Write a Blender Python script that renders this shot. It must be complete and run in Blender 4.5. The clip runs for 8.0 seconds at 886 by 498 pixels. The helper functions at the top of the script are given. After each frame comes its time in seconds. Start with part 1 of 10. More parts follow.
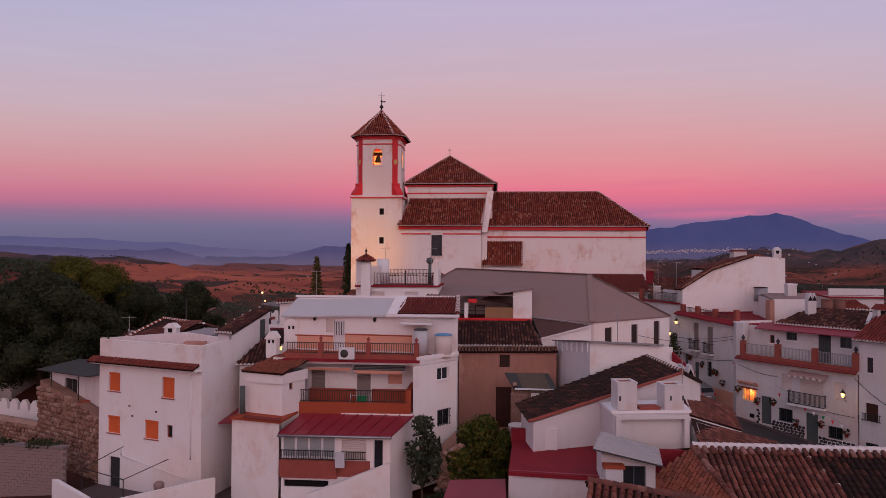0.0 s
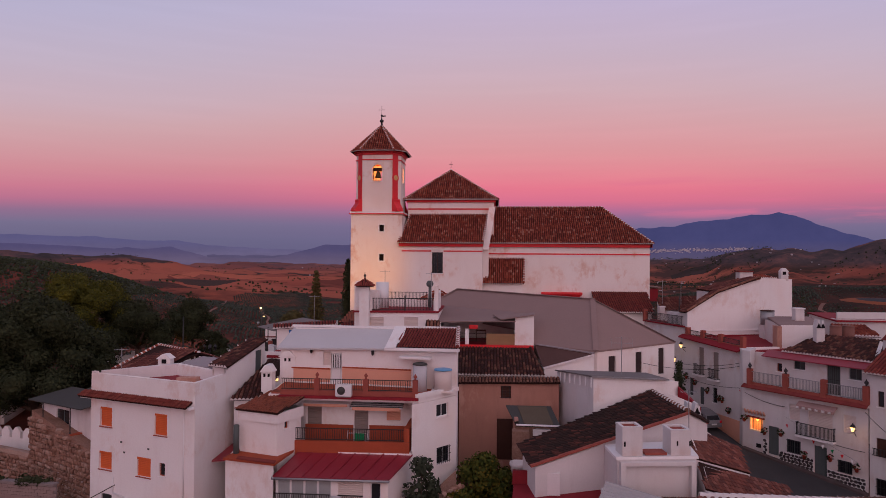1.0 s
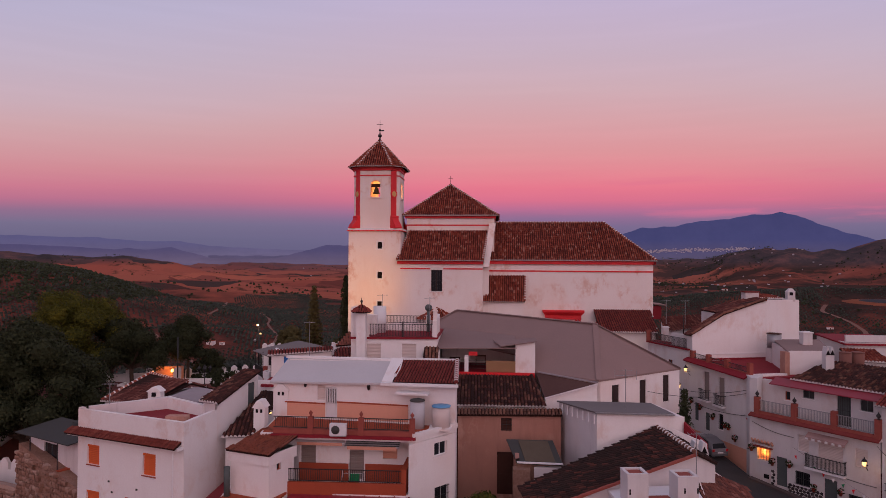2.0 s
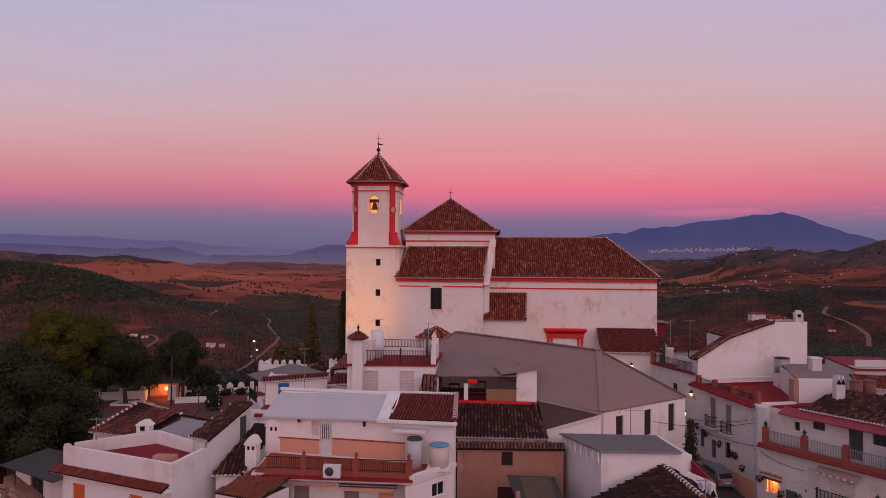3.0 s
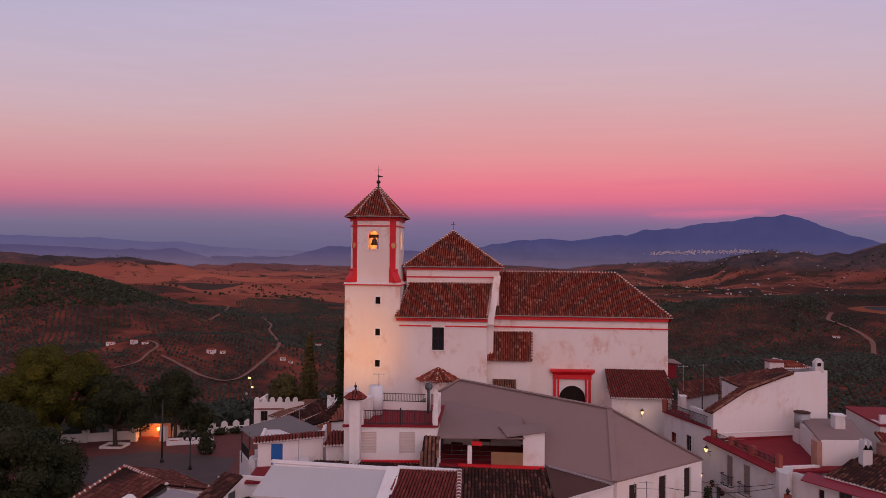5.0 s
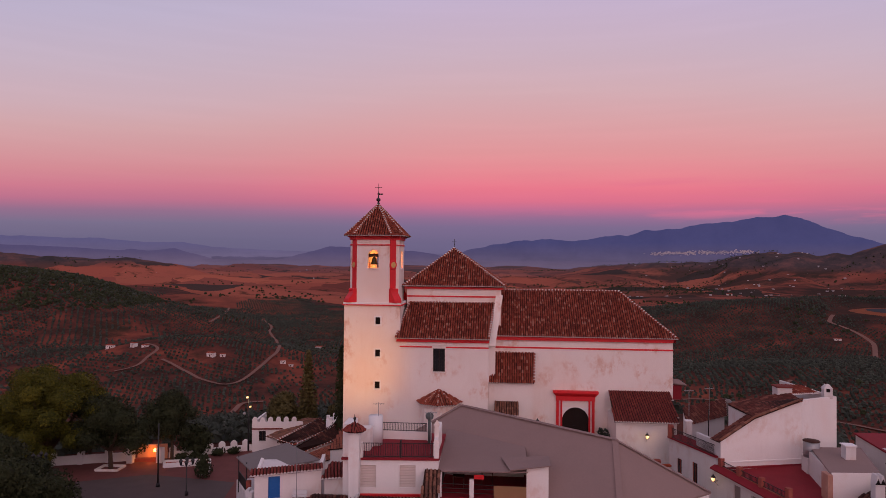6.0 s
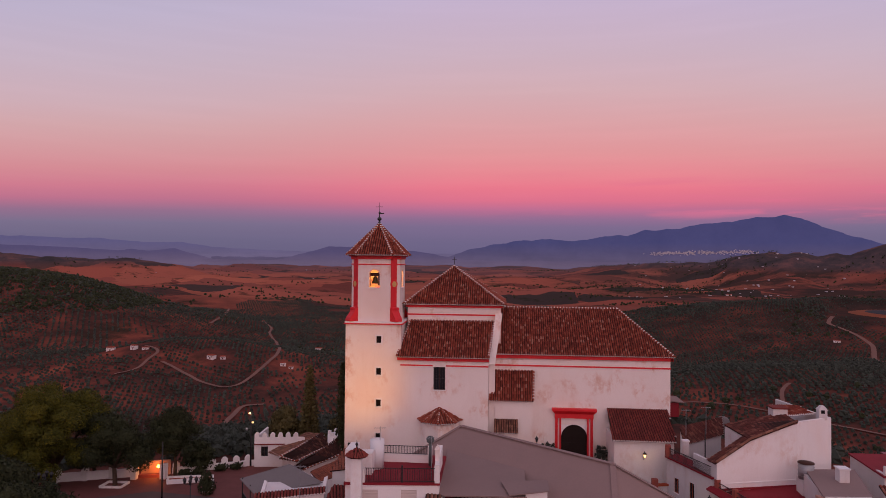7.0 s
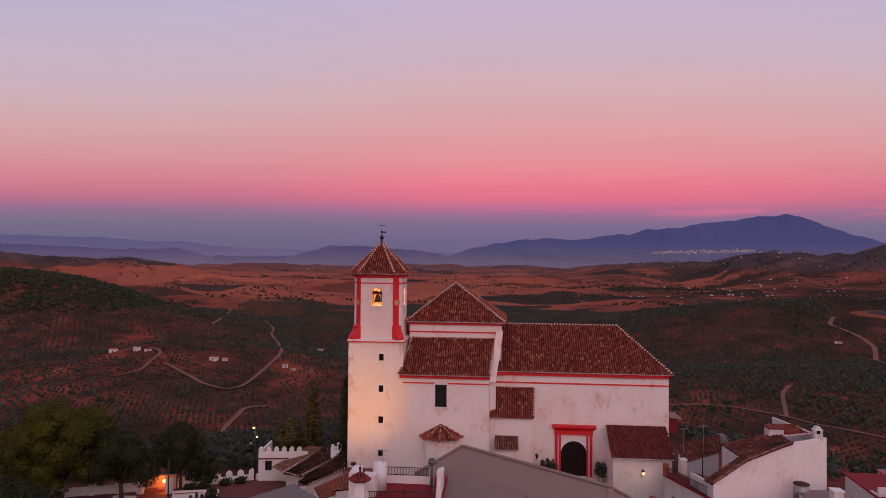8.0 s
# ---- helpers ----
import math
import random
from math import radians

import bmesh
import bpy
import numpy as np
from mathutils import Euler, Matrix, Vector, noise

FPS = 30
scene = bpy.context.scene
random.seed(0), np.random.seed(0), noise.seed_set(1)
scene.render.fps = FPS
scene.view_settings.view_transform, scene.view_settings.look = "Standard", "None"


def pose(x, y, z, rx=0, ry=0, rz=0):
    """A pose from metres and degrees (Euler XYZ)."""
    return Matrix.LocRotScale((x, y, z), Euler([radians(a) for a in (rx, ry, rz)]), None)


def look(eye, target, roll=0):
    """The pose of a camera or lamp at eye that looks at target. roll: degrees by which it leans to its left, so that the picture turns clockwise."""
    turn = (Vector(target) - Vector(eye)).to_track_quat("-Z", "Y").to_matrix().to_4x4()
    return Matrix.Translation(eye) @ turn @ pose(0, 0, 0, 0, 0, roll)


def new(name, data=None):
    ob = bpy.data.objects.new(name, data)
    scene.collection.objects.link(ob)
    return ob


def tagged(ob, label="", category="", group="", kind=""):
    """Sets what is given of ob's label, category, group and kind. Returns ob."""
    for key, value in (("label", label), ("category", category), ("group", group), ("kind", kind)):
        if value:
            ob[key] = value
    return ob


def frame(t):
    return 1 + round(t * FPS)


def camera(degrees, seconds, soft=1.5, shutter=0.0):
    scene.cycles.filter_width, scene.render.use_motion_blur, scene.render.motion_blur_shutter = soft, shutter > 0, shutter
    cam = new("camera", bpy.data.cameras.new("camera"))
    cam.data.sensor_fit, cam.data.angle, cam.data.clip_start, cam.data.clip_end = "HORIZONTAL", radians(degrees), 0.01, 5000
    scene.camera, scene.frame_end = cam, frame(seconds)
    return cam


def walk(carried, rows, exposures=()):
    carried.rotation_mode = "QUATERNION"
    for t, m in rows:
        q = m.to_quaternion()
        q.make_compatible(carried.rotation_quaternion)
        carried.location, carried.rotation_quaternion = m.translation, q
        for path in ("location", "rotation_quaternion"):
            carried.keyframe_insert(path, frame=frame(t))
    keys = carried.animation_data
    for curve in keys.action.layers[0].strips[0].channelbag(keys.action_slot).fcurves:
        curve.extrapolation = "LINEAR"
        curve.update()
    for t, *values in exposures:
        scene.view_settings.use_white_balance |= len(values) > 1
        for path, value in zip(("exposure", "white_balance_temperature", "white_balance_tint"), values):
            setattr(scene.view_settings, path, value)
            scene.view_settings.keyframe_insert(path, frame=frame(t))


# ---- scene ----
cam = camera(68.0, 8.0, soft=0.5)
PATH = [
    (0, (8.497, -0.131, 6.804), (8.339, 1.862, 6.841), 0.3),
    (0.5, (8.53, 0.438, 8.099), (8.369, 2.431, 8.133), 0.3),
    (1, (8.54, 1.08, 9.277), (8.376, 3.073, 9.309), 0.4),
    (1.5, (8.618, 1.802, 10.422), (8.451, 3.795, 10.454), 0.3),
    (3, (8.623, 4.258, 13.773), (8.453, 6.251, 13.803), 0.4),
    (3.5, (8.602, 5.003, 14.93), (8.428, 6.995, 14.959), 0.4),
    (4, (8.572, 5.655, 16.047), (8.397, 7.648, 16.077), 0.5),
    (4.5, (8.422, 6.371, 17.133), (8.247, 8.363, 17.165), 0.5),
    (6, (8.07, 8.608, 20.567), (7.893, 10.6, 20.6), 0.5),
    (6.5, (8.024, 8.137, 21.752), (7.849, 10.129, 21.785), 0.5),
    (7, (8.062, 7.629, 22.926), (7.886, 9.621, 22.958), 0.5),
    (7.5, (8.101, 7.054, 24.155), (7.923, 9.046, 24.186), 0.5),
    (8, (8.162, 6.487, 25.379), (7.981, 8.479, 25.407), 0.5),
]
walk(cam, [(t, look(eye, goal, roll)) for t, eye, goal, roll in PATH], [(0, -0.05, 6080, 5), (1.5, -0.05, 6150, 6), (3.5, -0.05, 6330, 8), (8, -0.02, 6430, 9)])

# ---------------------------------------------------------------- world, sun, exposure
world = bpy.data.worlds.new("dusk_sky")
scene.world = world
world.use_nodes = True
wn, wl = world.node_tree.nodes, world.node_tree.links
wn.clear()
w_out = wn.new("ShaderNodeOutputWorld")
w_bg = wn.new("ShaderNodeBackground")
w_tc = wn.new("ShaderNodeTexCoord")
w_sep = wn.new("ShaderNodeSeparateXYZ")
wl.new(w_tc.outputs["Generated"], w_sep.inputs[0])


def w_math(op, a, b=0.0, c=0.0):
    k = wn.new("ShaderNodeMath")
    k.operation = op
    for sock, v in zip(k.inputs, (a, b, c)):
        if isinstance(v, (int, float)):
            sock.default_value = v
        else:
            wl.new(v, sock)
    return k.outputs[0]


def w_range(v, lo, hi):
    k = wn.new("ShaderNodeMapRange")
    k.interpolation_type = "SMOOTHSTEP"
    k.inputs["From Min"].default_value, k.inputs["From Max"].default_value = lo, hi
    wl.new(v, k.inputs["Value"])
    return k.outputs[0]


def w_mix(fac, a, b):
    k = wn.new("ShaderNodeMix")
    k.data_type = "RGBA"
    for sock, v in ((k.inputs[0], fac), (k.inputs[6], a), (k.inputs[7], b)):
        if isinstance(v, (int, float, tuple)):
            sock.default_value = v
        else:
            wl.new(v, sock)
    return k.outputs[2]


def lin(r, g, b):
    f = lambda c: c / 12.92 if c <= 0.04045 else ((c + 0.055) / 1.055) ** 2.4
    return tuple(f(v / 255) for v in (r, g, b)) + (1.0,)


# the twilight arch: rosy and high opposite the set sun, duller and lower to either side, over the blue band of the earth's shadow
SKY = [(0.0, (106, 96, 129)), (0.025, (113, 102, 136)), (0.05, (127, 108, 143)), (0.064, (150, 110, 146)), (0.076, (188, 111, 146)), (0.09, (222, 115, 141)),
       (0.108, (235, 122, 141)), (0.13, (234, 137, 147)), (0.16, (228, 151, 155)), (0.205, (221, 164, 168)), (0.25, (213, 174, 181)), (0.30, (206, 178, 193)),
       (0.37, (199, 179, 206)), (0.6, (168, 160, 186)), (1.0, (134, 134, 160))]
SKY_SIDE = [(0.0, (104, 97, 128)), (0.03, (111, 103, 133)), (0.055, (123, 111, 140)), (0.075, (150, 112, 142)), (0.093, (191, 115, 142)), (0.112, (209, 124, 144)),
            (0.14, (215, 141, 150)), (0.17, (215, 155, 160)), (0.205, (213, 167, 171)), (0.24, (209, 175, 184)), (0.30, (201, 179, 195)), (0.37, (192, 179, 204)),
            (0.6, (168, 162, 186)), (1.0, (134, 134, 160))]
w_x2 = w_math("MULTIPLY", w_sep.outputs["X"], w_sep.outputs["X"])
w_elev = w_math("MULTIPLY", w_sep.outputs["Z"], w_math("MULTIPLY_ADD", w_x2, 0.62, 1.0))


def w_ramp(stops):
    k = wn.new("ShaderNodeValToRGB")
    while len(k.color_ramp.elements) < len(stops):
        k.color_ramp.elements.new(0.5)
    for el, (at, c) in zip(k.color_ramp.elements, stops):
        el.position, el.color = at, lin(*c)
    wl.new(w_elev, k.inputs[0])
    return k.outputs[0]


w_side = w_range(w_math("ABSOLUTE", w_math("ADD", w_sep.outputs["X"], -0.1)), 0.1, 0.6)
w_arch = w_mix(w_side, w_ramp(SKY), w_ramp(SKY_SIDE))
# rosy tufts and bars of thin cloud low over the mountain
w_cmap = wn.new("ShaderNodeMapping")
w_cmap.inputs["Scale"].default_value, w_cmap.inputs["Location"].default_value = (5, 5, 46), (0.3, 1.1, 0.4)
wl.new(w_tc.outputs["Generated"], w_cmap.inputs[0])
w_tuft = wn.new("ShaderNodeTexNoise")
w_tuft.inputs["Scale"].default_value, w_tuft.inputs["Detail"].default_value = 1.5, 6
wl.new(w_cmap.outputs[0], w_tuft.inputs["Vector"])
w_low = w_math("MULTIPLY", w_range(w_elev, 0.052, 0.075), w_range(w_elev, 0.16, 0.095))
w_cfac = w_math("MULTIPLY", w_math("MULTIPLY", w_low, w_range(w_sep.outputs["X"], -0.15, 0.4)), w_range(w_tuft.outputs["Fac"], 0.5, 0.68))
w_sky = w_mix(w_math("MULTIPLY", w_cfac, 0.55), w_arch, lin(228, 116, 146))
# the afterglow of the set sun, broad and warm, on the side of the sky behind the camera
w_dot = wn.new("ShaderNodeVectorMath")
w_dot.operation = "DOT_PRODUCT"
glow_way = Vector((0.36, -0.9, 0.2)).normalized()
w_dot.inputs[1].default_value = glow_way
wl.new(w_tc.outputs["Generated"], w_dot.inputs[0])
w_map = wn.new("ShaderNodeMapRange")
w_map.inputs["From Min"].default_value, w_map.inputs["From Max"].default_value = -0.05, 1.0
w_map.interpolation_type = "SMOOTHSTEP"
wl.new(w_dot.outputs["Value"], w_map.inputs["Value"])
w_gcol = wn.new("ShaderNodeMix")
w_gcol.data_type = "RGBA"
w_gcol.inputs[6].default_value = (0, 0, 0, 1)
w_gcol.inputs[7].default_value = (0.60, 0.385, 0.36, 1)
wl.new(w_map.outputs[0], w_gcol.inputs[0])
w_add = wn.new("ShaderNodeMix")
w_add.data_type, w_add.blend_type = "RGBA", "ADD"
w_add.inputs[0].default_value = 1.0
wl.new(w_sky, w_add.inputs[6])
wl.new(w_gcol.outputs[2], w_add.inputs[7])
# thin streaks of cloud near the horizon
w_mapv = wn.new("ShaderNodeMapping")
w_mapv.inputs["Scale"].default_value = (3, 3, 60)
w_noise = wn.new("ShaderNodeTexNoise")
w_noise.inputs["Scale"].default_value, w_noise.inputs["Detail"].default_value = 1.2, 5
wl.new(w_tc.outputs["Generated"], w_mapv.inputs[0])
wl.new(w_mapv.outputs[0], w_noise.inputs["Vector"])
w_cr = wn.new("ShaderNodeMapRange")
w_cr.inputs["From Min"].default_value, w_cr.inputs["From Max"].default_value = 0.45, 0.8
w_cr.inputs["To Min"].default_value, w_cr.inputs["To Max"].default_value = 1.0, 1.03
wl.new(w_noise.outputs["Fac"], w_cr.inputs["Value"])
wl.new(w_add.outputs[2], w_bg.inputs["Color"])
wl.new(w_cr.outputs[0], w_bg.inputs["Strength"])
wl.new(w_bg.outputs[0], w_out.inputs[0])

sun = new("sun", bpy.data.lights.new("sun", "SUN"))
sun.data.energy, sun.data.angle, sun.data.color = 0.22, radians(50), (1.0, 0.72, 0.66)
sun.matrix_world = look((75, -140, 60), (0, 60, 0))


# ---------------------------------------------------------------- materials
def mat(name):
    m = bpy.data.materials.new(name)
    m.use_nodes = True
    n, l = m.node_tree.nodes, m.node_tree.links
    b = n["Principled BSDF"]
    b.inputs["Specular IOR Level"].default_value = 0.12
    return m, n, l, b


def noise_node(n, l, scale, detail=6, rough=0.6, stretch=(1, 1, 1), coord="Object"):
    tc = n.new("ShaderNodeTexCoord")
    mp = n.new("ShaderNodeMapping")
    mp.inputs["Scale"].default_value = stretch
    t = n.new("ShaderNodeTexNoise")
    t.inputs["Scale"].default_value, t.inputs["Detail"].default_value, t.inputs["Roughness"].default_value = scale, detail, rough
    l.new(tc.outputs[coord], mp.inputs[0])
    l.new(mp.outputs[0], t.inputs["Vector"])
    return t.outputs["Fac"]


def ramp_node(n, l, fac, stops):
    r = n.new("ShaderNodeValToRGB")
    while len(r.color_ramp.elements) < len(stops):
        r.color_ramp.elements.new(0.5)
    for el, (p, c) in zip(r.color_ramp.elements, stops):
        el.position, el.color = p, (*c, 1) if len(c) == 3 else c
    l.new(fac, r.inputs[0])
    return r.outputs[0]


def mixc(n, l, fac, a, b, blend="MIX"):
    m = n.new("ShaderNodeMix")
    m.data_type, m.blend_type = "RGBA", blend
    for sock, v in ((m.inputs[0], fac), (m.inputs[6], a), (m.inputs[7], b)):
        if isinstance(v, (int, float)):
            sock.default_value = v
        elif isinstance(v, tuple):
            sock.default_value = (*v, 1) if len(v) == 3 else v
        else:
            l.new(v, sock)
    return m.outputs[2]


def bump(n, l, b, height, strength=0.3, dist=0.02):
    k = n.new("ShaderNodeBump")
    k.inputs["Strength"].default_value, k.inputs["Distance"].default_value = strength, dist
    l.new(height, k.inputs["Height"])
    l.new(k.outputs[0], b.inputs["Normal"])


def random_of(n, kind="Random Per Island"):
    if kind == "Random Per Island":
        return n.new("ShaderNodeNewGeometry").outputs["Random Per Island"]
    return n.new("ShaderNodeObjectInfo").outputs["Random"]


def plain(name, color, rough=0.6, metal=0.0, var=0.25, scale=3.0, dark=None, bumpy=0.15):
    """A painted or solid surface: two scales of blotches, slight relief."""
    m, n, l, b = mat(name)
    big = noise_node(n, l, scale * 0.25, 5)
    fine = noise_node(n, l, scale * 6, 6, 0.7)
    d = dark or tuple(c * (1 - var) for c in color)
    c1 = ramp_node(n, l, big, [(0.3, d), (0.65, color)])
    c2 = mixc(n, l, 0.5, c1, ramp_node(n, l, fine, [(0.3, tuple(c * (1 - var * 0.7) for c in color)), (0.7, tuple(min(1, c * (1 + var * 0.35)) for c in color))]))
    l.new(c2, b.inputs["Base Color"])
    b.inputs["Roughness"].default_value, b.inputs["Metallic"].default_value = rough, metal
    b.inputs["Specular IOR Level"].default_value = 0.5 if rough < 0.62 else 0.15
    bump(n, l, b, fine, bumpy, 0.01)
    return m


def plaster(name, color, stain, amount=0.5, streak=0.5, peel=None, peel_amount=0.0):
    """Limewashed wall: broad patches, rain streaks, grain, and places where the wash has worn off."""
    m, n, l, b = mat(name)
    big = noise_node(n, l, 0.35, 6, 0.65)
    run = noise_node(n, l, 0.9, 7, 0.7, (1, 1, 0.16))
    fine = noise_node(n, l, 9, 8, 0.7)
    f1 = ramp_node(n, l, big, [(0.42, (0, 0, 0)), (0.75, (1, 1, 1))])
    f2 = ramp_node(n, l, run, [(0.52, (0, 0, 0)), (0.78, (1, 1, 1))])
    k1 = n.new("ShaderNodeMath"); k1.operation = "MULTIPLY"; l.new(f1, k1.inputs[0]); k1.inputs[1].default_value = amount
    k2 = n.new("ShaderNodeMath"); k2.operation = "MULTIPLY"; l.new(f2, k2.inputs[0]); k2.inputs[1].default_value = streak
    c = mixc(n, l, k1.outputs[0], color, tuple(0.55 * a + 0.45 * s for a, s in zip(color, stain)))
    c = mixc(n, l, k2.outputs[0], c, stain)
    c = mixc(n, l, 0.3, c, ramp_node(n, l, fine, [(0.25, tuple(v * 0.8 for v in color)), (0.75, tuple(min(0.9, v * 1.05) for v in color))]))
    warm = ramp_node(n, l, noise_node(n, l, 0.13, 3, 0.5), [(0.48, (0, 0, 0)), (0.72, (0.4, 0.4, 0.4))])
    c = mixc(n, l, warm, c, (color[0] * 0.95, color[1] * 0.7, color[2] * 0.58))
    if peel:
        p1 = noise_node(n, l, 0.22, 4, 0.5, (1, 1, 1.3))
        p2 = noise_node(n, l, 1.1, 9, 0.72, (1, 1, 0.6))
        s = n.new("ShaderNodeMath"); s.operation = "MULTIPLY"; l.new(ramp_node(n, l, p1, [(0.5, (0, 0, 0)), (0.62, (1, 1, 1))]), s.inputs[0])
        l.new(ramp_node(n, l, p2, [(0.47, (0, 0, 0)), (0.6, (1, 1, 1))]), s.inputs[1])
        s2 = n.new("ShaderNodeMath"); s2.operation = "MULTIPLY"; l.new(s.outputs[0], s2.inputs[0]); s2.inputs[1].default_value = peel_amount
        c = mixc(n, l, s2.outputs[0], c, peel)
    l.new(c, b.inputs["Base Color"])
    b.inputs["Roughness"].default_value = 0.9
    bump(n, l, b, fine, 0.25, 0.03)
    return m


def tiles(name, tones, lichen=(0.05, 0.045, 0.04), amount=0.4, kind="Random Per Island"):
    """Fired clay, each tile its own tone, with lichen and soot in patches."""
    m, n, l, b = mat(name)
    r = random_of(n, kind)
    stops = [(i / max(1, len(tones) - 1), t) for i, t in enumerate(tones)]
    c = ramp_node(n, l, r, stops)
    patch = noise_node(n, l, 0.5, 6, 0.7)
    fine = noise_node(n, l, 14, 6, 0.7)
    f = n.new("ShaderNodeMath"); f.operation = "MULTIPLY"
    l.new(ramp_node(n, l, patch, [(0.4, (0, 0, 0)), (0.68, (1, 1, 1))]), f.inputs[0]); f.inputs[1].default_value = amount
    c = mixc(n, l, f.outputs[0], c, lichen)
    c = mixc(n, l, 0.35, c, ramp_node(n, l, fine, [(0.3, tuple(v * 0.5 for v in tones[len(tones) // 2])), (0.7, tuple(min(1, v * 1.3) for v in tones[len(tones) // 2]))]))
    l.new(c, b.inputs["Base Color"])
    b.inputs["Roughness"].default_value = 0.85
    bump(n, l, b, fine, 0.3, 0.02)
    return m


def glow(name, color, strength):
    m, n, l, b = mat(name)
    b.inputs["Base Color"].default_value = (*color, 1)
    b.inputs["Emission Color"].default_value = (*color, 1)
    b.inputs["Emission Strength"].default_value = strength
    return m


def foliage(name, a, b_, c_):
    m, n, l, b = mat(name)
    r = random_of(n)
    fine = noise_node(n, l, 0.5, 4)
    mid_ = tuple((u + v) / 2 for u, v in zip(b_, c_))
    col = ramp_node(n, l, r, [(0.0, a), (0.35, b_), (0.85, mid_), (1.0, c_)])
    col = mixc(n, l, ramp_node(n, l, fine, [(0.35, (0.1, 0.1, 0.1)), (0.65, (0.75, 0.75, 0.75))]), col, b_)
    l.new(col, b.inputs["Base Color"])
    b.inputs["Roughness"].default_value = 0.75
    return m


WHITE = plaster("limewash_white", (0.82, 0.775, 0.76), (0.56, 0.46, 0.43), 0.3, 0.28, (0.62, 0.42, 0.33), 0.4)
# stained limewash darkened so the street side's dimmer light sits in its colour
WHITE_DIMMED = plaster("dimmed_limewash", (0.66, 0.625, 0.62), (0.38, 0.32, 0.30), 0.4, 0.4, (0.50, 0.33, 0.26), 0.4)
WHITE_OLD = plaster("limewash_weathered", (0.72, 0.67, 0.67), (0.26, 0.23, 0.22), 0.6, 0.7)
CHURCH_WALL = plaster("church_limewash", (0.83, 0.745, 0.705), (0.62, 0.46, 0.38), 0.35, 0.3, (0.62, 0.33, 0.22), 0.65)
TRIM_WHITE = plaster("trim_white", (0.82, 0.79, 0.79), (0.5, 0.45, 0.44), 0.3, 0.3)
OCHRE = plaster("ochre_render", (0.70, 0.355, 0.25), (0.46, 0.24, 0.17), 0.4, 0.4)
BROWN_RENDER = plaster("bare_earth_render", (0.44, 0.225, 0.17), (0.19, 0.10, 0.085), 0.8, 0.6, (0.55, 0.33, 0.26), 0.75)
RED = plain("red_paint", (0.70, 0.010, 0.018), 0.55, var=0.3)
RED_DARK = plain("oxide_red_floor_paint", (0.25, 0.02, 0.03), 0.7, var=0.35, scale=2)
RED_METAL = plain("red_sheet_metal", (0.26, 0.02, 0.035), 0.42, var=0.25)
RUST = plain("rust_red_render", (0.36, 0.075, 0.036), 0.8, var=0.3)
TERRA = plain("terracotta_brick_paint", (0.32, 0.085, 0.065), 0.8, var=0.35, scale=5)
RUST_EDGE = plain("worn_red_edge_tile", (0.23, 0.045, 0.04), 0.8, var=0.5, scale=6)
DRUM_BROWN = plain("rusty_brown_tank", (0.22, 0.10, 0.08), 0.7, var=0.4, scale=5)
GREY_ROOF = plain("grey_roof_sheet", (0.27, 0.185, 0.17), 0.8, var=0.14, scale=1.0)
GREY_PALE = plain("pale_grey_roof_coating", (0.53, 0.505, 0.51), 0.6, var=0.12, scale=1.2)
GREY_SLATE = plain("grey_green_sheet", (0.072, 0.07, 0.066), 0.95, var=0.2, scale=1.2)
GREY_SHEET = plain("weathered_grey_sheet", (0.19, 0.165, 0.16), 0.8, var=0.18, scale=1.0)
GREY_RIB = plain("dull_zinc_sheet", (0.36, 0.335, 0.335), 0.6, var=0.2, scale=2)
DOOR_DARK = plain("near_black_door_paint", (0.028, 0.032, 0.034), 0.5, var=0.3)
FELT = plain("olive_brown_felt", (0.13, 0.10, 0.07), 0.9, var=0.3, scale=2)
AWNING = plain("faded_pink_awning", (0.42, 0.27, 0.25), 0.9, var=0.25)
SCREED = plain("pale_lilac_screed", (0.34, 0.29, 0.30), 0.85, var=0.2, scale=1.5)
DOOR_BROWN = plain("nearly_black_oak", (0.022, 0.013, 0.011), 0.7, var=0.4, scale=4)
SHEET_BROWN = plain("brown_felt_sheet", (0.10, 0.052, 0.045), 0.9, var=0.35, scale=1.5)
IRON = plain("dark_iron", (0.016, 0.014, 0.015), 0.55, 0.0, var=0.2)
STEEL = plain("galvanised_steel", (0.35, 0.35, 0.36), 0.45, 0.7, var=0.25)
DARK = plain("dark_void", (0.012, 0.010, 0.011), 0.9)
WOOD_BLACK = plain("blackened_brown_wood", (0.03, 0.013, 0.012), 0.6, var=0.35, scale=4)
WOOD_DARK = plain("dark_brown_wood", (0.07, 0.03, 0.022), 0.7, var=0.35, scale=4)
ORANGE = plain("orange_roller_shutter", (0.62, 0.11, 0.018), 0.6, var=0.15)
CREAM = plain("cream_roller_shutter", (0.62, 0.52, 0.48), 0.6, var=0.12)
TAUPE = plain("taupe_roller_shutter", (0.24, 0.19, 0.17), 0.6, var=0.15)
BLUE = plain("blue_door_paint", (0.012, 0.13, 0.42), 0.5, var=0.2)
BLUE_PALE = plain("blue_plastic", (0.12, 0.32, 0.55), 0.5, var=0.15)
ALU = plain("white_aluminium", (0.72, 0.71, 0.72), 0.4, 0.0, var=0.08)
GREEN_METAL = plain("green_grey_paint", (0.10, 0.115, 0.112), 0.7, var=0.25)
OSB = plain("yellow_board", (0.30, 0.17, 0.09), 0.7, var=0.2)
CLOTH = plain("pale_cloth", (0.55, 0.55, 0.58), 0.9, var=0.25)
GREEN_CLOTH = plain("green_cloth", (0.02, 0.28, 0.10), 0.9, var=0.25)
BRONZE = plain("bell_bronze", (0.06, 0.045, 0.02), 0.45, 0.8, var=0.3)
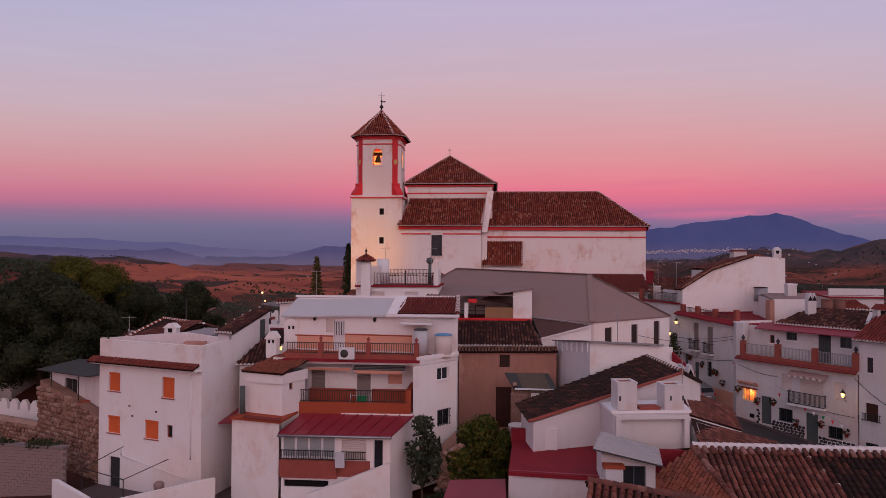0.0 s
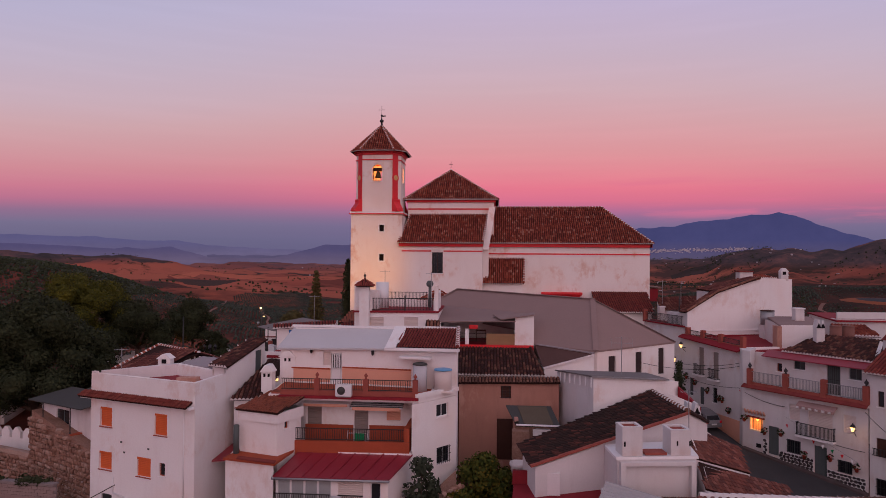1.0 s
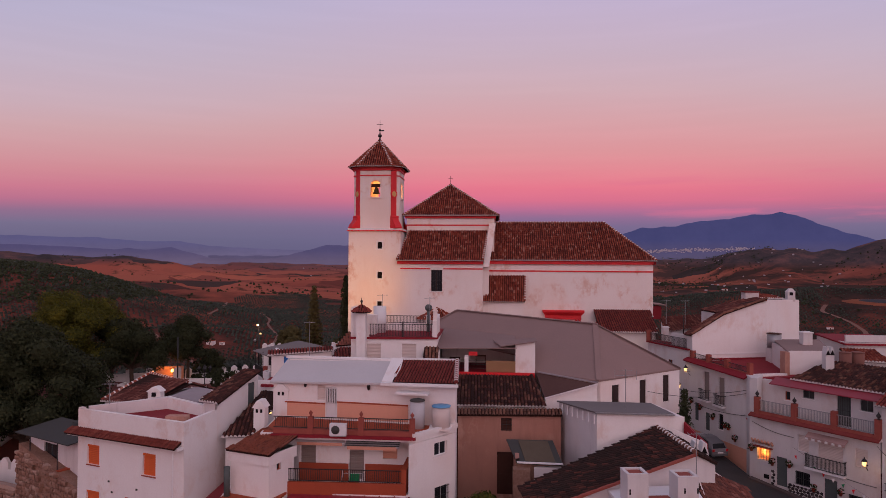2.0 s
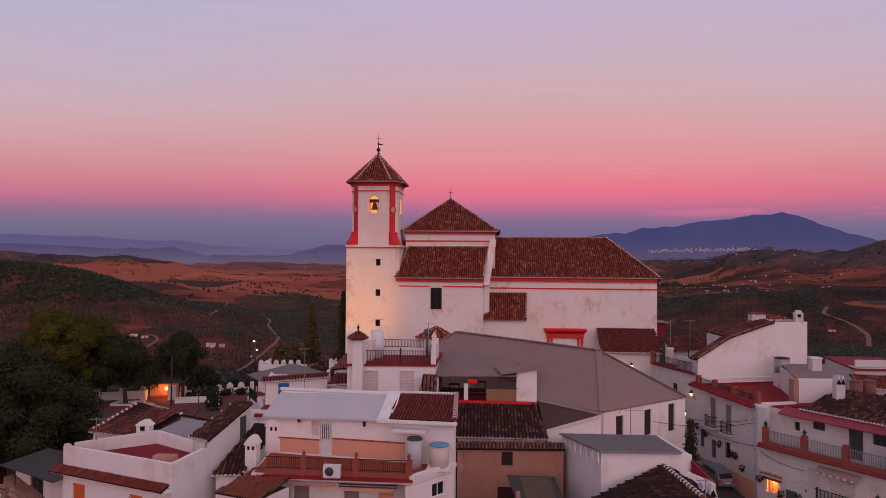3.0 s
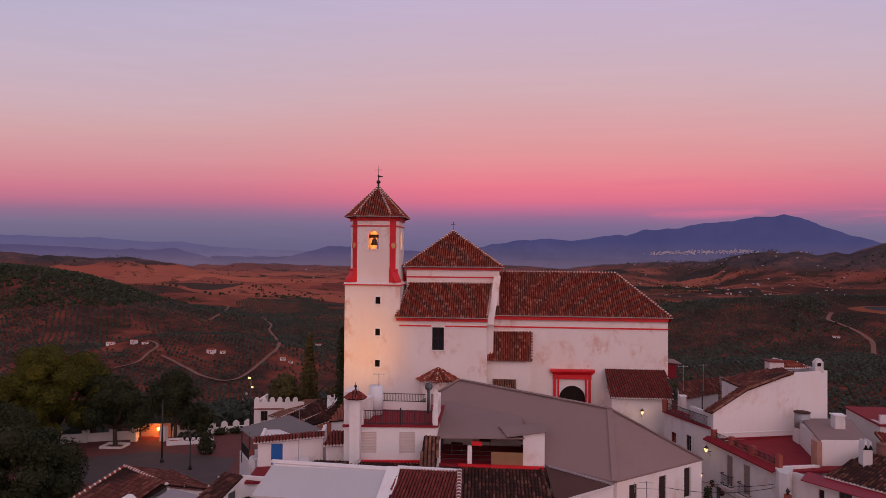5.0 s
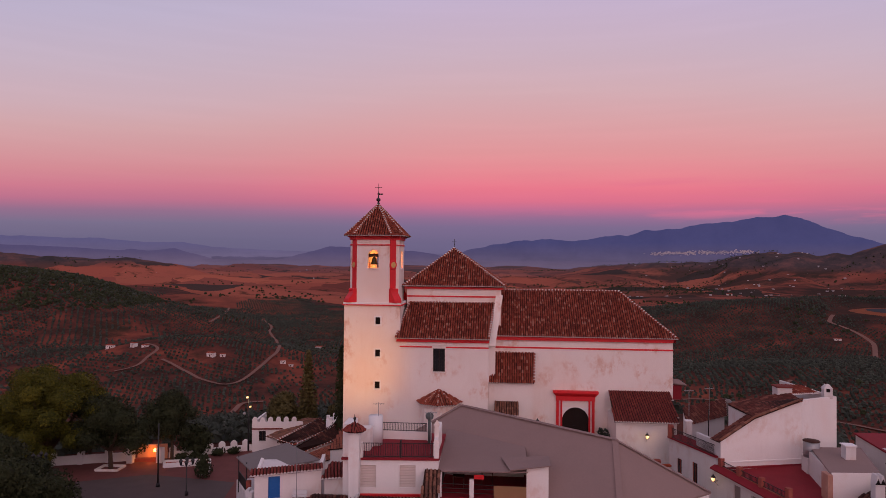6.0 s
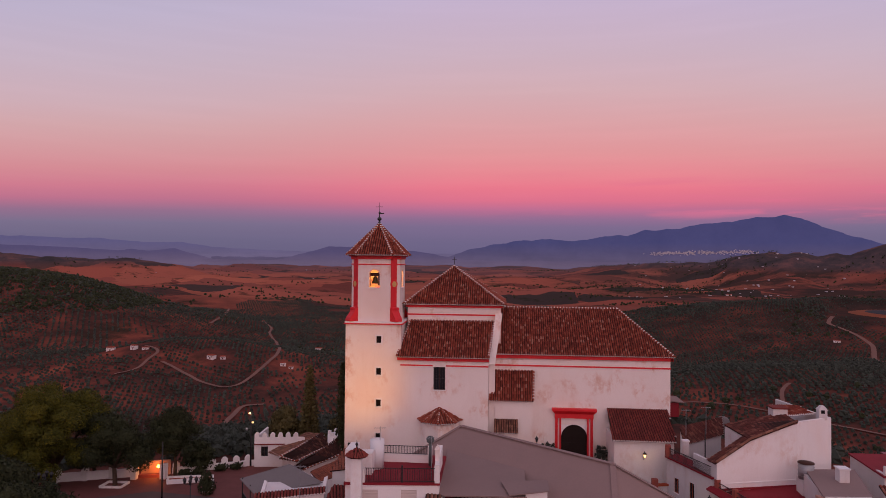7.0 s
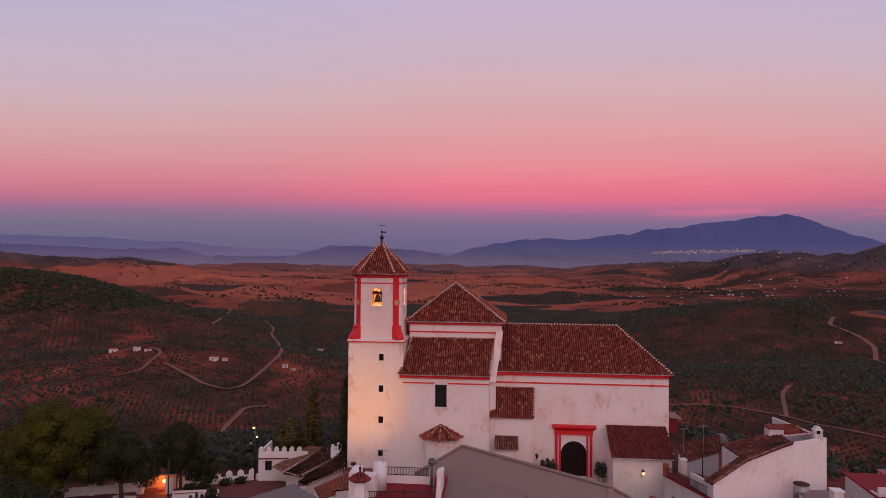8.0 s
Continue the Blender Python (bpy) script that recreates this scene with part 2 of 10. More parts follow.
GOLD = plain("ochre_medallion", (0.62, 0.36, 0.12), 0.6, var=0.2)
ASPHALT = plain("asphalt", (0.055, 0.052, 0.054), 0.85, var=0.3, scale=2)
PAVING = plain("red_brick_paving", (0.17, 0.062, 0.056), 0.85, var=0.35, scale=2.5)
PAVING_GREY = plain("grey_paving", (0.10, 0.075, 0.073), 0.85, var=0.25, scale=2.5)
CAR_PAINT = plain("silver_car_paint", (0.28, 0.28, 0.30), 0.3, 0.6, var=0.06)
RUBBER = plain("black_rubber", (0.015, 0.015, 0.015), 0.8)
BARK = plain("bark", (0.09, 0.06, 0.045), 0.95, var=0.5, scale=4, bumpy=0.8)
FLOWER = plain("red_petals", (0.45, 0.01, 0.03), 0.7)
MORTAR = plain("white_mortar", (0.74, 0.69, 0.67), 0.9, var=0.2, scale=6)
GLASS = plain("dark_window_glass", (0.02, 0.022, 0.026), 0.12, var=0.2, bumpy=0.0)
LAMP = glow("warm_lamp_glass", (1.0, 0.62, 0.26), 1.3)
CURTAIN = plain("curtained_glass", (0.34, 0.36, 0.36), 0.2, var=0.2, scale=3)
LAMP_DIM = glow("orange_lamp_glass", (1.0, 0.42, 0.08), 8.0)
TILE_CHURCH = tiles("church_roof_tile", [(0.085, 0.018, 0.014), (0.15, 0.03, 0.02), (0.21, 0.043, 0.027), (0.26, 0.055, 0.033), (0.31, 0.072, 0.044), (0.34, 0.09, 0.055), (0.50, 0.27, 0.20)], lichen=(0.055, 0.032, 0.027), amount=0.35)
TILE_DULL = tiles("dull_red_eave_tile", [(0.12, 0.03, 0.024), (0.16, 0.038, 0.03), (0.20, 0.048, 0.036), (0.26, 0.08, 0.06)], amount=0.3)
TILE_BROWN = tiles("brown_red_roof_tile", [(0.05, 0.019, 0.017), (0.095, 0.03, 0.025), (0.14, 0.043, 0.034), (0.28, 0.12, 0.09)], amount=0.4)
TILE_RED = tiles("red_roof_tile", [(0.14, 0.028, 0.026), (0.20, 0.04, 0.034), (0.28, 0.065, 0.05)], amount=0.3)
TILE_OLD = tiles("old_roof_tile", [(0.06, 0.035, 0.03), (0.13, 0.06, 0.045), (0.24, 0.10, 0.065), (0.33, 0.17, 0.12)], amount=0.6)
TILE_DARK = tiles("blackened_roof_tile", [(0.022, 0.014, 0.014), (0.045, 0.022, 0.02), (0.075, 0.03, 0.025), (0.15, 0.05, 0.036), (0.27, 0.13, 0.09)], lichen=(0.026, 0.022, 0.021), amount=0.6)
TILE_BLACK = tiles("soot_black_roof_tile", [(0.016, 0.012, 0.012), (0.028, 0.017, 0.016), (0.04, 0.022, 0.019), (0.06, 0.026, 0.022), (0.16, 0.05, 0.036)], lichen=(0.02, 0.018, 0.017), amount=0.7)
TILE_NEAR = tiles("weathered_clay_tile", [(0.05, 0.026, 0.024), (0.13, 0.042, 0.032), (0.21, 0.066, 0.047), (0.30, 0.13, 0.10)], amount=0.6)
TILE_FLAT = tiles("flat_orange_tile", [(0.09, 0.034, 0.024), (0.21, 0.06, 0.036), (0.28, 0.085, 0.052), (0.19, 0.07, 0.052)], amount=0.35)
TILE_PIECE = tiles("weathered_clay_tile_piece", [(0.06, 0.03, 0.027), (0.14, 0.05, 0.04), (0.21, 0.08, 0.06), (0.34, 0.19, 0.16)], amount=0.6, kind="Random")
PINE = foliage("pine_needles", (0.018, 0.022, 0.006), (0.058, 0.06, 0.009), (0.17, 0.14, 0.013))
OLIVE = foliage("olive_leaves", (0.02, 0.024, 0.018), (0.043, 0.05, 0.038), (0.078, 0.087, 0.068))
CITRUS = foliage("grey_green_leaves", (0.014, 0.02, 0.012), (0.034, 0.042, 0.026), (0.08, 0.09, 0.055))
DARKLEAF = foliage("dark_leaves", (0.011, 0.015, 0.007), (0.029, 0.035, 0.016), (0.06, 0.064, 0.028))
CONIFER = foliage("brownish_conifer_needles", (0.04, 0.036, 0.014), (0.09, 0.075, 0.028), (0.16, 0.125, 0.05))
BUSHLEAF = foliage("yellowing_leaves", (0.012, 0.022, 0.006), (0.05, 0.065, 0.011), (0.20, 0.115, 0.014))


def stone_mat(name, c0, c1, c2):
    m, n, l, b = mat(name)
    tone = n.new("ShaderNodeMath"); tone.operation = "FRACT"
    both = n.new("ShaderNodeMath"); both.operation = "ADD"
    l.new(random_of(n), both.inputs[0]); l.new(random_of(n, "Random"), both.inputs[1]); l.new(both.outputs[0], tone.inputs[0])
    c = ramp_node(n, l, tone.outputs[0], [(0, c0), (0.5, c1), (1, c2)])
    big = noise_node(n, l, 0.5, 5)
    fine = noise_node(n, l, 7, 8, 0.75)
    c = mixc(n, l, 0.4, c, ramp_node(n, l, fine, [(0.3, c0), (0.7, c2)]))
    c = mixc(n, l, ramp_node(n, l, big, [(0.45, (0, 0, 0)), (0.7, (0.6, 0.6, 0.6))]), c, c0)
    l.new(c, b.inputs["Base Color"])
    b.inputs["Roughness"].default_value = 0.95
    bump(n, l, b, fine, 0.6, 0.05)
    return m


STONE = stone_mat("rubble_stone", (0.15, 0.07, 0.048), (0.29, 0.15, 0.10), (0.50, 0.36, 0.30))
BLOCKWORK = stone_mat("grey_blockwork", (0.20, 0.16, 0.155), (0.27, 0.22, 0.21), (0.33, 0.27, 0.26))
STONE_DARK = stone_mat("dark_cladding_stone", (0.03, 0.028, 0.03), (0.06, 0.05, 0.05), (0.11, 0.09, 0.09))


def ground_mat():
    """Red earth, dry grass and scrub; ploughed fields in broad patches further out; painted haze at the far end."""
    m, n, l, b = mat("red_earth")
    fields = n.new("ShaderNodeTexVoronoi")
    tc = n.new("ShaderNodeTexCoord")
    mp = n.new("ShaderNodeMapping")
    mp.inputs["Scale"].default_value = (0.0052, 0.0064, 0.0)
    warp = noise_node(n, l, 0.004, 4)
    ad = n.new("ShaderNodeVectorMath"); ad.operation = "ADD"
    l.new(tc.outputs["Object"], mp.inputs[0]); l.new(mp.outputs[0], ad.inputs[0]); l.new(warp, ad.inputs[1])
    l.new(ad.outputs[0], fields.inputs["Vector"]); fields.inputs["Scale"].default_value = 1.0
    sx = n.new("ShaderNodeSeparateXYZ"); l.new(fields.outputs["Color"], sx.inputs[0])
    fcol = ramp_node(n, l, sx.outputs[0], [(0.0, (0.19, 0.062, 0.05)), (0.2, (0.38, 0.108, 0.075)), (0.4, (0.52, 0.16, 0.10)), (0.55, (0.30, 0.09, 0.07)), (0.68, (0.44, 0.14, 0.09)), (0.78, (0.36, 0.11, 0.08)), (0.88, (0.07, 0.055, 0.05)), (1.0, (0.05, 0.045, 0.042))])
    med = noise_node(n, l, 0.02, 8, 0.65)
    fine = noise_node(n, l, 0.35, 8, 0.7)
    near = ramp_node(n, l, med, [(0.30, (0.03, 0.024, 0.022)), (0.42, (0.062, 0.036, 0.031)), (0.52, (0.145, 0.05, 0.039)), (0.63, (0.26, 0.074, 0.05)), (0.76, (0.44, 0.13, 0.07))])
    geo = n.new("ShaderNodeNewGeometry"); sp = n.new("ShaderNodeSeparateXYZ"); l.new(geo.outputs["Position"], sp.inputs[0])
    far = n.new("ShaderNodeMapRange"); far.inputs["From Min"].default_value, far.inputs["From Max"].default_value = 900, 1500
    l.new(sp.outputs["Y"], far.inputs["Value"])
    c = mixc(n, l, far.outputs[0], near, fcol)
    c = mixc(n, l, 0.22, c, ramp_node(n, l, fine, [(0.3, (0.02, 0.012, 0.009)), (0.7, (0.15, 0.045, 0.028))]))
    scrub = ramp_node(n, l, noise_node(n, l, 0.008, 9, 0.7), [(0.56, (0, 0, 0)), (0.63, (0.75, 0.75, 0.75))])
    c = mixc(n, l, scrub, c, (0.032, 0.03, 0.02))
    # uncultivated hills flanking the plain: brown scrub instead of ploughland
    edge = n.new("ShaderNodeMapRange"); edge.inputs["From Min"].default_value, edge.inputs["From Max"].default_value = 60, 620
    l.new(sp.outputs["X"], edge.inputs["Value"])
    back = n.new("ShaderNodeMapRange"); back.inputs["From Min"].default_value, back.inputs["From Max"].default_value = 1750, 2100
    l.new(sp.outputs["Y"], back.inputs["Value"])
    high = n.new("ShaderNodeMapRange"); high.inputs["From Min"].default_value, high.inputs["From Max"].default_value = -16, 10
    l.new(sp.outputs["Z"], high.inputs["Value"])
    hill2 = n.new("ShaderNodeMath"); hill2.operation = "MULTIPLY"; l.new(back.outputs[0], hill2.inputs[0]); l.new(high.outputs[0], hill2.inputs[1])
    heath = ramp_node(n, l, noise_node(n, l, 0.006, 9, 0.72), [(0.36, (0.04, 0.04, 0.042)), (0.5, (0.08, 0.06, 0.062)), (0.6, (0.15, 0.08, 0.075)), (0.75, (0.26, 0.12, 0.10))])
    # green orchards and gardens take over the plain on one side
    grn = n.new("ShaderNodeMath"); grn.operation = "MULTIPLY"; l.new(edge.outputs[0], grn.inputs[0])
    l.new(ramp_node(n, l, noise_node(n, l, 0.0035, 7, 0.65, (1, 2.2, 1)), [(0.46, (0.9, 0.9, 0.9)), (0.58, (0.2, 0.2, 0.2))]), grn.inputs[1])
    c = mixc(n, l, grn.outputs[0], c, (0.036, 0.032, 0.028))
    c = mixc(n, l, hill2.outputs[0], c, heath)
    # distance haze painted into the ground colour, mauve growing stronger along +y
    far_haze = n.new("ShaderNodeMapRange"); far_haze.inputs["From Min"].default_value, far_haze.inputs["From Max"].default_value = 2500, 4300
    l.new(sp.outputs["Y"], far_haze.inputs["Value"])
    haze_mix = n.new("ShaderNodeMath"); haze_mix.operation = "MULTIPLY"; l.new(far_haze.outputs[0], haze_mix.inputs[0])
    l.new(ramp_node(n, l, noise_node(n, l, 0.003, 7, 0.65, (0.6, 1.6, 1)), [(0.35, (1, 1, 1)), (0.62, (0.55, 0.55, 0.55))]), haze_mix.inputs[1])
    c = mixc(n, l, haze_mix.outputs[0], c, (0.14, 0.092, 0.10))
    l.new(c, b.inputs["Base Color"])
    b.inputs["Roughness"].default_value = 1.0
    b.inputs["Specular IOR Level"].default_value = 0.0
    return m


# clay under the tile rows, darkened to paint in the channels' shade
DECK = plain("shaded_tile_channel", (0.035, 0.016, 0.013), 0.95, var=0.4, scale=3)
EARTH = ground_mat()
TRACK = plain("dirt_track", (0.22, 0.115, 0.09), 0.95, var=0.25, scale=0.3)


# ---------------------------------------------------------------- mesh helpers
class Mesh:
    """Collects faces, world coordinates."""

    def __init__(self, smooth=False):
        self.v, self.f, self.smooth = [], [], smooth

    def face(self, *pts):
        k = len(self.v)
        self.v += [tuple(p) for p in pts]
        self.f.append(tuple(range(k, k + len(pts))))
        return self

    def poly(self, verts, faces):
        k = len(self.v)
        self.v += [tuple(p) for p in verts]
        self.f += [tuple(i + k for i in f) for f in faces]
        return self

    def hexa(self, b, t):
        """A solid from four lower and four upper corners, anticlockwise from above."""
        return self.poly(list(b) + list(t), [(3, 2, 1, 0), (4, 5, 6, 7), (0, 1, 5, 4), (1, 2, 6, 5), (2, 3, 7, 6), (3, 0, 4, 7)])

    def box(self, x0, y0, z0, x1, y1, z1):
        return self.hexa([(x0, y0, z0), (x1, y0, z0), (x1, y1, z0), (x0, y1, z0)], [(x0, y0, z1), (x1, y0, z1), (x1, y1, z1), (x0, y1, z1)])

    def beam(self, p, q, w, h, up=(0, 0, 1)):
        """A bar from p to q, w wide and h high, p and q on the middle line."""
        p, q = Vector(p), Vector(q)
        d = (q - p).normalized()
        s = d.cross(Vector(up))
        s = s.normalized() if s.length > 1e-5 else Vector((1, 0, 0))
        u = s.cross(d).normalized()
        s, u = s * (w / 2), u * (h / 2)
        return self.hexa([p - s - u, q - s - u, q + s - u, p + s - u], [p - s + u, q - s + u, q + s + u, p + s + u])

    def tube(self, p, q, r0, r1=None, n=8, caps=True):
        p, q = Vector(p), Vector(q)
        r1 = r0 if r1 is None else r1
        d = (q - p).normalized()
        a = d.orthogonal().normalized()
        b = d.cross(a)
        ring = lambda c, r: [c + a * (r * math.cos(2 * math.pi * i / n)) + b * (r * math.sin(2 * math.pi * i / n)) for i in range(n)]
        fs = [(i, (i + 1) % n, n + (i + 1) % n, n + i) for i in range(n)]
        if caps:
            fs += [tuple(range(n - 1, -1, -1)), tuple(range(n, 2 * n))]
        return self.poly(ring(p, r0) + ring(q, r1), fs)

    def lathe(self, c, profile, n=12, turn=0.0, squash=1.0):
        """Rings of (radius, height) round the upright axis at c."""
        vs, fs = [], []
        for r, z in profile:
            vs += [(c[0] + r * math.cos(turn + 2 * math.pi * i / n), c[1] + squash * r * math.sin(turn + 2 * math.pi * i / n), c[2] + z) for i in range(n)]
        for k in range(len(profile) - 1):
            fs += [(k * n + i, k * n + (i + 1) % n, (k + 1) * n + (i + 1) % n, (k + 1) * n + i) for i in range(n)]
        fs += [tuple(range(n - 1, -1, -1)), tuple((len(profile) - 1) * n + i for i in range(n))]
        return self.poly(vs, fs)

    def prism(self, outline, z0, z1):
        n = len(outline)
        return self.poly([(x, y, z0) for x, y in outline] + [(x, y, z1) for x, y in outline],
                         [tuple(range(n - 1, -1, -1)), tuple(range(n, 2 * n))] + [(i, (i + 1) % n, n + (i + 1) % n, n + i) for i in range(n)])

    def slab(self, pts, t):
        """A plate under the given polygon (anticlockwise from above), t thick straight down."""
        n = len(pts)
        return self.poly([(x, y, z - t) for x, y, z in pts] + [tuple(p) for p in pts],
                         [tuple(range(n - 1, -1, -1)), tuple(range(n, 2 * n))] + [(i, (i + 1) % n, n + (i + 1) % n, n + i) for i in range(n)])


def thing(name, at, label, category, group="", kind=""):
    ob = new(name)
    ob.empty_display_size = 0.3
    ob.location = at
    return tagged(ob, label, category, group, kind)


def origin_of(ob):
    p = Vector((0, 0, 0))
    while ob is not None:
        p += ob.location
        ob = ob.parent
    return p


def part(name, m, material, parent=None, label="", kind=""):
    me = bpy.data.meshes.new(name)
    o = origin_of(parent)
    me.from_pydata([(x - o.x, y - o.y, z - o.z) for x, y, z in m.v], [], m.f)
    me.materials.append(material)
    if m.smooth:
        me.polygons.foreach_set("use_smooth", [True] * len(me.polygons))
    me.update()
    ob = new(name, me)
    ob.parent = parent
    return tagged(ob, label, kind=kind)


def single(name, m, material, label, category, group="", kind="", at=None):
    """A thing of one mesh, its origin at its base."""
    xs = np.array(m.v)
    at = at or (float(xs[:, 0].mean()), float(xs[:, 1].mean()), float(xs[:, 2].min()))
    e = new(name)
    e.location = at
    ob = part(name, m, material, e)
    ob.parent = None
    ob.location = at
    bpy.data.objects.remove(e)
    ob.name = name
    return tagged(ob, label, category, group, kind)


def wall(parent, p, q, z0, z1, holes=(), material=None, t=0.28, name="wall", z1q=None, trim_p=0.0, trim_q=0.0):
    """An upright wall from p to q (outside to the right of the way from p to q), with openings (along, low, along, high) cut through.
    z1q: the top's height at q, where it slopes."""
    p, q = Vector((*p, 0)), Vector((*q, 0))
    d = (q - p)
    ln = d.length
    d.normalize()
    n_in = Vector((-d.y, d.x, 0)) * t
    top = lambda u: z1 + ((z1q if z1q is not None else z1) - z1) * u / ln
    us = sorted({0.0, ln, *[h[0] for h in holes], *[h[2] for h in holes]})
    zs = sorted({z0, *[h[1] for h in holes], *[h[3] for h in holes]}) + [None]
    m = Mesh()
    inside = lambda u, z: any(h[0] < u < h[2] and h[1] < z < h[3] for h in holes)

    def at(u, z, back):
        if back:
            u = min(max(u, t), ln - t)
        w = p + d * u + (n_in if back else Vector((0, 0, 0)))
        return (w.x, w.y, top(u) if z is None else min(z, top(u)))

    for a, b in zip(us, us[1:]):
        for lo, hi in zip(zs, zs[1:]):
            mid_z = (lo + (hi if hi is not None else top((a + b) / 2))) / 2
            if inside((a + b) / 2, mid_z):
                continue
            m.face(at(a, lo, 0), at(b, lo, 0), at(b, hi, 0), at(a, hi, 0))
            m.face(at(b, lo, 1), at(a, lo, 1), at(a, hi, 1), at(b, hi, 1))
    for a, lo, b, hi in holes:
        m.face(at(a, lo, 0), at(a, hi, 0), at(a, hi, 1), at(a, lo, 1))
        m.face(at(b, hi, 0), at(b, lo, 0), at(b, lo, 1), at(b, hi, 1))
        m.face(at(a, lo, 0), at(a, lo, 1), at(b, lo, 1), at(b, lo, 0))
        m.face(at(a, hi, 1), at(a, hi, 0), at(b, hi, 0), at(b, hi, 1))
    m.face(at(0, None, 0), at(ln, None, 0), at(ln, None, 1), at(0, None, 1))
    return part(name, m, material or WHITE, parent)


def fill(parent, p, q, hole, kind="window", material=None, set_in=0.12, frame_mat=None, bars=0, cross=True, pane_mat=None):
    """What sits in an opening: a frame with panes, a door leaf, or a roller shutter, with bars in front where there are any."""
    a, lo, b, hi = hole
    P, Q = Vector((*p, 0)), Vector((*q, 0))
    d = (Q - P).normalized()
    ni = Vector((-d.y, d.x, 0))
    at = lambda u, z, s: P + d * u + ni * s + Vector((0, 0, z))

    def bar(m, u0, z0, u1, z1, s, w, h):
        return m.hexa([at(u0, z0, s), at(u1, z0, s), at(u1, z0, s + w), at(u0, z0, s + w)], [at(u0, z1, s), at(u1, z1, s), at(u1, z1, s + w), at(u0, z1, s + w)])

    obs = []
    if kind == "window":
        fm = Mesh()
        w = 0.06
        bar(fm, a, lo, a + w, hi, set_in, 0.06, 0)
        bar(fm, b - w, lo, b, hi, set_in, 0.06, 0)
        bar(fm, a + w, lo, b - w, lo + w, set_in, 0.06, 0)
        bar(fm, a + w, hi - w, b - w, hi, set_in, 0.06, 0)
        if cross and b - a > 0.7:
            mid = (a + b) / 2
            bar(fm, mid - w / 2, lo + w, mid + w / 2, hi - w, set_in, 0.06, 0)
        win = part("window", fm, frame_mat or ALU, parent)
        part("pane", bar(Mesh(), a + w, lo + w, b - w, hi - w, set_in + 0.025, 0.012, 0), pane_mat or GLASS, win)
        part("sill", bar(Mesh(), a - 0.08, lo - 0.07, b + 0.08, lo - 0.004, -0.08, 0.2, 0), TRIM_WHITE, win)
        obs.append(win)
    else:
        if kind == "shutter":
            dm = Mesh()
            k = max(2, int((hi - lo) / 0.12))
            prof = [(lo + i * (hi - lo) / (2 * k), 0.0 if i % 2 else 0.018) for i in range(2 * k + 1)]
            dm.poly([at(u, z, set_in + s) for z, s in prof for u in (a + 0.003, b - 0.003)], [(2 * i, 2 * i + 1, 2 * i + 3, 2 * i + 2) for i in range(2 * k)])
        else:
            dm = bar(Mesh(), a + 0.003, lo + 0.003, b - 0.003, hi - 0.003, set_in, 0.05, 0)
        if kind == "door":
            for i in range(2):
                z0, z1 = lo + 0.15 + i * (hi - lo) * 0.5, lo + (i + 1) * (hi - lo) * 0.5 - 0.08
                bar(dm, a + 0.14, z0, b - 0.14, z1, set_in - 0.02, 0.02, 0)
        leaf = part("door" if kind == "door" else "shutter", dm, material or WOOD_DARK, parent)
        obs.append(leaf)
    if bars:
        gm = Mesh()
        for i in range(bars):
            u = a + (i + 0.5) * (b - a) / bars
            bar(gm, u - 0.012, lo, u + 0.012, hi, -0.05, 0.024, 0)
        for z in (lo + 0.08, (lo + hi) / 2, hi - 0.1):
            bar(gm, a - 0.03, z, b + 0.03, z + 0.03, -0.047, 0.018, 0)
        part("grille", gm, IRON, obs[0])
    return obs[0]


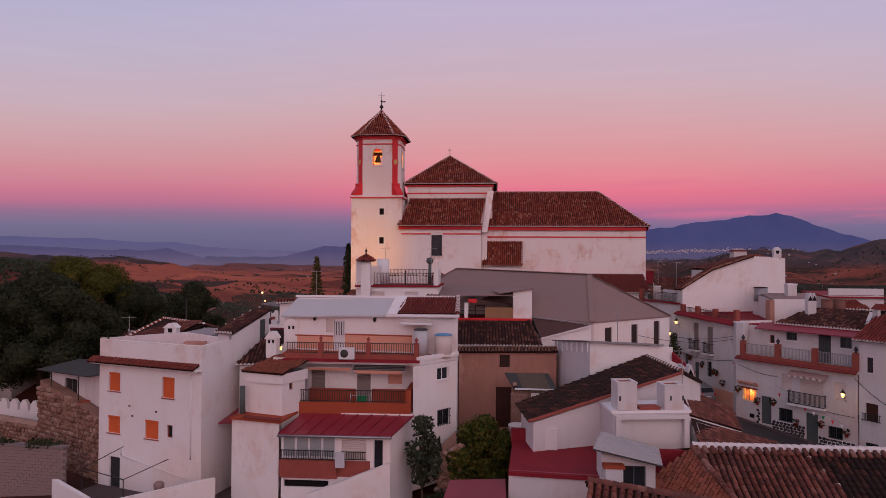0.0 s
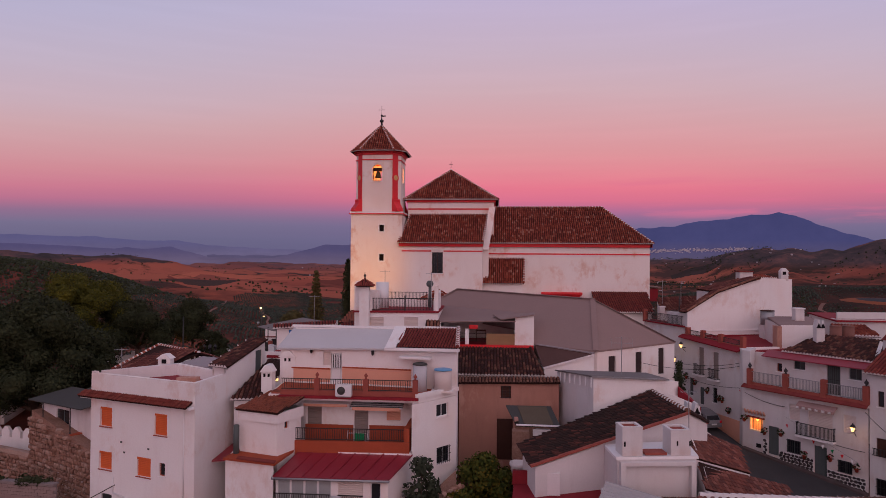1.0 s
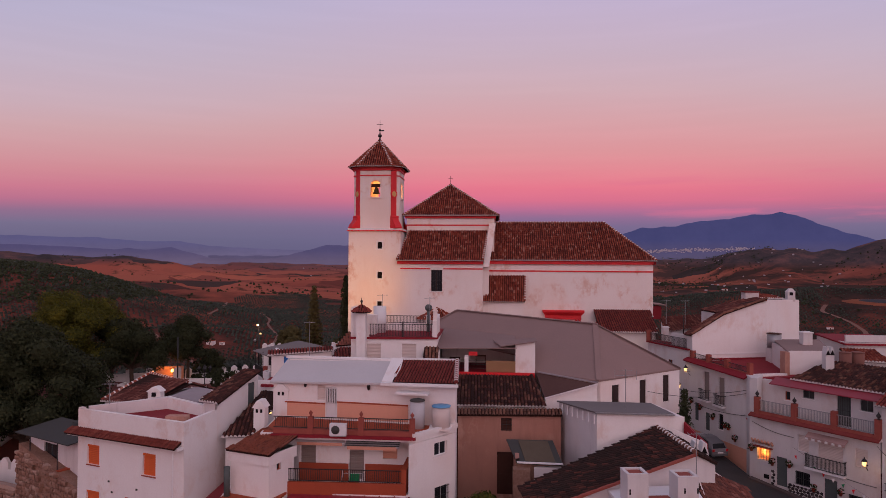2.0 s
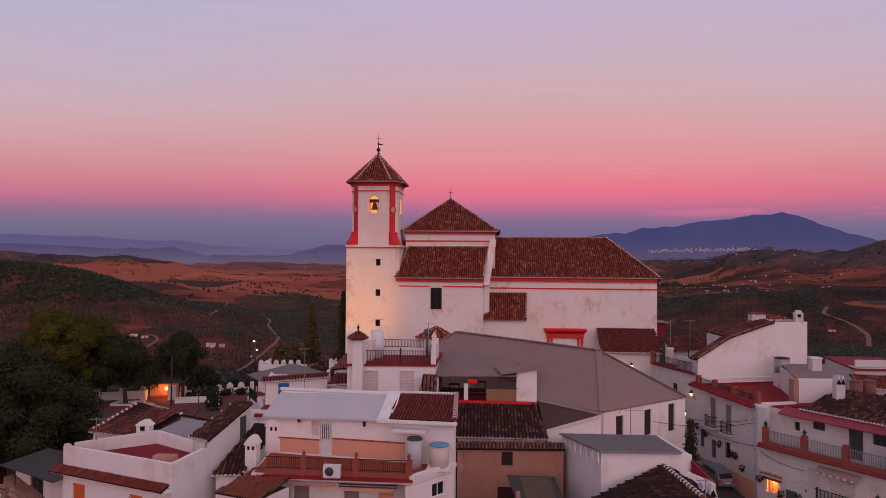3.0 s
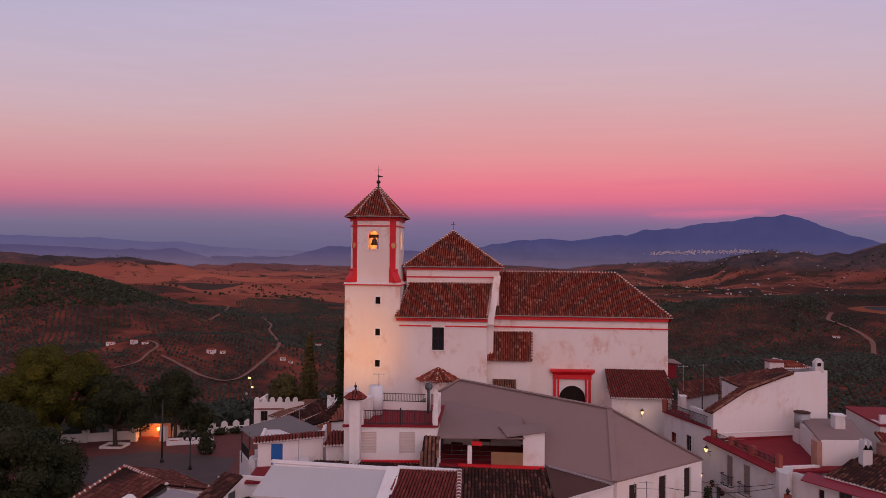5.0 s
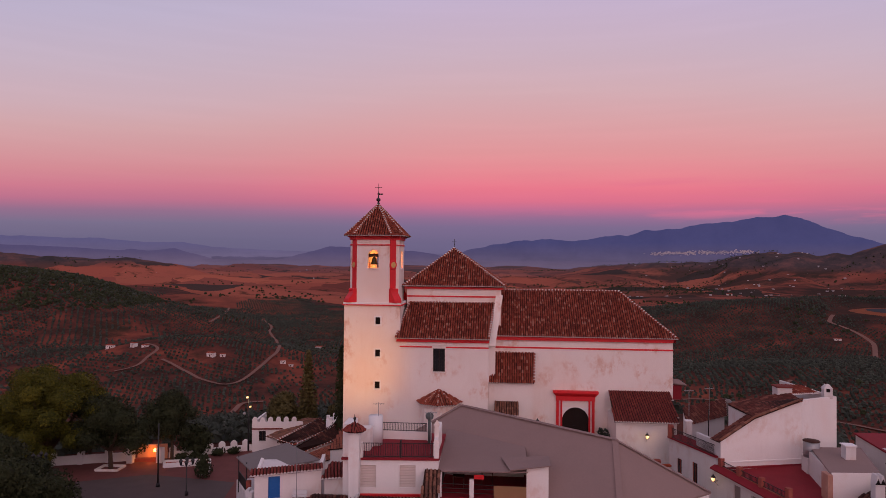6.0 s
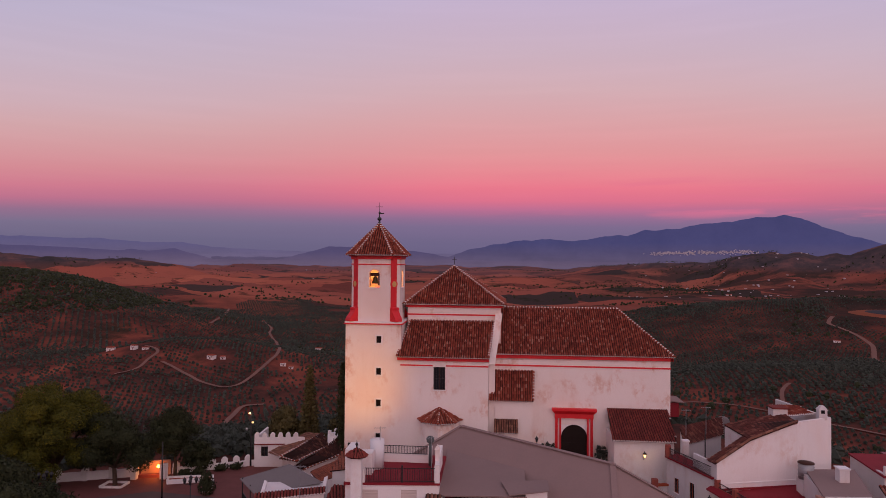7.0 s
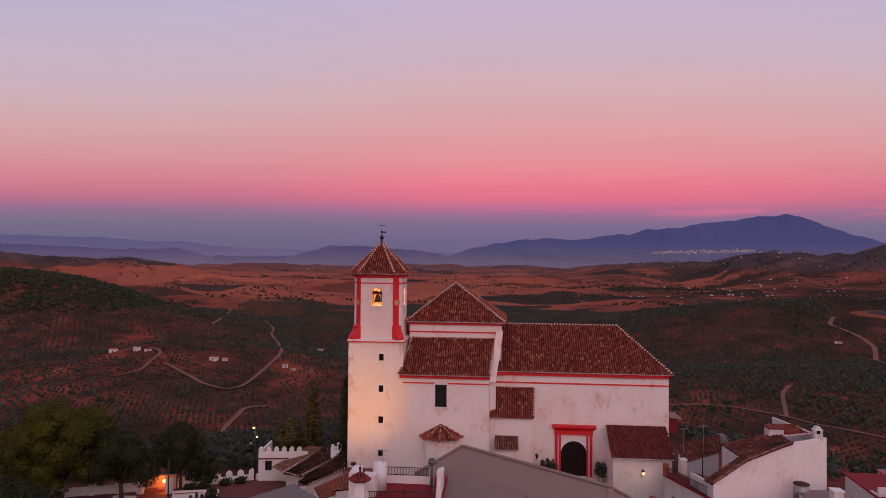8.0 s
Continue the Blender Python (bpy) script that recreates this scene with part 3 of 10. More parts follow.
def pitched(parent, pts, material, pitch=0.27, length=0.44, name="roof", deck=0.12, lift=0.05, eave_mortar=True, over=0.06, seed=1, flat=False):
    """A plane of barrel tiles over the polygon pts (first two: the eave, left to right seen from below it), with its deck."""
    A, B = Vector(pts[0]), Vector(pts[1])
    e = (B - A).normalized()
    nrm = Vector((0, 0, 0))
    for i in range(1, len(pts) - 1):
        nrm += (Vector(pts[i]) - A).cross(Vector(pts[i + 1]) - A)
    nrm.normalize()
    if nrm.z < 0:
        nrm = -nrm
    s = nrm.cross(e).normalized()
    poly2 = [((Vector(p) - A).dot(e), (Vector(p) - A).dot(s)) for p in pts]
    rnd = random.Random(seed)
    us = [p[0] for p in poly2]
    cols = max(2, int((max(us) - min(us)) / pitch))
    step = (max(us) - min(us)) / cols
    tile, mort = Mesh(), Mesh()
    arc = [(-1.18, 0.0), (-1.15, 0.3), (0, 0.3), (1.15, 0.3), (1.18, 0.0)] if flat else [(-1, 0.0), (-0.62, 0.72), (0, 1.0), (0.62, 0.72), (1, 0.0)]
    for i in range(cols):
        u = min(us) + (i + 0.5) * step
        cut = []
        for (u0, v0), (u1, v1) in zip(poly2, poly2[1:] + poly2[:1]):
            if (u0 - u) * (u1 - u) <= 0 and abs(u1 - u0) > 1e-9:
                cut.append(v0 + (v1 - v0) * (u - u0) / (u1 - u0))
        if len(cut) < 2 or max(cut) - min(cut) < 0.1:
            continue
        v0, v1 = min(cut) - over, max(cut)
        k = max(1, round((v1 - v0) / length))
        ln = (v1 - v0) / k
        for j in range(k):
            jit, ju = rnd.uniform(-0.02, 0.02), rnd.uniform(-0.015, 0.015)
            pts8 = []
            for end in (0, 1):
                v = v0 + (j + end) * ln + (-0.05 if end == 0 else 0.0) + jit
                r = step * (0.40 if end == 0 else 0.33)
                h = step * (0.44 if end == 0 else 0.33)
                base = A + e * (u + ju) + s * v + nrm * (lift * (0.5 if end == 0 else 0.05))
                pts8 += [base + e * (x * r) + nrm * (y * h) for x, y in arc]
            tile.poly(pts8, [(n, n + 1, 5 + n + 1, 5 + n) for n in range(4)] + ([(4, 3, 2, 1, 0)] if j else []))
            if j == 0 and eave_mortar:
                base = A + e * u + s * (v0 - 0.045) + nrm * (lift * 0.5)
                mort.face(*[base + e * (x * step * 0.43) + nrm * (y * step * 0.47) for x, y in reversed(arc)])
                b2 = base - nrm * 0.07
                mort.face(b2 - e * step * 0.5, b2 + e * step * 0.5, base + e * step * 0.5, base - e * step * 0.5)
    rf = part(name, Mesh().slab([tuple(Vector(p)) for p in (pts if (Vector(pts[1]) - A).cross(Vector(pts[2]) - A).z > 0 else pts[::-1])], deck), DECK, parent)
    part("roof_tiles", tile, material, rf, kind="stuff")
    if eave_mortar and mort.v:
        part("eave_mortar", mort, MORTAR, rf, kind="stuff")
    return rf


def ridge(parent, p, q, material, r=0.14, length=0.4, gap=True, name="ridge_tiles"):
    """A row of half-round cap tiles bedded in pale mortar."""
    p, q = Vector(p), Vector(q)
    d = q - p
    k = max(1, round(d.length / length))
    d.normalize()
    s = d.cross(Vector((0, 0, 1))).normalized()
    u = s.cross(d)
    ln = (q - p).length / k
    t, mo = Mesh(), Mesh()
    arc = [(math.cos(a), math.sin(a)) for a in np.linspace(-0.2, math.pi + 0.2, 6)]
    for i in range(k):
        a, b = p + d * (i * ln), p + d * ((i + (0.72 if gap else 1.03)) * ln)
        vs = [a + s * (x * r) + u * (y * r) for x, y in arc] + [b + s * (x * r * 0.9) + u * (y * r * 0.85) for x, y in arc]
        t.poly(vs, [(j, j + 1, 7 + j, 6 + j) for j in range(5)] + [(5, 4, 3, 2, 1, 0), (6, 7, 8, 9, 10, 11)])
        if gap:
            a, b = p + d * ((i + 0.7) * ln), p + d * ((i + 1.02) * ln)
            vs = [a + s * (x * r * 1.05) + u * (y * r * 1.02) for x, y in arc] + [b + s * (x * r * 1.05) + u * (y * r * 1.02) for x, y in arc]
            mo.poly(vs, [(j, j + 1, 7 + j, 6 + j) for j in range(5)] + [(5, 4, 3, 2, 1, 0), (6, 7, 8, 9, 10, 11)])
    o = part(name, t, material, parent, kind="stuff")
    if gap:
        part("mortar", mo, MORTAR, o, kind="stuff")
    return o


def railing(parent, p, q, h, gap=0.13, material=None, name="railing", thick=0.032):
    m = Mesh()
    p, q = Vector(p), Vector(q)
    d = q - p
    k = max(2, int(d.length / gap))
    for i in range(1, k):
        a = p + d * (i / k)
        m.beam(a + Vector((0, 0, 0.06)), a + Vector((0, 0, h)), thick, thick, (0, 1, 0))
    for z in (0.08, h):
        m.beam(p + Vector((0, 0, z)), q + Vector((0, 0, z)), 0.05, 0.05)
    return part(name, m, material or IRON, parent)


def coping(parent, p, q, w, h, material, over=0.05, name="coping"):
    """A cap along the top of a wall, p and q on the wall's top edge line."""
    return part(name, Mesh().beam((p[0], p[1], p[2] + h / 2), (q[0], q[1], q[2] + h / 2), w + 2 * over, h), material, parent)


# ---------------------------------------------------------------- ground and distance
def smooth(a, b, v):
    t = min(1.0, max(0.0, (v - a) / (b - a)))
    return t * t * (3 - 2 * t)


def bell(x, y, cx, cy, sx, sy):
    return math.exp(-((x - cx) / sx) ** 2 - ((y - cy) / sy) ** 2)


def height(x, y):
    """The lie of the land: the village on its spur, the valley with low hills, the plain beyond."""
    r = math.hypot(x, y - 60)
    z = -14.0 + 4.0 * smooth(20, 46, y) + 3.4 * smooth(46, 64, y) + 3.6 * smooth(64, 84, y)
    z -= 2.4 * smooth(19, 24, x) * (1 - smooth(52, 64, x)) * (1 - smooth(70, 80, y))
    if x < -12:
        z = z + (-5.6 - z) * smooth(56, 70, y) * smooth(-12, -17, x)
        z -= 1.5 * smooth(-20, -40, x) * (1 - smooth(56, 70, y))
    drop = smooth(40, 330, r - 12 * noise.noise((x * 0.01, y * 0.01, 3)))
    valley = -78 + 22 * smooth(700, 3000, r) + 32 * smooth(2300, 4800, r)
    valley += 82 * bell(x, y, -610, 770, 215, 180) + 34 * bell(x, y, -900, 1250, 500, 260) + 24 * bell(x, y, -260, 560, 120, 90)
    valley += 46 * bell(x, y, 430, 900, 300, 190) + 40 * bell(x, y, 760, 760, 280, 200) + 20 * bell(x, y, 300, 500, 160, 120)
    valley += 92 * bell(x, y, -1800, 2250, 380, 260) + 46 * bell(x, y, -1330, 2380, 260, 220) + 140 * bell(x, y, 1450, 2450, 300, 230) + 78 * bell(x, y, 1080, 2700, 230, 220) + 150 * bell(x, y, 1850, 2650, 330, 280) + 40 * bell(x, y, 560, 3050, 240, 260) + 34 * bell(x, y, 840, 3100, 300, 260)
    valley += 46 * noise.fractal((x * 0.0026, y * 0.0026, 5.1), 1.0, 2.0, 6) * smooth(1700, 2600, r) * max(smooth(300, 800, x), 0.7 * smooth(-800, -1200, x))
    n1 = noise.fractal((x * 0.0028, y * 0.0028, 0.3), 1.0, 2.0, 5)
    n2 = noise.fractal((x * 0.012, y * 0.012, 1.7), 1.0, 2.0, 4)
    valley += ((9 + 13 * smooth(1000, 1900, r)) * n1 + 2.2 * n2) * smooth(120, 400, r)
    basin = smooth(1.25, 0.95, math.hypot((x - 480) / 75, (y - 815) / 92))
    valley += (-37.5 - valley) * basin
    return z + (valley - z) * drop


def terrain():
    m = Mesh(True)
    radii = [0] + [10 + 7 * i for i in range(14)] + list(np.geomspace(112, 4850, 120))
    turns = sorted(set([round(a, 4) for a in np.linspace(-50, 50, 241)] + [round(a, 4) for a in np.linspace(50, 310, 66)][1:-1]))
    n = len(turns)
    for r in radii:
        for a in turns:
            x, y = 8 + r * math.sin(radians(a)), 45 + r * math.cos(radians(a))
            m.v.append((x, y, height(x, y)))
    for i in range(len(radii) - 1):
        for j in range(n):
            k = (j + 1) % n
            m.f.append((i * n + j, i * n + k, (i + 1) * n + k, (i + 1) * n + j))
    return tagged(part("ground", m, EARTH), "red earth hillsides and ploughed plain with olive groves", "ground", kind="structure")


terrain()


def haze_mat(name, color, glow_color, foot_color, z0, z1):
    """A far range with dusk haze painted in as its own glow, paler towards the plain."""
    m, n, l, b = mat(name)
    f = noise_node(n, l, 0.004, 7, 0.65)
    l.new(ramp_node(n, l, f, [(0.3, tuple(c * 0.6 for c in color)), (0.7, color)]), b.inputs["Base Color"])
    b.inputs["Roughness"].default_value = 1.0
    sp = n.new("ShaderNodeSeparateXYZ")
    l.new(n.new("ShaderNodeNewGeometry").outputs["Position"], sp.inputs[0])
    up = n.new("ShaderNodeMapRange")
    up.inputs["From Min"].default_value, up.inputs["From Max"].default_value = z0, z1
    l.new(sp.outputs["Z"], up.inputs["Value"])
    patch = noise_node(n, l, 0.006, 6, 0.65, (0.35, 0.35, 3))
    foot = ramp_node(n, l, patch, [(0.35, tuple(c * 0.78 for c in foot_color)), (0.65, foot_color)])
    # haze put into the emission: foot colour low down, range colour higher up
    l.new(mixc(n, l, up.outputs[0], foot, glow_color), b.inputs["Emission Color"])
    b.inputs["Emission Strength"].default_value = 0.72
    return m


HAZE_FAR = haze_mat("far_mountain_painted_haze", (0.04, 0.04, 0.07), lin(100, 94, 136)[:3], lin(120, 107, 138)[:3], 20, 130)
HAZE_MID = haze_mat("mountain_painted_haze", (0.05, 0.055, 0.09), lin(64, 65, 114)[:3], lin(98, 84, 112)[:3], 10, 150)
HAZE_LOW = haze_mat("low_hill_painted_haze", (0.05, 0.045, 0.075), lin(80, 74, 112)[:3], lin(110, 94, 120)[:3], -10, 70)


def ridge_backdrop(name, dist, crest, material, label, base=-160.0, depth=300, rough=6.0):
    """A far range: crest(turn in degrees) gives its height over the eye's level; sloping face with spurs."""
    m = Mesh(True)
    turns = np.linspace(-52, 52, 620)
    rows = 9
    for k in range(rows):
        f = k / (rows - 1)
        for a in turns:
            top = crest(a)
            d = dist - depth * (1 - f) ** 1.2
            spur = noise.fractal((a * 0.55, f * 1.3, dist * 0.01), 1.0, 2.0, 5) * rough * 4 * f * (1 - f)
            edge = noise.fractal((a * 0.8, 0.0, dist * 0.01), 1.0, 2.0, 5) * rough * f
            z = base + (top - base) * f + spur + edge
            m.v.append((8 + d * math.sin(radians(a)), 45 + d * math.cos(radians(a)), z))
    n = len(turns)
    for k in range(rows - 1):
        for j in range(n - 1):
            m.f.append((k * n + j, k * n + j + 1, (k + 1) * n + j + 1, (k + 1) * n + j))
    return tagged(part(name, m, material), label, "mountains", kind="structure")


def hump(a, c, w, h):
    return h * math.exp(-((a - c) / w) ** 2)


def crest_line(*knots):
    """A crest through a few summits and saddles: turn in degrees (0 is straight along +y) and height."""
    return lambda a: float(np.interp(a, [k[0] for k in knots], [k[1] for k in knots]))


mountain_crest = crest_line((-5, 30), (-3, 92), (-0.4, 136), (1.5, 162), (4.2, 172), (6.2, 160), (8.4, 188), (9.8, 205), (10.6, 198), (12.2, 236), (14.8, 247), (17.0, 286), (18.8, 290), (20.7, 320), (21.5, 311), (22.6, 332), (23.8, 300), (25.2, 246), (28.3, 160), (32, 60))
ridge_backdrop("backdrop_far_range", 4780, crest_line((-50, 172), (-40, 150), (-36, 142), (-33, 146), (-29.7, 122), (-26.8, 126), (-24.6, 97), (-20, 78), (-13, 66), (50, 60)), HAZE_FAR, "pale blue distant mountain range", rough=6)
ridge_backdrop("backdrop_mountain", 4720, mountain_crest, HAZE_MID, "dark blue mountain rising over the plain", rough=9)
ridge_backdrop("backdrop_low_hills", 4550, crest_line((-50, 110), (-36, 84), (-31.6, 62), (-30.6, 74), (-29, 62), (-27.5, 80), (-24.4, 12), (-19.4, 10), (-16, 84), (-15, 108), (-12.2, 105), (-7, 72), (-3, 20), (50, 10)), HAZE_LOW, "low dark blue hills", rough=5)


# ---------------------------------------------------------------- church
church = thing("church", (9, 90, -1.5), "white limewashed church with red bands, clay roofs and a bell tower", "church")


def rect(x0, y0, x1, y1):
    return [(x0, y0), (x1, y0), (x1, y1), (x0, y1)]


def walls(parent, outline, z0, z1, holes=None, material=None, names=None):
    """Walls round an outline, anticlockwise from above; holes by edge."""
    for i, (p, q) in enumerate(zip(outline, outline[1:] + outline[:1])):
        wall(parent, p, q, z0, z1, (holes or {}).get(i, ()), material)


# tower
TW = rect(-10.45, 85.3, -3.75, 92.0)
tw_holes = [(3.75, z - 0.42, 4.35, z + 0.42) for z in (13.3, 9.5, 5.75, 1.75)]
walls(church, TW, -6, 15.1, {0: tw_holes}, CHURCH_WALL)
for h in tw_holes:
    # no real shutter: near-black sheet standing in for the window's unlit inside
    fill(church, TW[0], TW[1], h, "shutter", DARK, 0.24)
    for u0, z0, u1, z1 in ((h[0] - 0.16, h[1] - 0.16, h[2] + 0.16, h[1]), (h[0] - 0.16, h[3], h[2] + 0.16, h[3] + 0.16), (h[0] - 0.16, h[1], h[0], h[3]), (h[2], h[1], h[2] + 0.16, h[3])):
        part("window_surround", Mesh().box(TW[0][0] + u0, 85.24, z0, TW[0][0] + u1, 85.3, z1), TRIM_WHITE, church)
part("cornice", Mesh().box(-10.65, 85.1, 15.1, -3.55, 92.2, 15.22), RED, church)
part("cornice", Mesh().box(-10.55, 85.2, 15.22, -3.65, 92.1, 15.45), TRIM_WHITE, church)
TC = (-7.1, 88.65)


def chamfered(h, c):
    x, y = TC
    return [(x - h + c, y - h), (x + h - c, y - h), (x + h, y - h + c), (x + h, y + h - c), (x + h - c, y + h), (x - h + c, y + h), (x - h, y + h - c), (x - h, y - h + c)]


BH, BC = 2.98, 1.04
oct_ = chamfered(BH, BC)
side = 2 * (BH - BC)
arch_w, arch_lo, arch_hi = 1.3, 19.5, 21.0
for i, (p, q) in enumerate(zip(oct_, oct_[1:] + oct_[:1])):
    if i % 2 == 0:
        wall(church, p, q, 15.4, 22.9, [(side / 2 - arch_w / 2, arch_lo, side / 2 + arch_w / 2, arch_hi + arch_w / 2)], CHURCH_WALL, 0.5)
    else:
        wall(church, p, q, 15.4, 22.9, (), CHURCH_WALL, 0.5)


def arch_head(parent, p, q, mid, w, spring, t, material, top=None, name="arch", n=8):
    """Fills the corners over a round arch in a square-headed opening."""
    P, Q = Vector((*p, 0)), Vector((*q, 0))
    d = (Q - P).normalized()
    ni = Vector((-d.y, d.x, 0))
    r = w / 2
    m = Mesh()
    for sgn in (-1, 1):
        for k in range(n):
            a0, a1 = math.pi / 2 * k / n, math.pi / 2 * (k + 1) / n
            u0, u1 = sgn * r * math.cos(a0), sgn * r * math.cos(a1)
            z0, z1 = spring + r * math.sin(a0), spring + r * math.sin(a1)
            at = lambda u, z, s: P + d * (mid + u) + ni * s + Vector((0, 0, z))
            tp = spring + r
            f = [at(u0, z0, 0.002), at(u1, z1, 0.002), at(u1, tp, 0.002), at(u0, tp, 0.002)]
            b = [at(u0, z0, t), at(u1, z1, t), at(u1, tp, t), at(u0, tp, t)]
            if sgn > 0:
                f, b = [f[1], f[0], f[3], f[2]], [b[1], b[0], b[3], b[2]]
            m.poly(f + b, [(0, 1, 2, 3), (7, 6, 5, 4), (0, 4, 5, 1)])
    return part(name, m, material, parent)


for i in (0, 2, 4, 6):
    arch_head(church, oct_[i], oct_[(i + 1) % 8], side / 2, arch_w, arch_hi, 0.5, CHURCH_WALL)
    along_sill = [Vector((*oct_[i], 0)).lerp(Vector((*oct_[(i + 1) % 8], 0)), f) for f in (0.5 - 0.8 / side, 0.5 + 0.8 / side)]
    way = (along_sill[1] - along_sill[0]).normalized()
    o_ = Vector((way.y, -way.x, 0)) * 0.1
    part("sill", Mesh().hexa([along_sill[0] + o_ + Vector((0, 0, 19.36)), along_sill[1] + o_ + Vector((0, 0, 19.36)), along_sill[1] - o_ * 0.1 + Vector((0, 0, 19.36)), along_sill[0] - o_ * 0.1 + Vector((0, 0, 19.36))],
                             [along_sill[0] + o_ + Vector((0, 0, 19.5)), along_sill[1] + o_ + Vector((0, 0, 19.5)), along_sill[1] - o_ * 0.1 + Vector((0, 0, 19.5)), along_sill[0] - o_ * 0.1 + Vector((0, 0, 19.5))]), TRIM_WHITE, church)
part("cornice", Mesh().prism(chamfered(BH + 0.08, BC), 22.2, 22.34), RED, church)
part("cornice", Mesh().prism(chamfered(BH + 0.12, BC), 22.9, 23.2), RED, church)
part("cornice", Mesh().prism(chamfered(BH + 0.3, BC), 23.2, 23.42), RED, church)
eave = [(x, y, 23.45) for x, y in chamfered(BH + 0.66, BC + 0.32)]
apex = (TC[0], TC[1], 27.3)
for i in range(8):
    pitched(church, [eave[i], eave[(i + 1) % 8], apex], TILE_CHURCH, seed=i)
    ridge(church, eave[i], (apex[0] + 0.1 * (eave[i][0] - apex[0]) / 4, apex[1] + 0.1 * (eave[i][1] - apex[1]) / 4, apex[2]), TILE_CHURCH, 0.12, 0.36)
fin = part("finial", Mesh(True).lathe((TC[0], TC[1], 27.2), [(0.3, 0), (0.14, 0.3), (0.1, 0.5), (0.26, 0.62), (0.26, 0.85), (0.1, 0.95), (0.05, 1.3), (0.13, 1.42), (0.13, 1.55), (0.03, 1.65), (0.02, 2.8)], 10), IRON, church)
part("cross_arm", Mesh().beam((TC[0] - 0.42, TC[1], 29.45), (TC[0] + 0.42, TC[1], 29.45), 0.05, 0.05), IRON, fin)
part("weather_vane", Mesh().beam((TC[0], TC[1], 28.6), (TC[0] + 0.55, TC[1], 28.62), 0.04, 0.16), IRON, fin)
# red strips, scrolls and medallions on the chamfers, next to the faces that look to the square and away from it
for i in (1, 3, 5, 7):
    p, q = Vector((*oct_[i], 0)), Vector((*oct_[(i + 1) % 8], 0))
    if i in (3, 7):
        p, q = q, p
    d = (q - p).normalized()
    ln_ = (q - p).length
    out = ((p + q) / 2 - Vector((*TC, 0))).normalized()
    mid = p + d * 0.5
    c_ = [mid + d * a + out * b + Vector((0, 0, 15.45)) for a, b in ((-0.42, 0.08), (0.42, 0.08), (0.42, -0.01), (-0.42, -0.01))]
    if i in (3, 7):
        c_ = [c_[1], c_[0], c_[3], c_[2]]
    part("pilaster", Mesh().hexa(c_, [v + Vector((0, 0, 7.44)) for v in c_]), RED, church)
    prof = [(0.0, 15.45), (1.14, 15.45), (1.16, 15.62), (1.05, 15.9), (0.78, 16.2), (0.55, 16.5), (0.46, 16.78), (0.5, 16.86), (0.5, 17.02), (0.36, 17.1), (0.0, 17.1)]
    k = len(prof)
    vs = [mid + out * a - d * 0.5 + Vector((0, 0, z)) for a, z in prof] + [mid + out * a + d * 0.5 + Vector((0, 0, z)) for a, z in prof]
    part("volute", Mesh().poly(vs, [tuple(range(k)), tuple(range(2 * k - 1, k - 1, -1))] + [((j + 1) % k, j, k + j, k + (j + 1) % k) for j in range(k)]), RED, church)
    c = mid + Vector((0, 0, 19.9))
    ring_at = lambda r_, o_: [c + d * (r_ * math.cos(a)) + Vector((0, 0, r_ * 1.08 * math.sin(a))) + out * o_ for a in np.linspace(0, 2 * math.pi, 17)[:-1]]
    for nm, r_, o0, o1, mm in (("medallion_ring", 0.52, 0.06, 0.16, RED), ("medallion", 0.33, 0.14, 0.2, GOLD)):
        part(nm, Mesh().poly(ring_at(r_, o0) + ring_at(r_ * 0.94, o1), [tuple(range(16, 32))] + [(j, (j + 1) % 16, 16 + (j + 1) % 16, 16 + j) for j in range(16)]), mm, church)
# belfry floor and bell
part("belfry_floor", Mesh().prism(chamfered(BH - 0.5, BC), 19.2, 19.4), CHURCH_WALL, church)
part("belfry_ceiling", Mesh().prism(chamfered(BH - 0.5, BC), 22.5, 22.7), CHURCH_WALL, church)
bell_ = part("bell", Mesh(True).lathe((TC[0], 86.4, 19.95), [(0.48, 0), (0.44, 0.1), (0.33, 0.35), (0.28, 0.65), (0.2, 0.82), (0.05, 0.9)], 14), BRONZE, church)
part("headstock", Mesh().box(TC[0] - 0.64, 86.25, 20.85, TC[0] + 0.64, 86.55, 21.25), WOOD_DARK, bell_)
lamp = new("belfry_light", bpy.data.lights.new("belfry_light", "POINT"))
lamp.data.energy, lamp.data.color, lamp.data.shadow_soft_size = 420, (1.0, 0.48, 0.10), 0.2
lamp.location = (TC[0], TC[1] - 0.6, 21.6)

# aisle beside the tower
AI = rect(-3.75, 85.2, 6.7, 89.2)
aw = (3.95, 7.5, 5.35, 10.2)
walls(church, AI, -3, 11.2, {0: [aw]}, CHURCH_WALL)
fill(church, AI[0], AI[1], aw, "window", None, 0.2, WOOD_DARK, bars=6)
part("cornice", Mesh().box(-4.1, 84.95, 10.95, 6.75, 85.2, 11.35), RED, church)
part("band", Mesh().box(-3.75, 85.15, 10.28, 0.1, 85.196, 10.44), RED, church)
part("band", Mesh().box(1.7, 85.15, 10.28, 6.7, 85.196, 10.44), RED, church)
pitched(church, [(-4.2, 84.6, 11.45), (6.75, 84.6, 11.45), (7.35, 89.1, 15.3), (-3.2, 89.1, 15.3)], TILE_CHURCH, seed=20)
ridge(church, (6.7, 84.6, 11.52), (7.3, 89.1, 15.36), TILE_CHURCH, 0.14)
ridge(church, (-4.15, 84.6, 11.52), (-3.15, 89.1, 15.36), TILE_CHURCH, 0.11)
ridge(church, (-3.1, 89.05, 15.36), (7.3, 89.05, 15.36), TILE_CHURCH, 0.1)
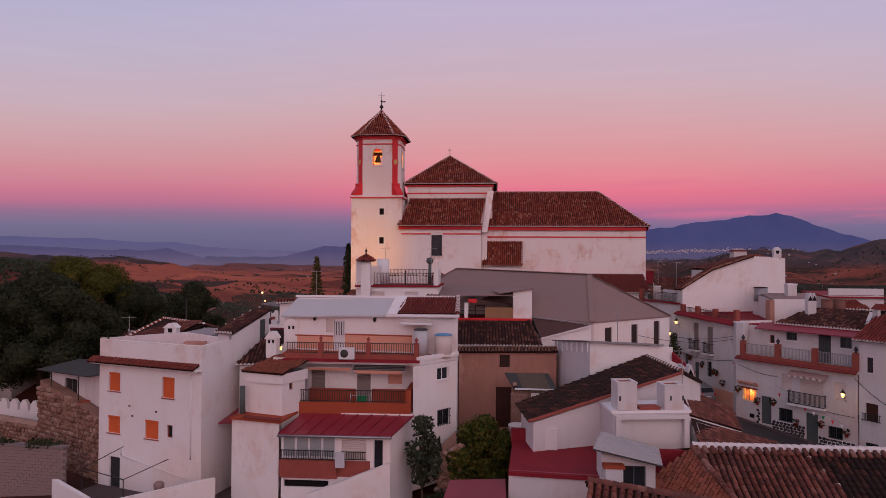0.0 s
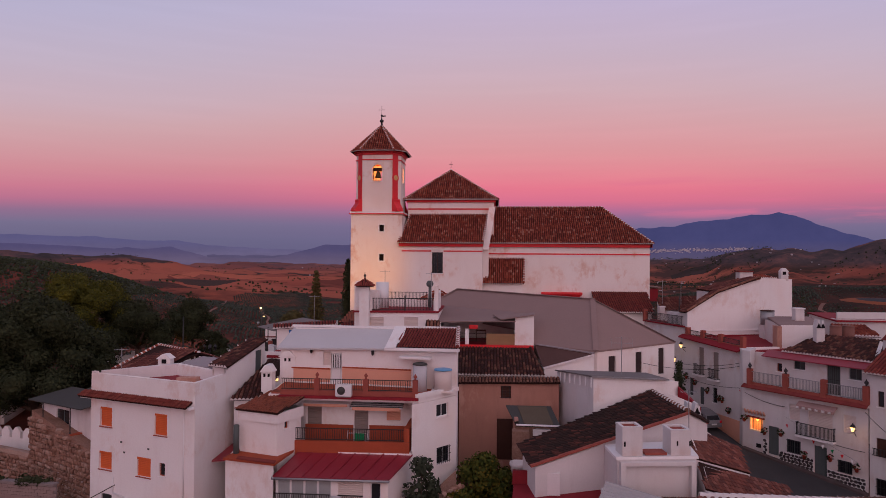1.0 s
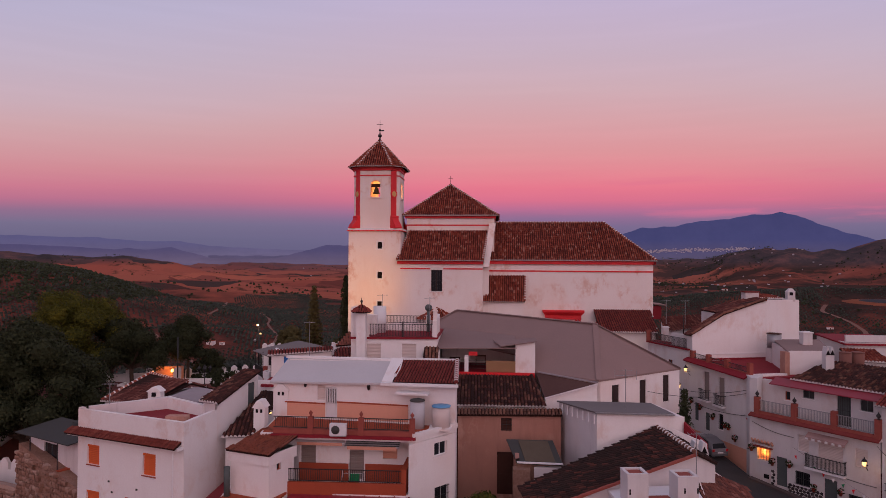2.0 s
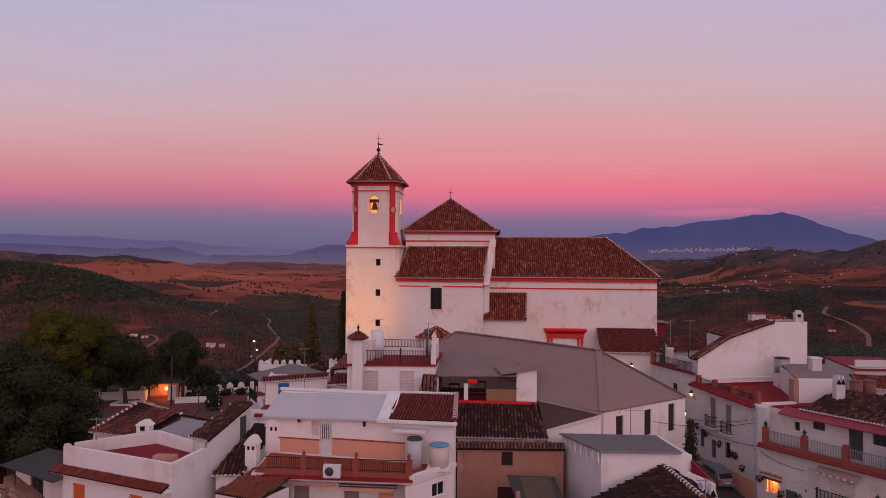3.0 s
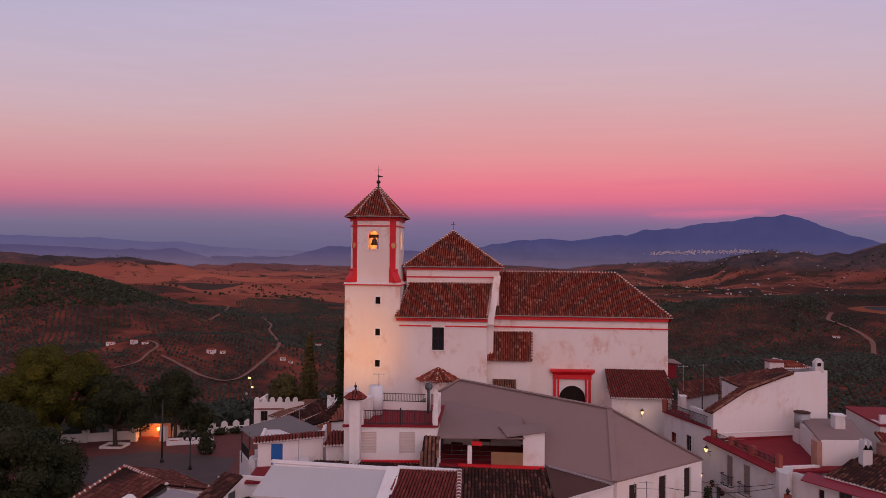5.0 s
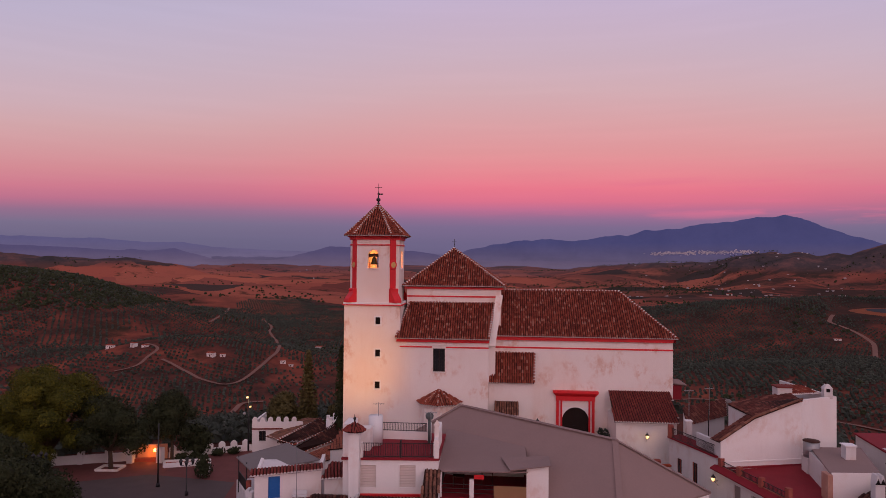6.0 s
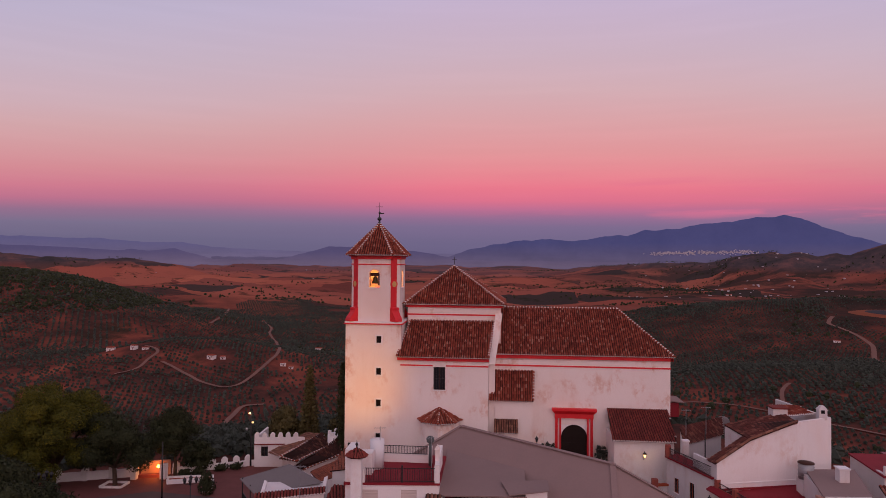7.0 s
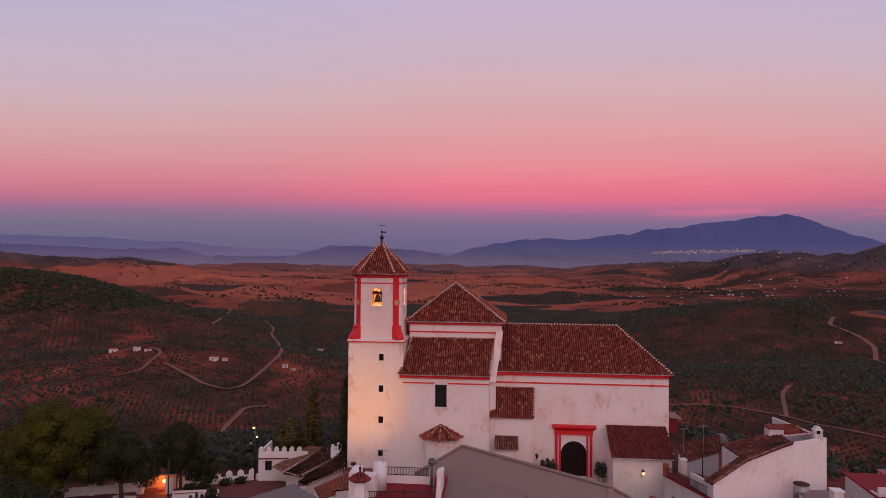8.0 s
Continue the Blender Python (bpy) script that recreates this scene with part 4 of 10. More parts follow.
# crossing under its pyramid roof
CR = rect(-3.5, 89.2, 8.1, 100.6)
walls(church, CR, 5, 17.1, {}, CHURCH_WALL)
for z0, z1, o in ((16.98, 17.22, 0.2), (15.98, 16.16, 0.05)):
    part("cornice", Mesh().box(-3.5 - o, 89.2 - o, z0, 8.1 + o, 100.6 + o, z1), RED, church)
ce = [(-4.0, 88.75, 17.4), (8.65, 88.75, 17.4), (8.65, 101.1, 17.4), (-4.0, 101.1, 17.4)]
ca = (1.9, 94.9, 22.1)
for i in range(4):
    pitched(church, [ce[i], ce[(i + 1) % 4], ca], TILE_CHURCH, seed=30 + i)
    ridge(church, ce[i], ca, TILE_CHURCH, 0.14)
part("red_balcony", Mesh().box(28.37, 90.6, 3.9, 29.9, 93.4, 4.1).box(29.75, 90.6, 4.1, 29.9, 93.4, 5.6).box(28.37, 90.6, 4.1, 29.75, 90.75, 5.6), RED_DARK, church)
part("balcony_roof", Mesh().slab([(28.37, 90.2, 6.0), (30.4, 90.2, 5.8), (30.4, 93.8, 5.8), (28.37, 93.8, 6.0)], 0.12), GREY_ROOF, church)
part("cross", Mesh().beam((ca[0], ca[1], 22.0), (ca[0], ca[1], 23.3), 0.06, 0.06, (0, 1, 0)).beam((ca[0] - 0.3, ca[1], 22.95), (ca[0] + 0.3, ca[1], 22.95), 0.05, 0.05), IRON, church)
# white pier between aisle and nave
part("pier", Mesh().box(6.72, 86.6, -3, 7.45, 89.5, 10.6).hexa([(6.72, 85.6, 10.6), (7.45, 85.6, 10.6), (7.45, 89.5, 10.6), (6.72, 89.5, 10.6)], [(7.45, 88.8, 16.3), (8.3, 88.8, 16.3), (8.3, 89.5, 16.3), (7.45, 89.5, 16.3)]), CHURCH_WALL, church)
# nave
NV = rect(7.3, 88.5, 28.35, 100.6)
pw = (8.15, -1.2, 11.3, 1.5 + 1.57)
walls(church, NV, -4, 11.2, {0: [pw]}, CHURCH_WALL)
part("cornice", Mesh().box(7.46, 88.2, 11.0, 28.6, 88.5, 11.42), RED, church)
part("cornice", Mesh().box(28.35, 88.2, 11.0, 28.65, 100.9, 11.42), RED, church)
part("band", Mesh().box(7.46, 88.44, 10.0, 28.41, 88.496, 10.18), RED, church)
part("band", Mesh().box(28.354, 88.44, 10.0, 28.41, 100.6, 10.18), RED, church)
ne = [(7.5, 87.95, 11.55), (28.75, 87.95, 11.55), (28.75, 101.1, 11.55), (7.5, 101.1, 11.55)]
r0, r1 = (7.5, 94.5, 16.75), (23.1, 94.5, 16.75)
pitched(church, [ne[0], ne[1], r1, r0], TILE_CHURCH, seed=40)
pitched(church, [ne[1], ne[2], r1], TILE_CHURCH, seed=41)
pitched(church, [ne[2], ne[3], r0, r1], TILE_CHURCH, seed=42)
ridge(church, r0, r1, TILE_CHURCH, 0.14)
ridge(church, ne[1], r1, TILE_CHURCH, 0.14)
ridge(church, ne[2], r1, TILE_CHURCH, 0.14)
# side chapel with a steep pent roof, and a low porch roof
CP = rect(7.46, 86.5, 11.85, 88.5)
walls(church, CP, -3, 6.2, {}, CHURCH_WALL)
part("gable", Mesh().hexa([(11.57, 86.5, 6.2), (11.85, 86.5, 6.2), (11.85, 88.496, 6.2), (11.57, 88.496, 6.2)], [(11.57, 88.3, 9.1), (11.85, 88.3, 9.1), (11.85, 88.496, 9.1), (11.57, 88.496, 9.1)]), CHURCH_WALL, church)
pitched(church, [(6.72, 86.1, 6.3), (12.0, 86.1, 6.3), (12.15, 88.45, 9.45), (7.4, 88.45, 9.45)], TILE_CHURCH, seed=50)
ridge(church, (12.0, 86.1, 6.36), (12.15, 88.45, 9.5), TILE_CHURCH, 0.12)
ridge(church, (7.4, 88.4, 9.5), (12.15, 88.4, 9.5), TILE_CHURCH, 0.1)
part("porch", Mesh().box(7.6, 85.2, -3, 10.0, 86.5, 2.75), CHURCH_WALL, church)
pitched(church, [(7.4, 84.9, 2.8), (10.2, 84.9, 2.8), (10.2, 86.48, 4.0), (7.4, 86.48, 4.0)], TILE_OLD, seed=51)
# portal
px0, px1 = 14.75, 19.25
por = part("portal", Mesh().box(px0, 88.3, -1.2, px0 + 0.3, 88.5, 3.9), RED, church)
for x in (px0 + 0.5, px1 - 0.7, px1 - 0.3):
    part("pilaster", Mesh().box(x, 88.3, -1.2, x + (0.3 if x == px1 - 0.3 else 0.2), 88.5, 3.9), RED, por)
part("entablature", Mesh().box(px0 - 0.05, 88.22, 3.9, px1 + 0.05, 88.498, 4.42).hexa([(px0 - 0.05, 88.2, 4.42), (px1 + 0.05, 88.2, 4.42), (px1 + 0.05, 88.498, 4.42), (px0 - 0.05, 88.498, 4.42)], [(px0 - 0.4, 87.8, 4.85), (px1 + 0.4, 87.8, 4.85), (px1 + 0.4, 88.498, 4.85), (px0 - 0.4, 88.498, 4.85)]).box(px0 - 0.4, 87.8, 4.85, px1 + 0.4, 88.498, 5.1), RED, por)
arch_head(church, NV[0], NV[1], (pw[0] + pw[2]) / 2, pw[2] - pw[0], 1.5, 0.3, TRIM_WHITE)
fill(church, NV[0], NV[1], pw, "door", DOOR_BROWN, 0.25)
# annex
AN = rect(20.8, 82.6, 27.3, 88.5)
walls(church, AN, -4, 2.95, {}, WHITE)
part("gable", Mesh().hexa([(27.02, 82.6, 2.95), (27.3, 82.6, 2.95), (27.3, 88.496, 2.95), (27.02, 88.496, 2.95)], [(27.02, 88.2, 4.9), (27.3, 88.2, 4.9), (27.3, 88.496, 4.9), (27.02, 88.496, 4.9)]), WHITE, church)
pitched(church, [(20.55, 82.2, 3.05), (27.5, 82.2, 3.05), (28.0, 88.45, 5.2), (20.9, 88.45, 5.2)], TILE_RED, seed=60)
# apsidal chapel with a polygonal roof
hx = [(1.0 + 2.3 * math.cos(radians(a)), 85.3 + 2.2 * math.sin(radians(a))) for a in (180, 225, 270, 315, 360)]
for p, q in zip(hx, hx[1:]):
    wall(church, p, q, -4, 3.95, (), CHURCH_WALL)
ho = [(1.0 + 2.65 * math.cos(radians(a)), 85.3 + 2.55 * math.sin(radians(a)), 4.05) for a in (180, 225, 270, 315, 360)]
for i, (p, q) in enumerate(zip(ho, ho[1:])):
    pitched(church, [p, q, (1.0, 85.15, 5.5)], TILE_CHURCH, seed=70 + i)
    ridge(church, p, (1.0, 85.15, 5.5), TILE_CHURCH, 0.08, 0.3)


# ---------------------------------------------------------------- houses
def house(name, at, label, category="house"):
    return thing(name, at, label, category)


def flat_top(parent, outline, z, material, t=0.15, name="roof"):
    return part(name, Mesh().slab([(x, y, z) for x, y in outline], t), material, parent)


def along(p, q, u, z, out=0.0):
    """The place u metres from p towards q, at height z, out metres before the wall."""
    d = Vector((q[0] - p[0], q[1] - p[1], 0)).normalized()
    return Vector((p[0], p[1], z)) + d * u + Vector((d.y, -d.x, 0)) * out


def along_box(m, p, q, u0, z0, u1, z1, o0, o1):
    """A block on a wall, from o0 to o1 metres before it."""
    c = [along(p, q, u0, z0, o1), along(p, q, u1, z0, o1), along(p, q, u1, z0, o0), along(p, q, u0, z0, o0)]
    return m.hexa(c, [v + Vector((0, 0, z1 - z0)) for v in c])


def opening_set(parent, p, q, z0, z1, items, material=None, **k):
    """A wall with openings and what fills them: (hole, kind, material, bars)."""
    w = wall(parent, p, q, z0, z1, [i[0] for i in items], material, **k)
    for hole, kind, m, bars in items:
        if kind:
            fill(parent, p, q, hole, kind, m, 0.12, m if kind == "window" else None, bars)
    return w


# grey-roofed house in front of the church
GP, GE = (4.15, 74.7, 6.0), (17.7, 65.1, 5.6)
GL, GF, GR, GB = (-0.6, 73.2, 3.38), (17.05, 58.4, 1.55), (25.3, 64.5, 1.7), (9.0, 77.6, 3.0)
grey = house("grey_roof_house", (14, 68, -6), "low white house under a broad sheet-grey hipped roof")
part("roof", Mesh().slab([GL, (3.3, 70.5, 3.3), (10.2, 64.9, 2.69), (12.1, 61.7, 1.58), GF, GE, GP], 0.14), GREY_ROOF, grey)
part("roof", Mesh().slab([GF, GR, GE], 0.14), GREY_ROOF, grey)
part("roof", Mesh().slab([GR, GB, GP, GE], 0.14), GREY_ROOF, grey)
part("roof", Mesh().slab([GB, GL, GP], 0.14), GREY_ROOF, grey)
for a_, b_ in ((GF, GE), (GE, GP), (GR, GE), (GL, GP)):
    part("hip_strip", Mesh().beam((a_[0], a_[1], a_[2] + 0.03), (b_[0], b_[1], b_[2] + 0.03), 0.5, 0.05), GREY_ROOF, grey)
gp, gq = (17.2, 58.6), (25.2, 64.5)
opening_set(grey, gp, gq, -7, 1.42, [((1.33, -1.1, 2.2, 0.95), "door", WOOD_BLACK, 0), ((4.71, -1.1, 5.54, 1.08), "door", WOOD_BLACK, 0), ((7.73, -1.15, 8.54, 1.25), "door", WOOD_BLACK, 0)], WHITE, z1q=1.58)
wall(grey, gq, (9.2, 77.3), -7, 1.58, (), WHITE, z1q=2.85)
wall(grey, (12.3, 60.4), gp, -6, 0.4, (), WHITE, z1q=1.4)
wall(grey, (9.2, 77.3), (-0.4, 73.1), -5, 2.85, (), WHITE, z1q=3.2)

# open porch with a sheet roof beside the terrace house
porch = house("covered_porch", (7, 63, -1), "open porch with a grey sheet roof and white posts", "porch")
part("roof", Mesh().slab([(3.0, 61.7, 3.55), (10.3, 61.7, 3.7), (10.3, 67.4, 4.12), (3.0, 72.2, 4.25)], 0.1), GREY_ROOF, porch)
part("roof", Mesh().slab([(8.9, 61.5, 3.85), (12.1, 61.5, 4.33), (12.1, 64.2, 4.3), (8.2, 64.2, 4.05)], 0.08), GREY_ROOF, porch, "lifted sheet of grey roofing")
wall(porch, (10.2, 61.75), (11.95, 61.75), -1, 4.0, (), WHITE, z1q=4.2)
wall(porch, (11.95, 61.75), (11.95, 64.5), -1, 4.2, (), WHITE)
part("floor", Mesh().box(3.2, 61.6, 1.2, 11.9, 68, 1.42), RED_DARK, porch)
part("back_wall", Mesh().box(3.2, 67.4, 1.42, 10.2, 67.6, 3.6), WHITE_OLD, porch)
part("post", Mesh().box(5.65, 61.7, 1.42, 6.0, 62.0, 2.9), WHITE, porch)
part("post", Mesh().box(3.2, 61.75, 1.42, 3.4, 61.95, 3.5), WHITE, porch)
part("parapet", Mesh().box(7.6, 61.66, 1.42, 10.2, 61.75, 2.5), OSB, porch, "yellow board panel")
for z in (1.8, 2.15, 2.5):
    part("rail", Mesh().beam((3.4, 61.8, z), (7.6, 61.8, z), 0.05, 0.05), IRON, porch)
for i, (x, y, h, mm) in enumerate([(4.6, 64.5, 0.9, WOOD_DARK), (7.0, 65.5, 1.0, WOOD_DARK)]):
    m = Mesh().box(x - 0.5, y - 0.35, 1.42 + h - 0.06, x + 0.5, y + 0.35, 1.42 + h)
    t_ = thing("patio_table", (x, y, 1.42), "dark wooden table standing on the red porch floor", "table")
    part("tabletop", m, mm, t_)
    for sx in (-0.44, 0.44):
        for sy in (-0.3, 0.3):
            part("leg", Mesh().box(x + sx - 0.03, y + sy - 0.03, 1.42, x + sx + 0.03, y + sy + 0.03, 1.42 + h - 0.06), mm, t_)
single("towel", Mesh().box(6.0, 61.9, 2.9, 6.8, 61.95, 3.25), RED, "red towel hanging under the porch roof", "towel")

# house with the dark tiled roof below the porch, and the bare-walled ruin before it
mid = house("tiled_house", (8.5, 59, -6), "white house under an old dark clay-tile roof")
pitched(mid, [(5.2, 56.8, -0.42), (12.5, 57.0, -0.42), (11.6, 61.3, 1.3), (4.9, 61.3, 1.25)], TILE_DARK, 0.27, 0.42, seed=80)
ridge(mid, (12.5, 57.0, -0.38), (11.6, 61.3, 1.36), TILE_DARK, 0.13, gap=False)
part("trim", Mesh().box(4.9, 61.3, 1.1, 11.9, 61.6, 1.5), RED, mid)
wall(mid, (5.4, 57.2), (12.3, 57.3), -6, -0.5, (), WHITE)
part("sheet_roof", Mesh().slab([(12.5, 57.4, 0.15), (16.9, 58.3, 1.25), (12.0, 61.3, 1.6)], 0.12), SHEET_BROWN, mid, "dull brown sheet over a gap between roofs")
wall(mid, (12.55, 57.5), (16.9, 58.4), -6, 0.03, (), WHITE, z1q=1.1)
part("eave_mortar", Mesh().beam((12.5, 57.38, 0.12), (16.9, 58.28, 1.22), 0.16, 0.14), WHITE_OLD, mid)
part("flashing", Mesh().beam((12.2, 61.2, 1.66), (16.9, 58.45, 1.33), 0.22, 0.1), SCREED, mid)
ruin = house("bare_walled_house", (9.5, 56, -7), "roofless house with bare brown earth walls", "ruin")
opening_set(ruin, (5.5, 55.0), (13.6, 55.0), -8, -0.75, [((3.4, -2.0, 4.25, -0.97), "shutter", WOOD_DARK, 3), ((3.1, -7.0, 4.4, -3.65), "door", WOOD_DARK, 0)], BROWN_RENDER, t=0.4)
wall(ruin, (13.6, 55.0), (13.6, 57.2), -8, -0.75, (), BROWN_RENDER)
pitched(ruin, [(5.4, 54.8, -0.75), (13.7, 54.8, -0.6), (13.7, 55.6, -0.3), (5.4, 55.6, -0.45)], TILE_OLD, 0.27, 0.42, seed=82, eave_mortar=False)
wall(ruin, (5.5, 57.0), (5.5, 55.0), -8, -0.75, (), BROWN_RENDER)
shed = house("lean_to_shed", (12, 51.5, -8), "lean-to shed with a patched sheet roof", "shed")
part("roof", Mesh().slab([(10.0, 49.3, -2.75), (13.2, 49.2, -2.75), (12.8, 53.2, -2.15), (9.3, 53.2, -2.15)], 0.07), GREY_SLATE, shed)
part("roof_board", Mesh().slab([(10.6, 49.6, -2.66), (12.7, 49.5, -2.66), (12.4, 52.9, -2.12), (10.2, 52.9, -2.12)], 0.05), FELT, shed, "olive-brown felt patch")
part("edge_board", Mesh().beam((10.0, 49.25, -2.68), (13.2, 49.15, -2.68), 0.12, 0.1), TRIM_WHITE, shed)
part("brick_pier", Mesh().box(9.7, 48.6, -8, 10.9, 49.4, -3.0), STONE, shed)
tub = thing("water_tub", (10.2, 48.0, -5.6), "round grey concrete tub beside the shed", "tub")
part("tub", Mesh(True).lathe((10.2, 48.0, -6.2), [(0.55, 0), (0.62, 0.9), (0.7, 1.0), (0.7, 1.2), (0.58, 1.2), (0.55, 0.9)], 16), WHITE_OLD, tub)
part("stand", Mesh().box(9.75, 47.55, -9, 10.65, 48.45, -6.2), WHITE_OLD, tub)
wall(shed, (9.9, 49.4), (11.2, 49.4), -8, -2.85, (), STONE)
wall(shed, (11.2, 49.35), (14.5, 49.35), -8, -3.0, (), WHITE_OLD)
wall(shed, (9.9, 53.0), (9.9, 49.4), -8, -2.5, (), BROWN_RENDER)

# terrace house
th = house("terrace_house", (-1, 64, -2), "white house with a red roof terrace, iron railings and cream shutters")
TF = [(-4.6, 61.2), (3.1, 61.9)]
opening_set(th, TF[0], TF[1], -3, 4.35, [((1.4, 2.1, 2.7, 3.9), "shutter", CREAM, 0), ((4.6, 2.1, 5.9, 3.9), "shutter", CREAM, 0)], WHITE)
wall(th, TF[1], (2.9, 69.5), -3, 4.35, (), WHITE)
wall(th, (-4.6, 69.5), TF[0], -3, 4.35, (), WHITE)
part("terrace_floor", Mesh().slab([(-4.7, 61.05, 4.5), (3.2, 61.75, 4.5), (3.1, 69.4, 4.5), (-4.7, 69.4, 4.5)], 0.18), RED_DARK, th)
part("trim", Mesh().beam((-3.2, 61.25, 1.52), (3.1, 61.8, 1.52), 0.3, 0.16), RED, th)
part("post", Mesh().box(2.75, 61.75, 4.5, 3.15, 62.15, 6.0), WHITE, th)
part("post", Mesh().box(-3.35, 61.25, 4.5, -3.0, 61.6, 5.7), WHITE, th)
railing(th, (-3.0, 61.4, 4.5), (2.75, 61.95, 4.5), 1.15, 0.14)
part("rail_post", Mesh().box(0.0, 61.6, 4.5, 0.12, 61.72, 5.9), IRON, th)
part("parapet", Mesh().box(-3.3, 67.0, 4.5, 2.0, 67.2, 5.2), WHITE, th)
railing(th, (-2.4, 67.1, 5.2), (1.6, 67.1, 5.2), 0.75, 0.14)
part("post", Mesh().box(1.6, 66.9, 4.5, 2.0, 67.3, 6.0), WHITE, th)
part("post", Mesh().box(-2.8, 66.9, 4.5, -2.4, 67.3, 6.2), WHITE, th)
# stepped white wall at the terrace's end with a little chimney
part("end_wall", Mesh().hexa([(2.65, 62.2, 4.5), (2.95, 62.2, 4.5), (2.95, 66.9, 4.5), (2.65, 66.9, 4.5)], [(2.65, 62.2, 5.6), (2.95, 62.2, 5.6), (2.95, 66.9, 6.2), (2.65, 66.9, 6.2)]), WHITE, th)
ch = part("chimney", Mesh().box(2.6, 63.6, 5.5, 2.98, 64.0, 6.7).hexa([(2.54, 63.54, 6.7), (3.04, 63.54, 6.7), (3.04, 64.06, 6.7), (2.54, 64.06, 6.7)], [(2.76, 63.76, 7.1), (2.82, 63.76, 7.1), (2.82, 63.84, 7.1), (2.76, 63.84, 7.1)]), WHITE, th)
part("flue", Mesh(True).tube((1.9, 66.2, 4.5), (1.9, 66.2, 6.6), 0.14, n=12).lathe((1.9, 66.2, 6.55), [(0.2, 0), (0.33, 0.12), (0.36, 0.35), (0.26, 0.55), (0.08, 0.62)], 14), GREEN_METAL, th, "dark metal flue")
part("tank_room", Mesh().box(-4.65, 61.3, 4.5, -3.9, 63.5, 7.15).box(-3.9, 63.2, 4.5, -2.8, 64.5, 6.3), WHITE, th)
part("tower_post", Mesh().box(-4.0, 60.5, 0.5, -3.15, 61.2, 6.75), WHITE, th)
part("water_tank", Mesh(True).tube((-2.7, 65.2, 4.5), (-2.7, 65.2, 7.0), 0.62, n=18), ALU, th, "pale cylindrical water tank")
cup = [( -3.58 + 0.85 * math.cos(a), 60.85 + 0.75 * math.sin(a), 6.85) for a in np.linspace(0.39, 0.39 + 2 * math.pi, 9)[:-1]]
for i in range(8):
    pitched(th, [cup[i], cup[(i + 1) % 8], (-3.58, 60.85, 7.5)], TILE_RED, 0.2, 0.3, name="cupola_roof", eave_mortar=False, seed=90 + i)
part("cupola_finial", Mesh(True).lathe((-3.58, 60.85, 7.45), [(0.1, 0), (0.06, 0.15), (0.12, 0.25), (0.12, 0.34), (0.03, 0.45), (0.02, 0.62)], 8), IRON, th)
# low tiled roofs in front of it
low = house("low_tiled_house", (-2, 58, -6), "low white house with dark tiled lean-to roofs")
pitched(low, [(-8.0, 56.6, 0.1), (3.2, 56.6, 0.1), (3.2, 60.9, 1.55), (-7.0, 60.9, 1.55)], TILE_DARK, 0.27, 0.42, seed=100)
pitched(low, [(2.05, 58.0, 1.7), (3.35, 58.1, 1.7), (3.35, 61.6, 3.65), (2.05, 61.6, 3.65)], TILE_OLD, 0.27, 0.42, seed=101, eave_mortar=False)
wall(low, (2.1, 58.2), (3.3, 58.2), -4, 1.6, (), WHITE)
wall(low, (3.3, 58.2), (3.3, 61.8), -4, 1.6, (), WHITE, z1q=3.5)
wall(low, (-7.8, 56.9), (3.0, 56.9), -6, -0.02, (), WHITE)
part("downpipe", Mesh(True).tube((-3.4, 61.1, 4.2), (-3.1, 60.6, 1.9), 0.05).tube((-3.1, 60.6, 1.9), (-4.4, 58.6, 1.05), 0.05), ALU, low)

# house with the blue door
bd = house("blue_door_house", (-9.5, 63, -3), "small white house with a blue door and red tile coping")
BP, BQ = (-12.0, 61.3), (-6.8, 62.8)
opening_set(bd, BP, BQ, -3, 2.75, [((1.1, 0.75, 2.05, 2.55), "door", BLUE, 0)], WHITE, z1q=3.0)
wall(bd, BQ, (-7.6, 67.0), -3, 3.0, (), WHITE)
wall(bd, (-13.2, 66.0), BP, -3, 2.75, (), WHITE)
pitched(bd, [(-12.3, 61.0, 2.75), (-6.7, 62.6, 3.05), (-6.8, 63.3, 3.35), (-12.4, 61.8, 3.05)], TILE_RED, 0.27, 0.42, seed=110)
flat_top(bd, [(-12.0, 61.6), (-6.9, 63.0), (-7.7, 66.8), (-13.1, 65.9)], 2.6, WHITE_OLD)
part("terrace_floor", Mesh().slab([(-11.6, 57.5, 0.72), (-6.6, 58.5, 0.72), (-6.8, 62.7, 0.72), (-12.0, 61.2, 0.72)], 0.2), RED_DARK, bd)
wall(bd, (-12.6, 58.2), (-6.6, 57.0), -6, 0.95, (), WHITE, z1q=1.15)
bench = thing("bench", (-8.3, 61.6, 0.72), "white slatted garden bench on the terrace", "bench")
part("seat", Mesh().box(-8.9, 61.3, 1.1, -7.7, 61.7, 1.16), ALU, bench)
part("backrest", Mesh().box(-8.9, 61.7, 1.2, -7.7, 61.75, 1.55), ALU, bench)
for x in (-8.85, -7.8):
    part("leg", Mesh().box(x, 61.32, 0.72, x + 0.06, 61.68, 1.1), ALU, bench)
awn = house("awning_terrace", (-13.5, 67, -5), "terrace under a grey sheet awning on posts", "awning")
part("roof", Mesh().slab([(-13.1, 63.6, 2.25), (-7.7, 65.6, 2.9), (-12.2, 70.2, 2.95), (-16.2, 67.7, 2.2)], 0.08), GREY_SHEET, awn)
for x, y in ((-15.9, 67.6), (-12.9, 63.8), (-14.4, 65.7)):
    part("post", Mesh().tube((x, y, -1), (x, y, 2.35), 0.05), IRON, awn)
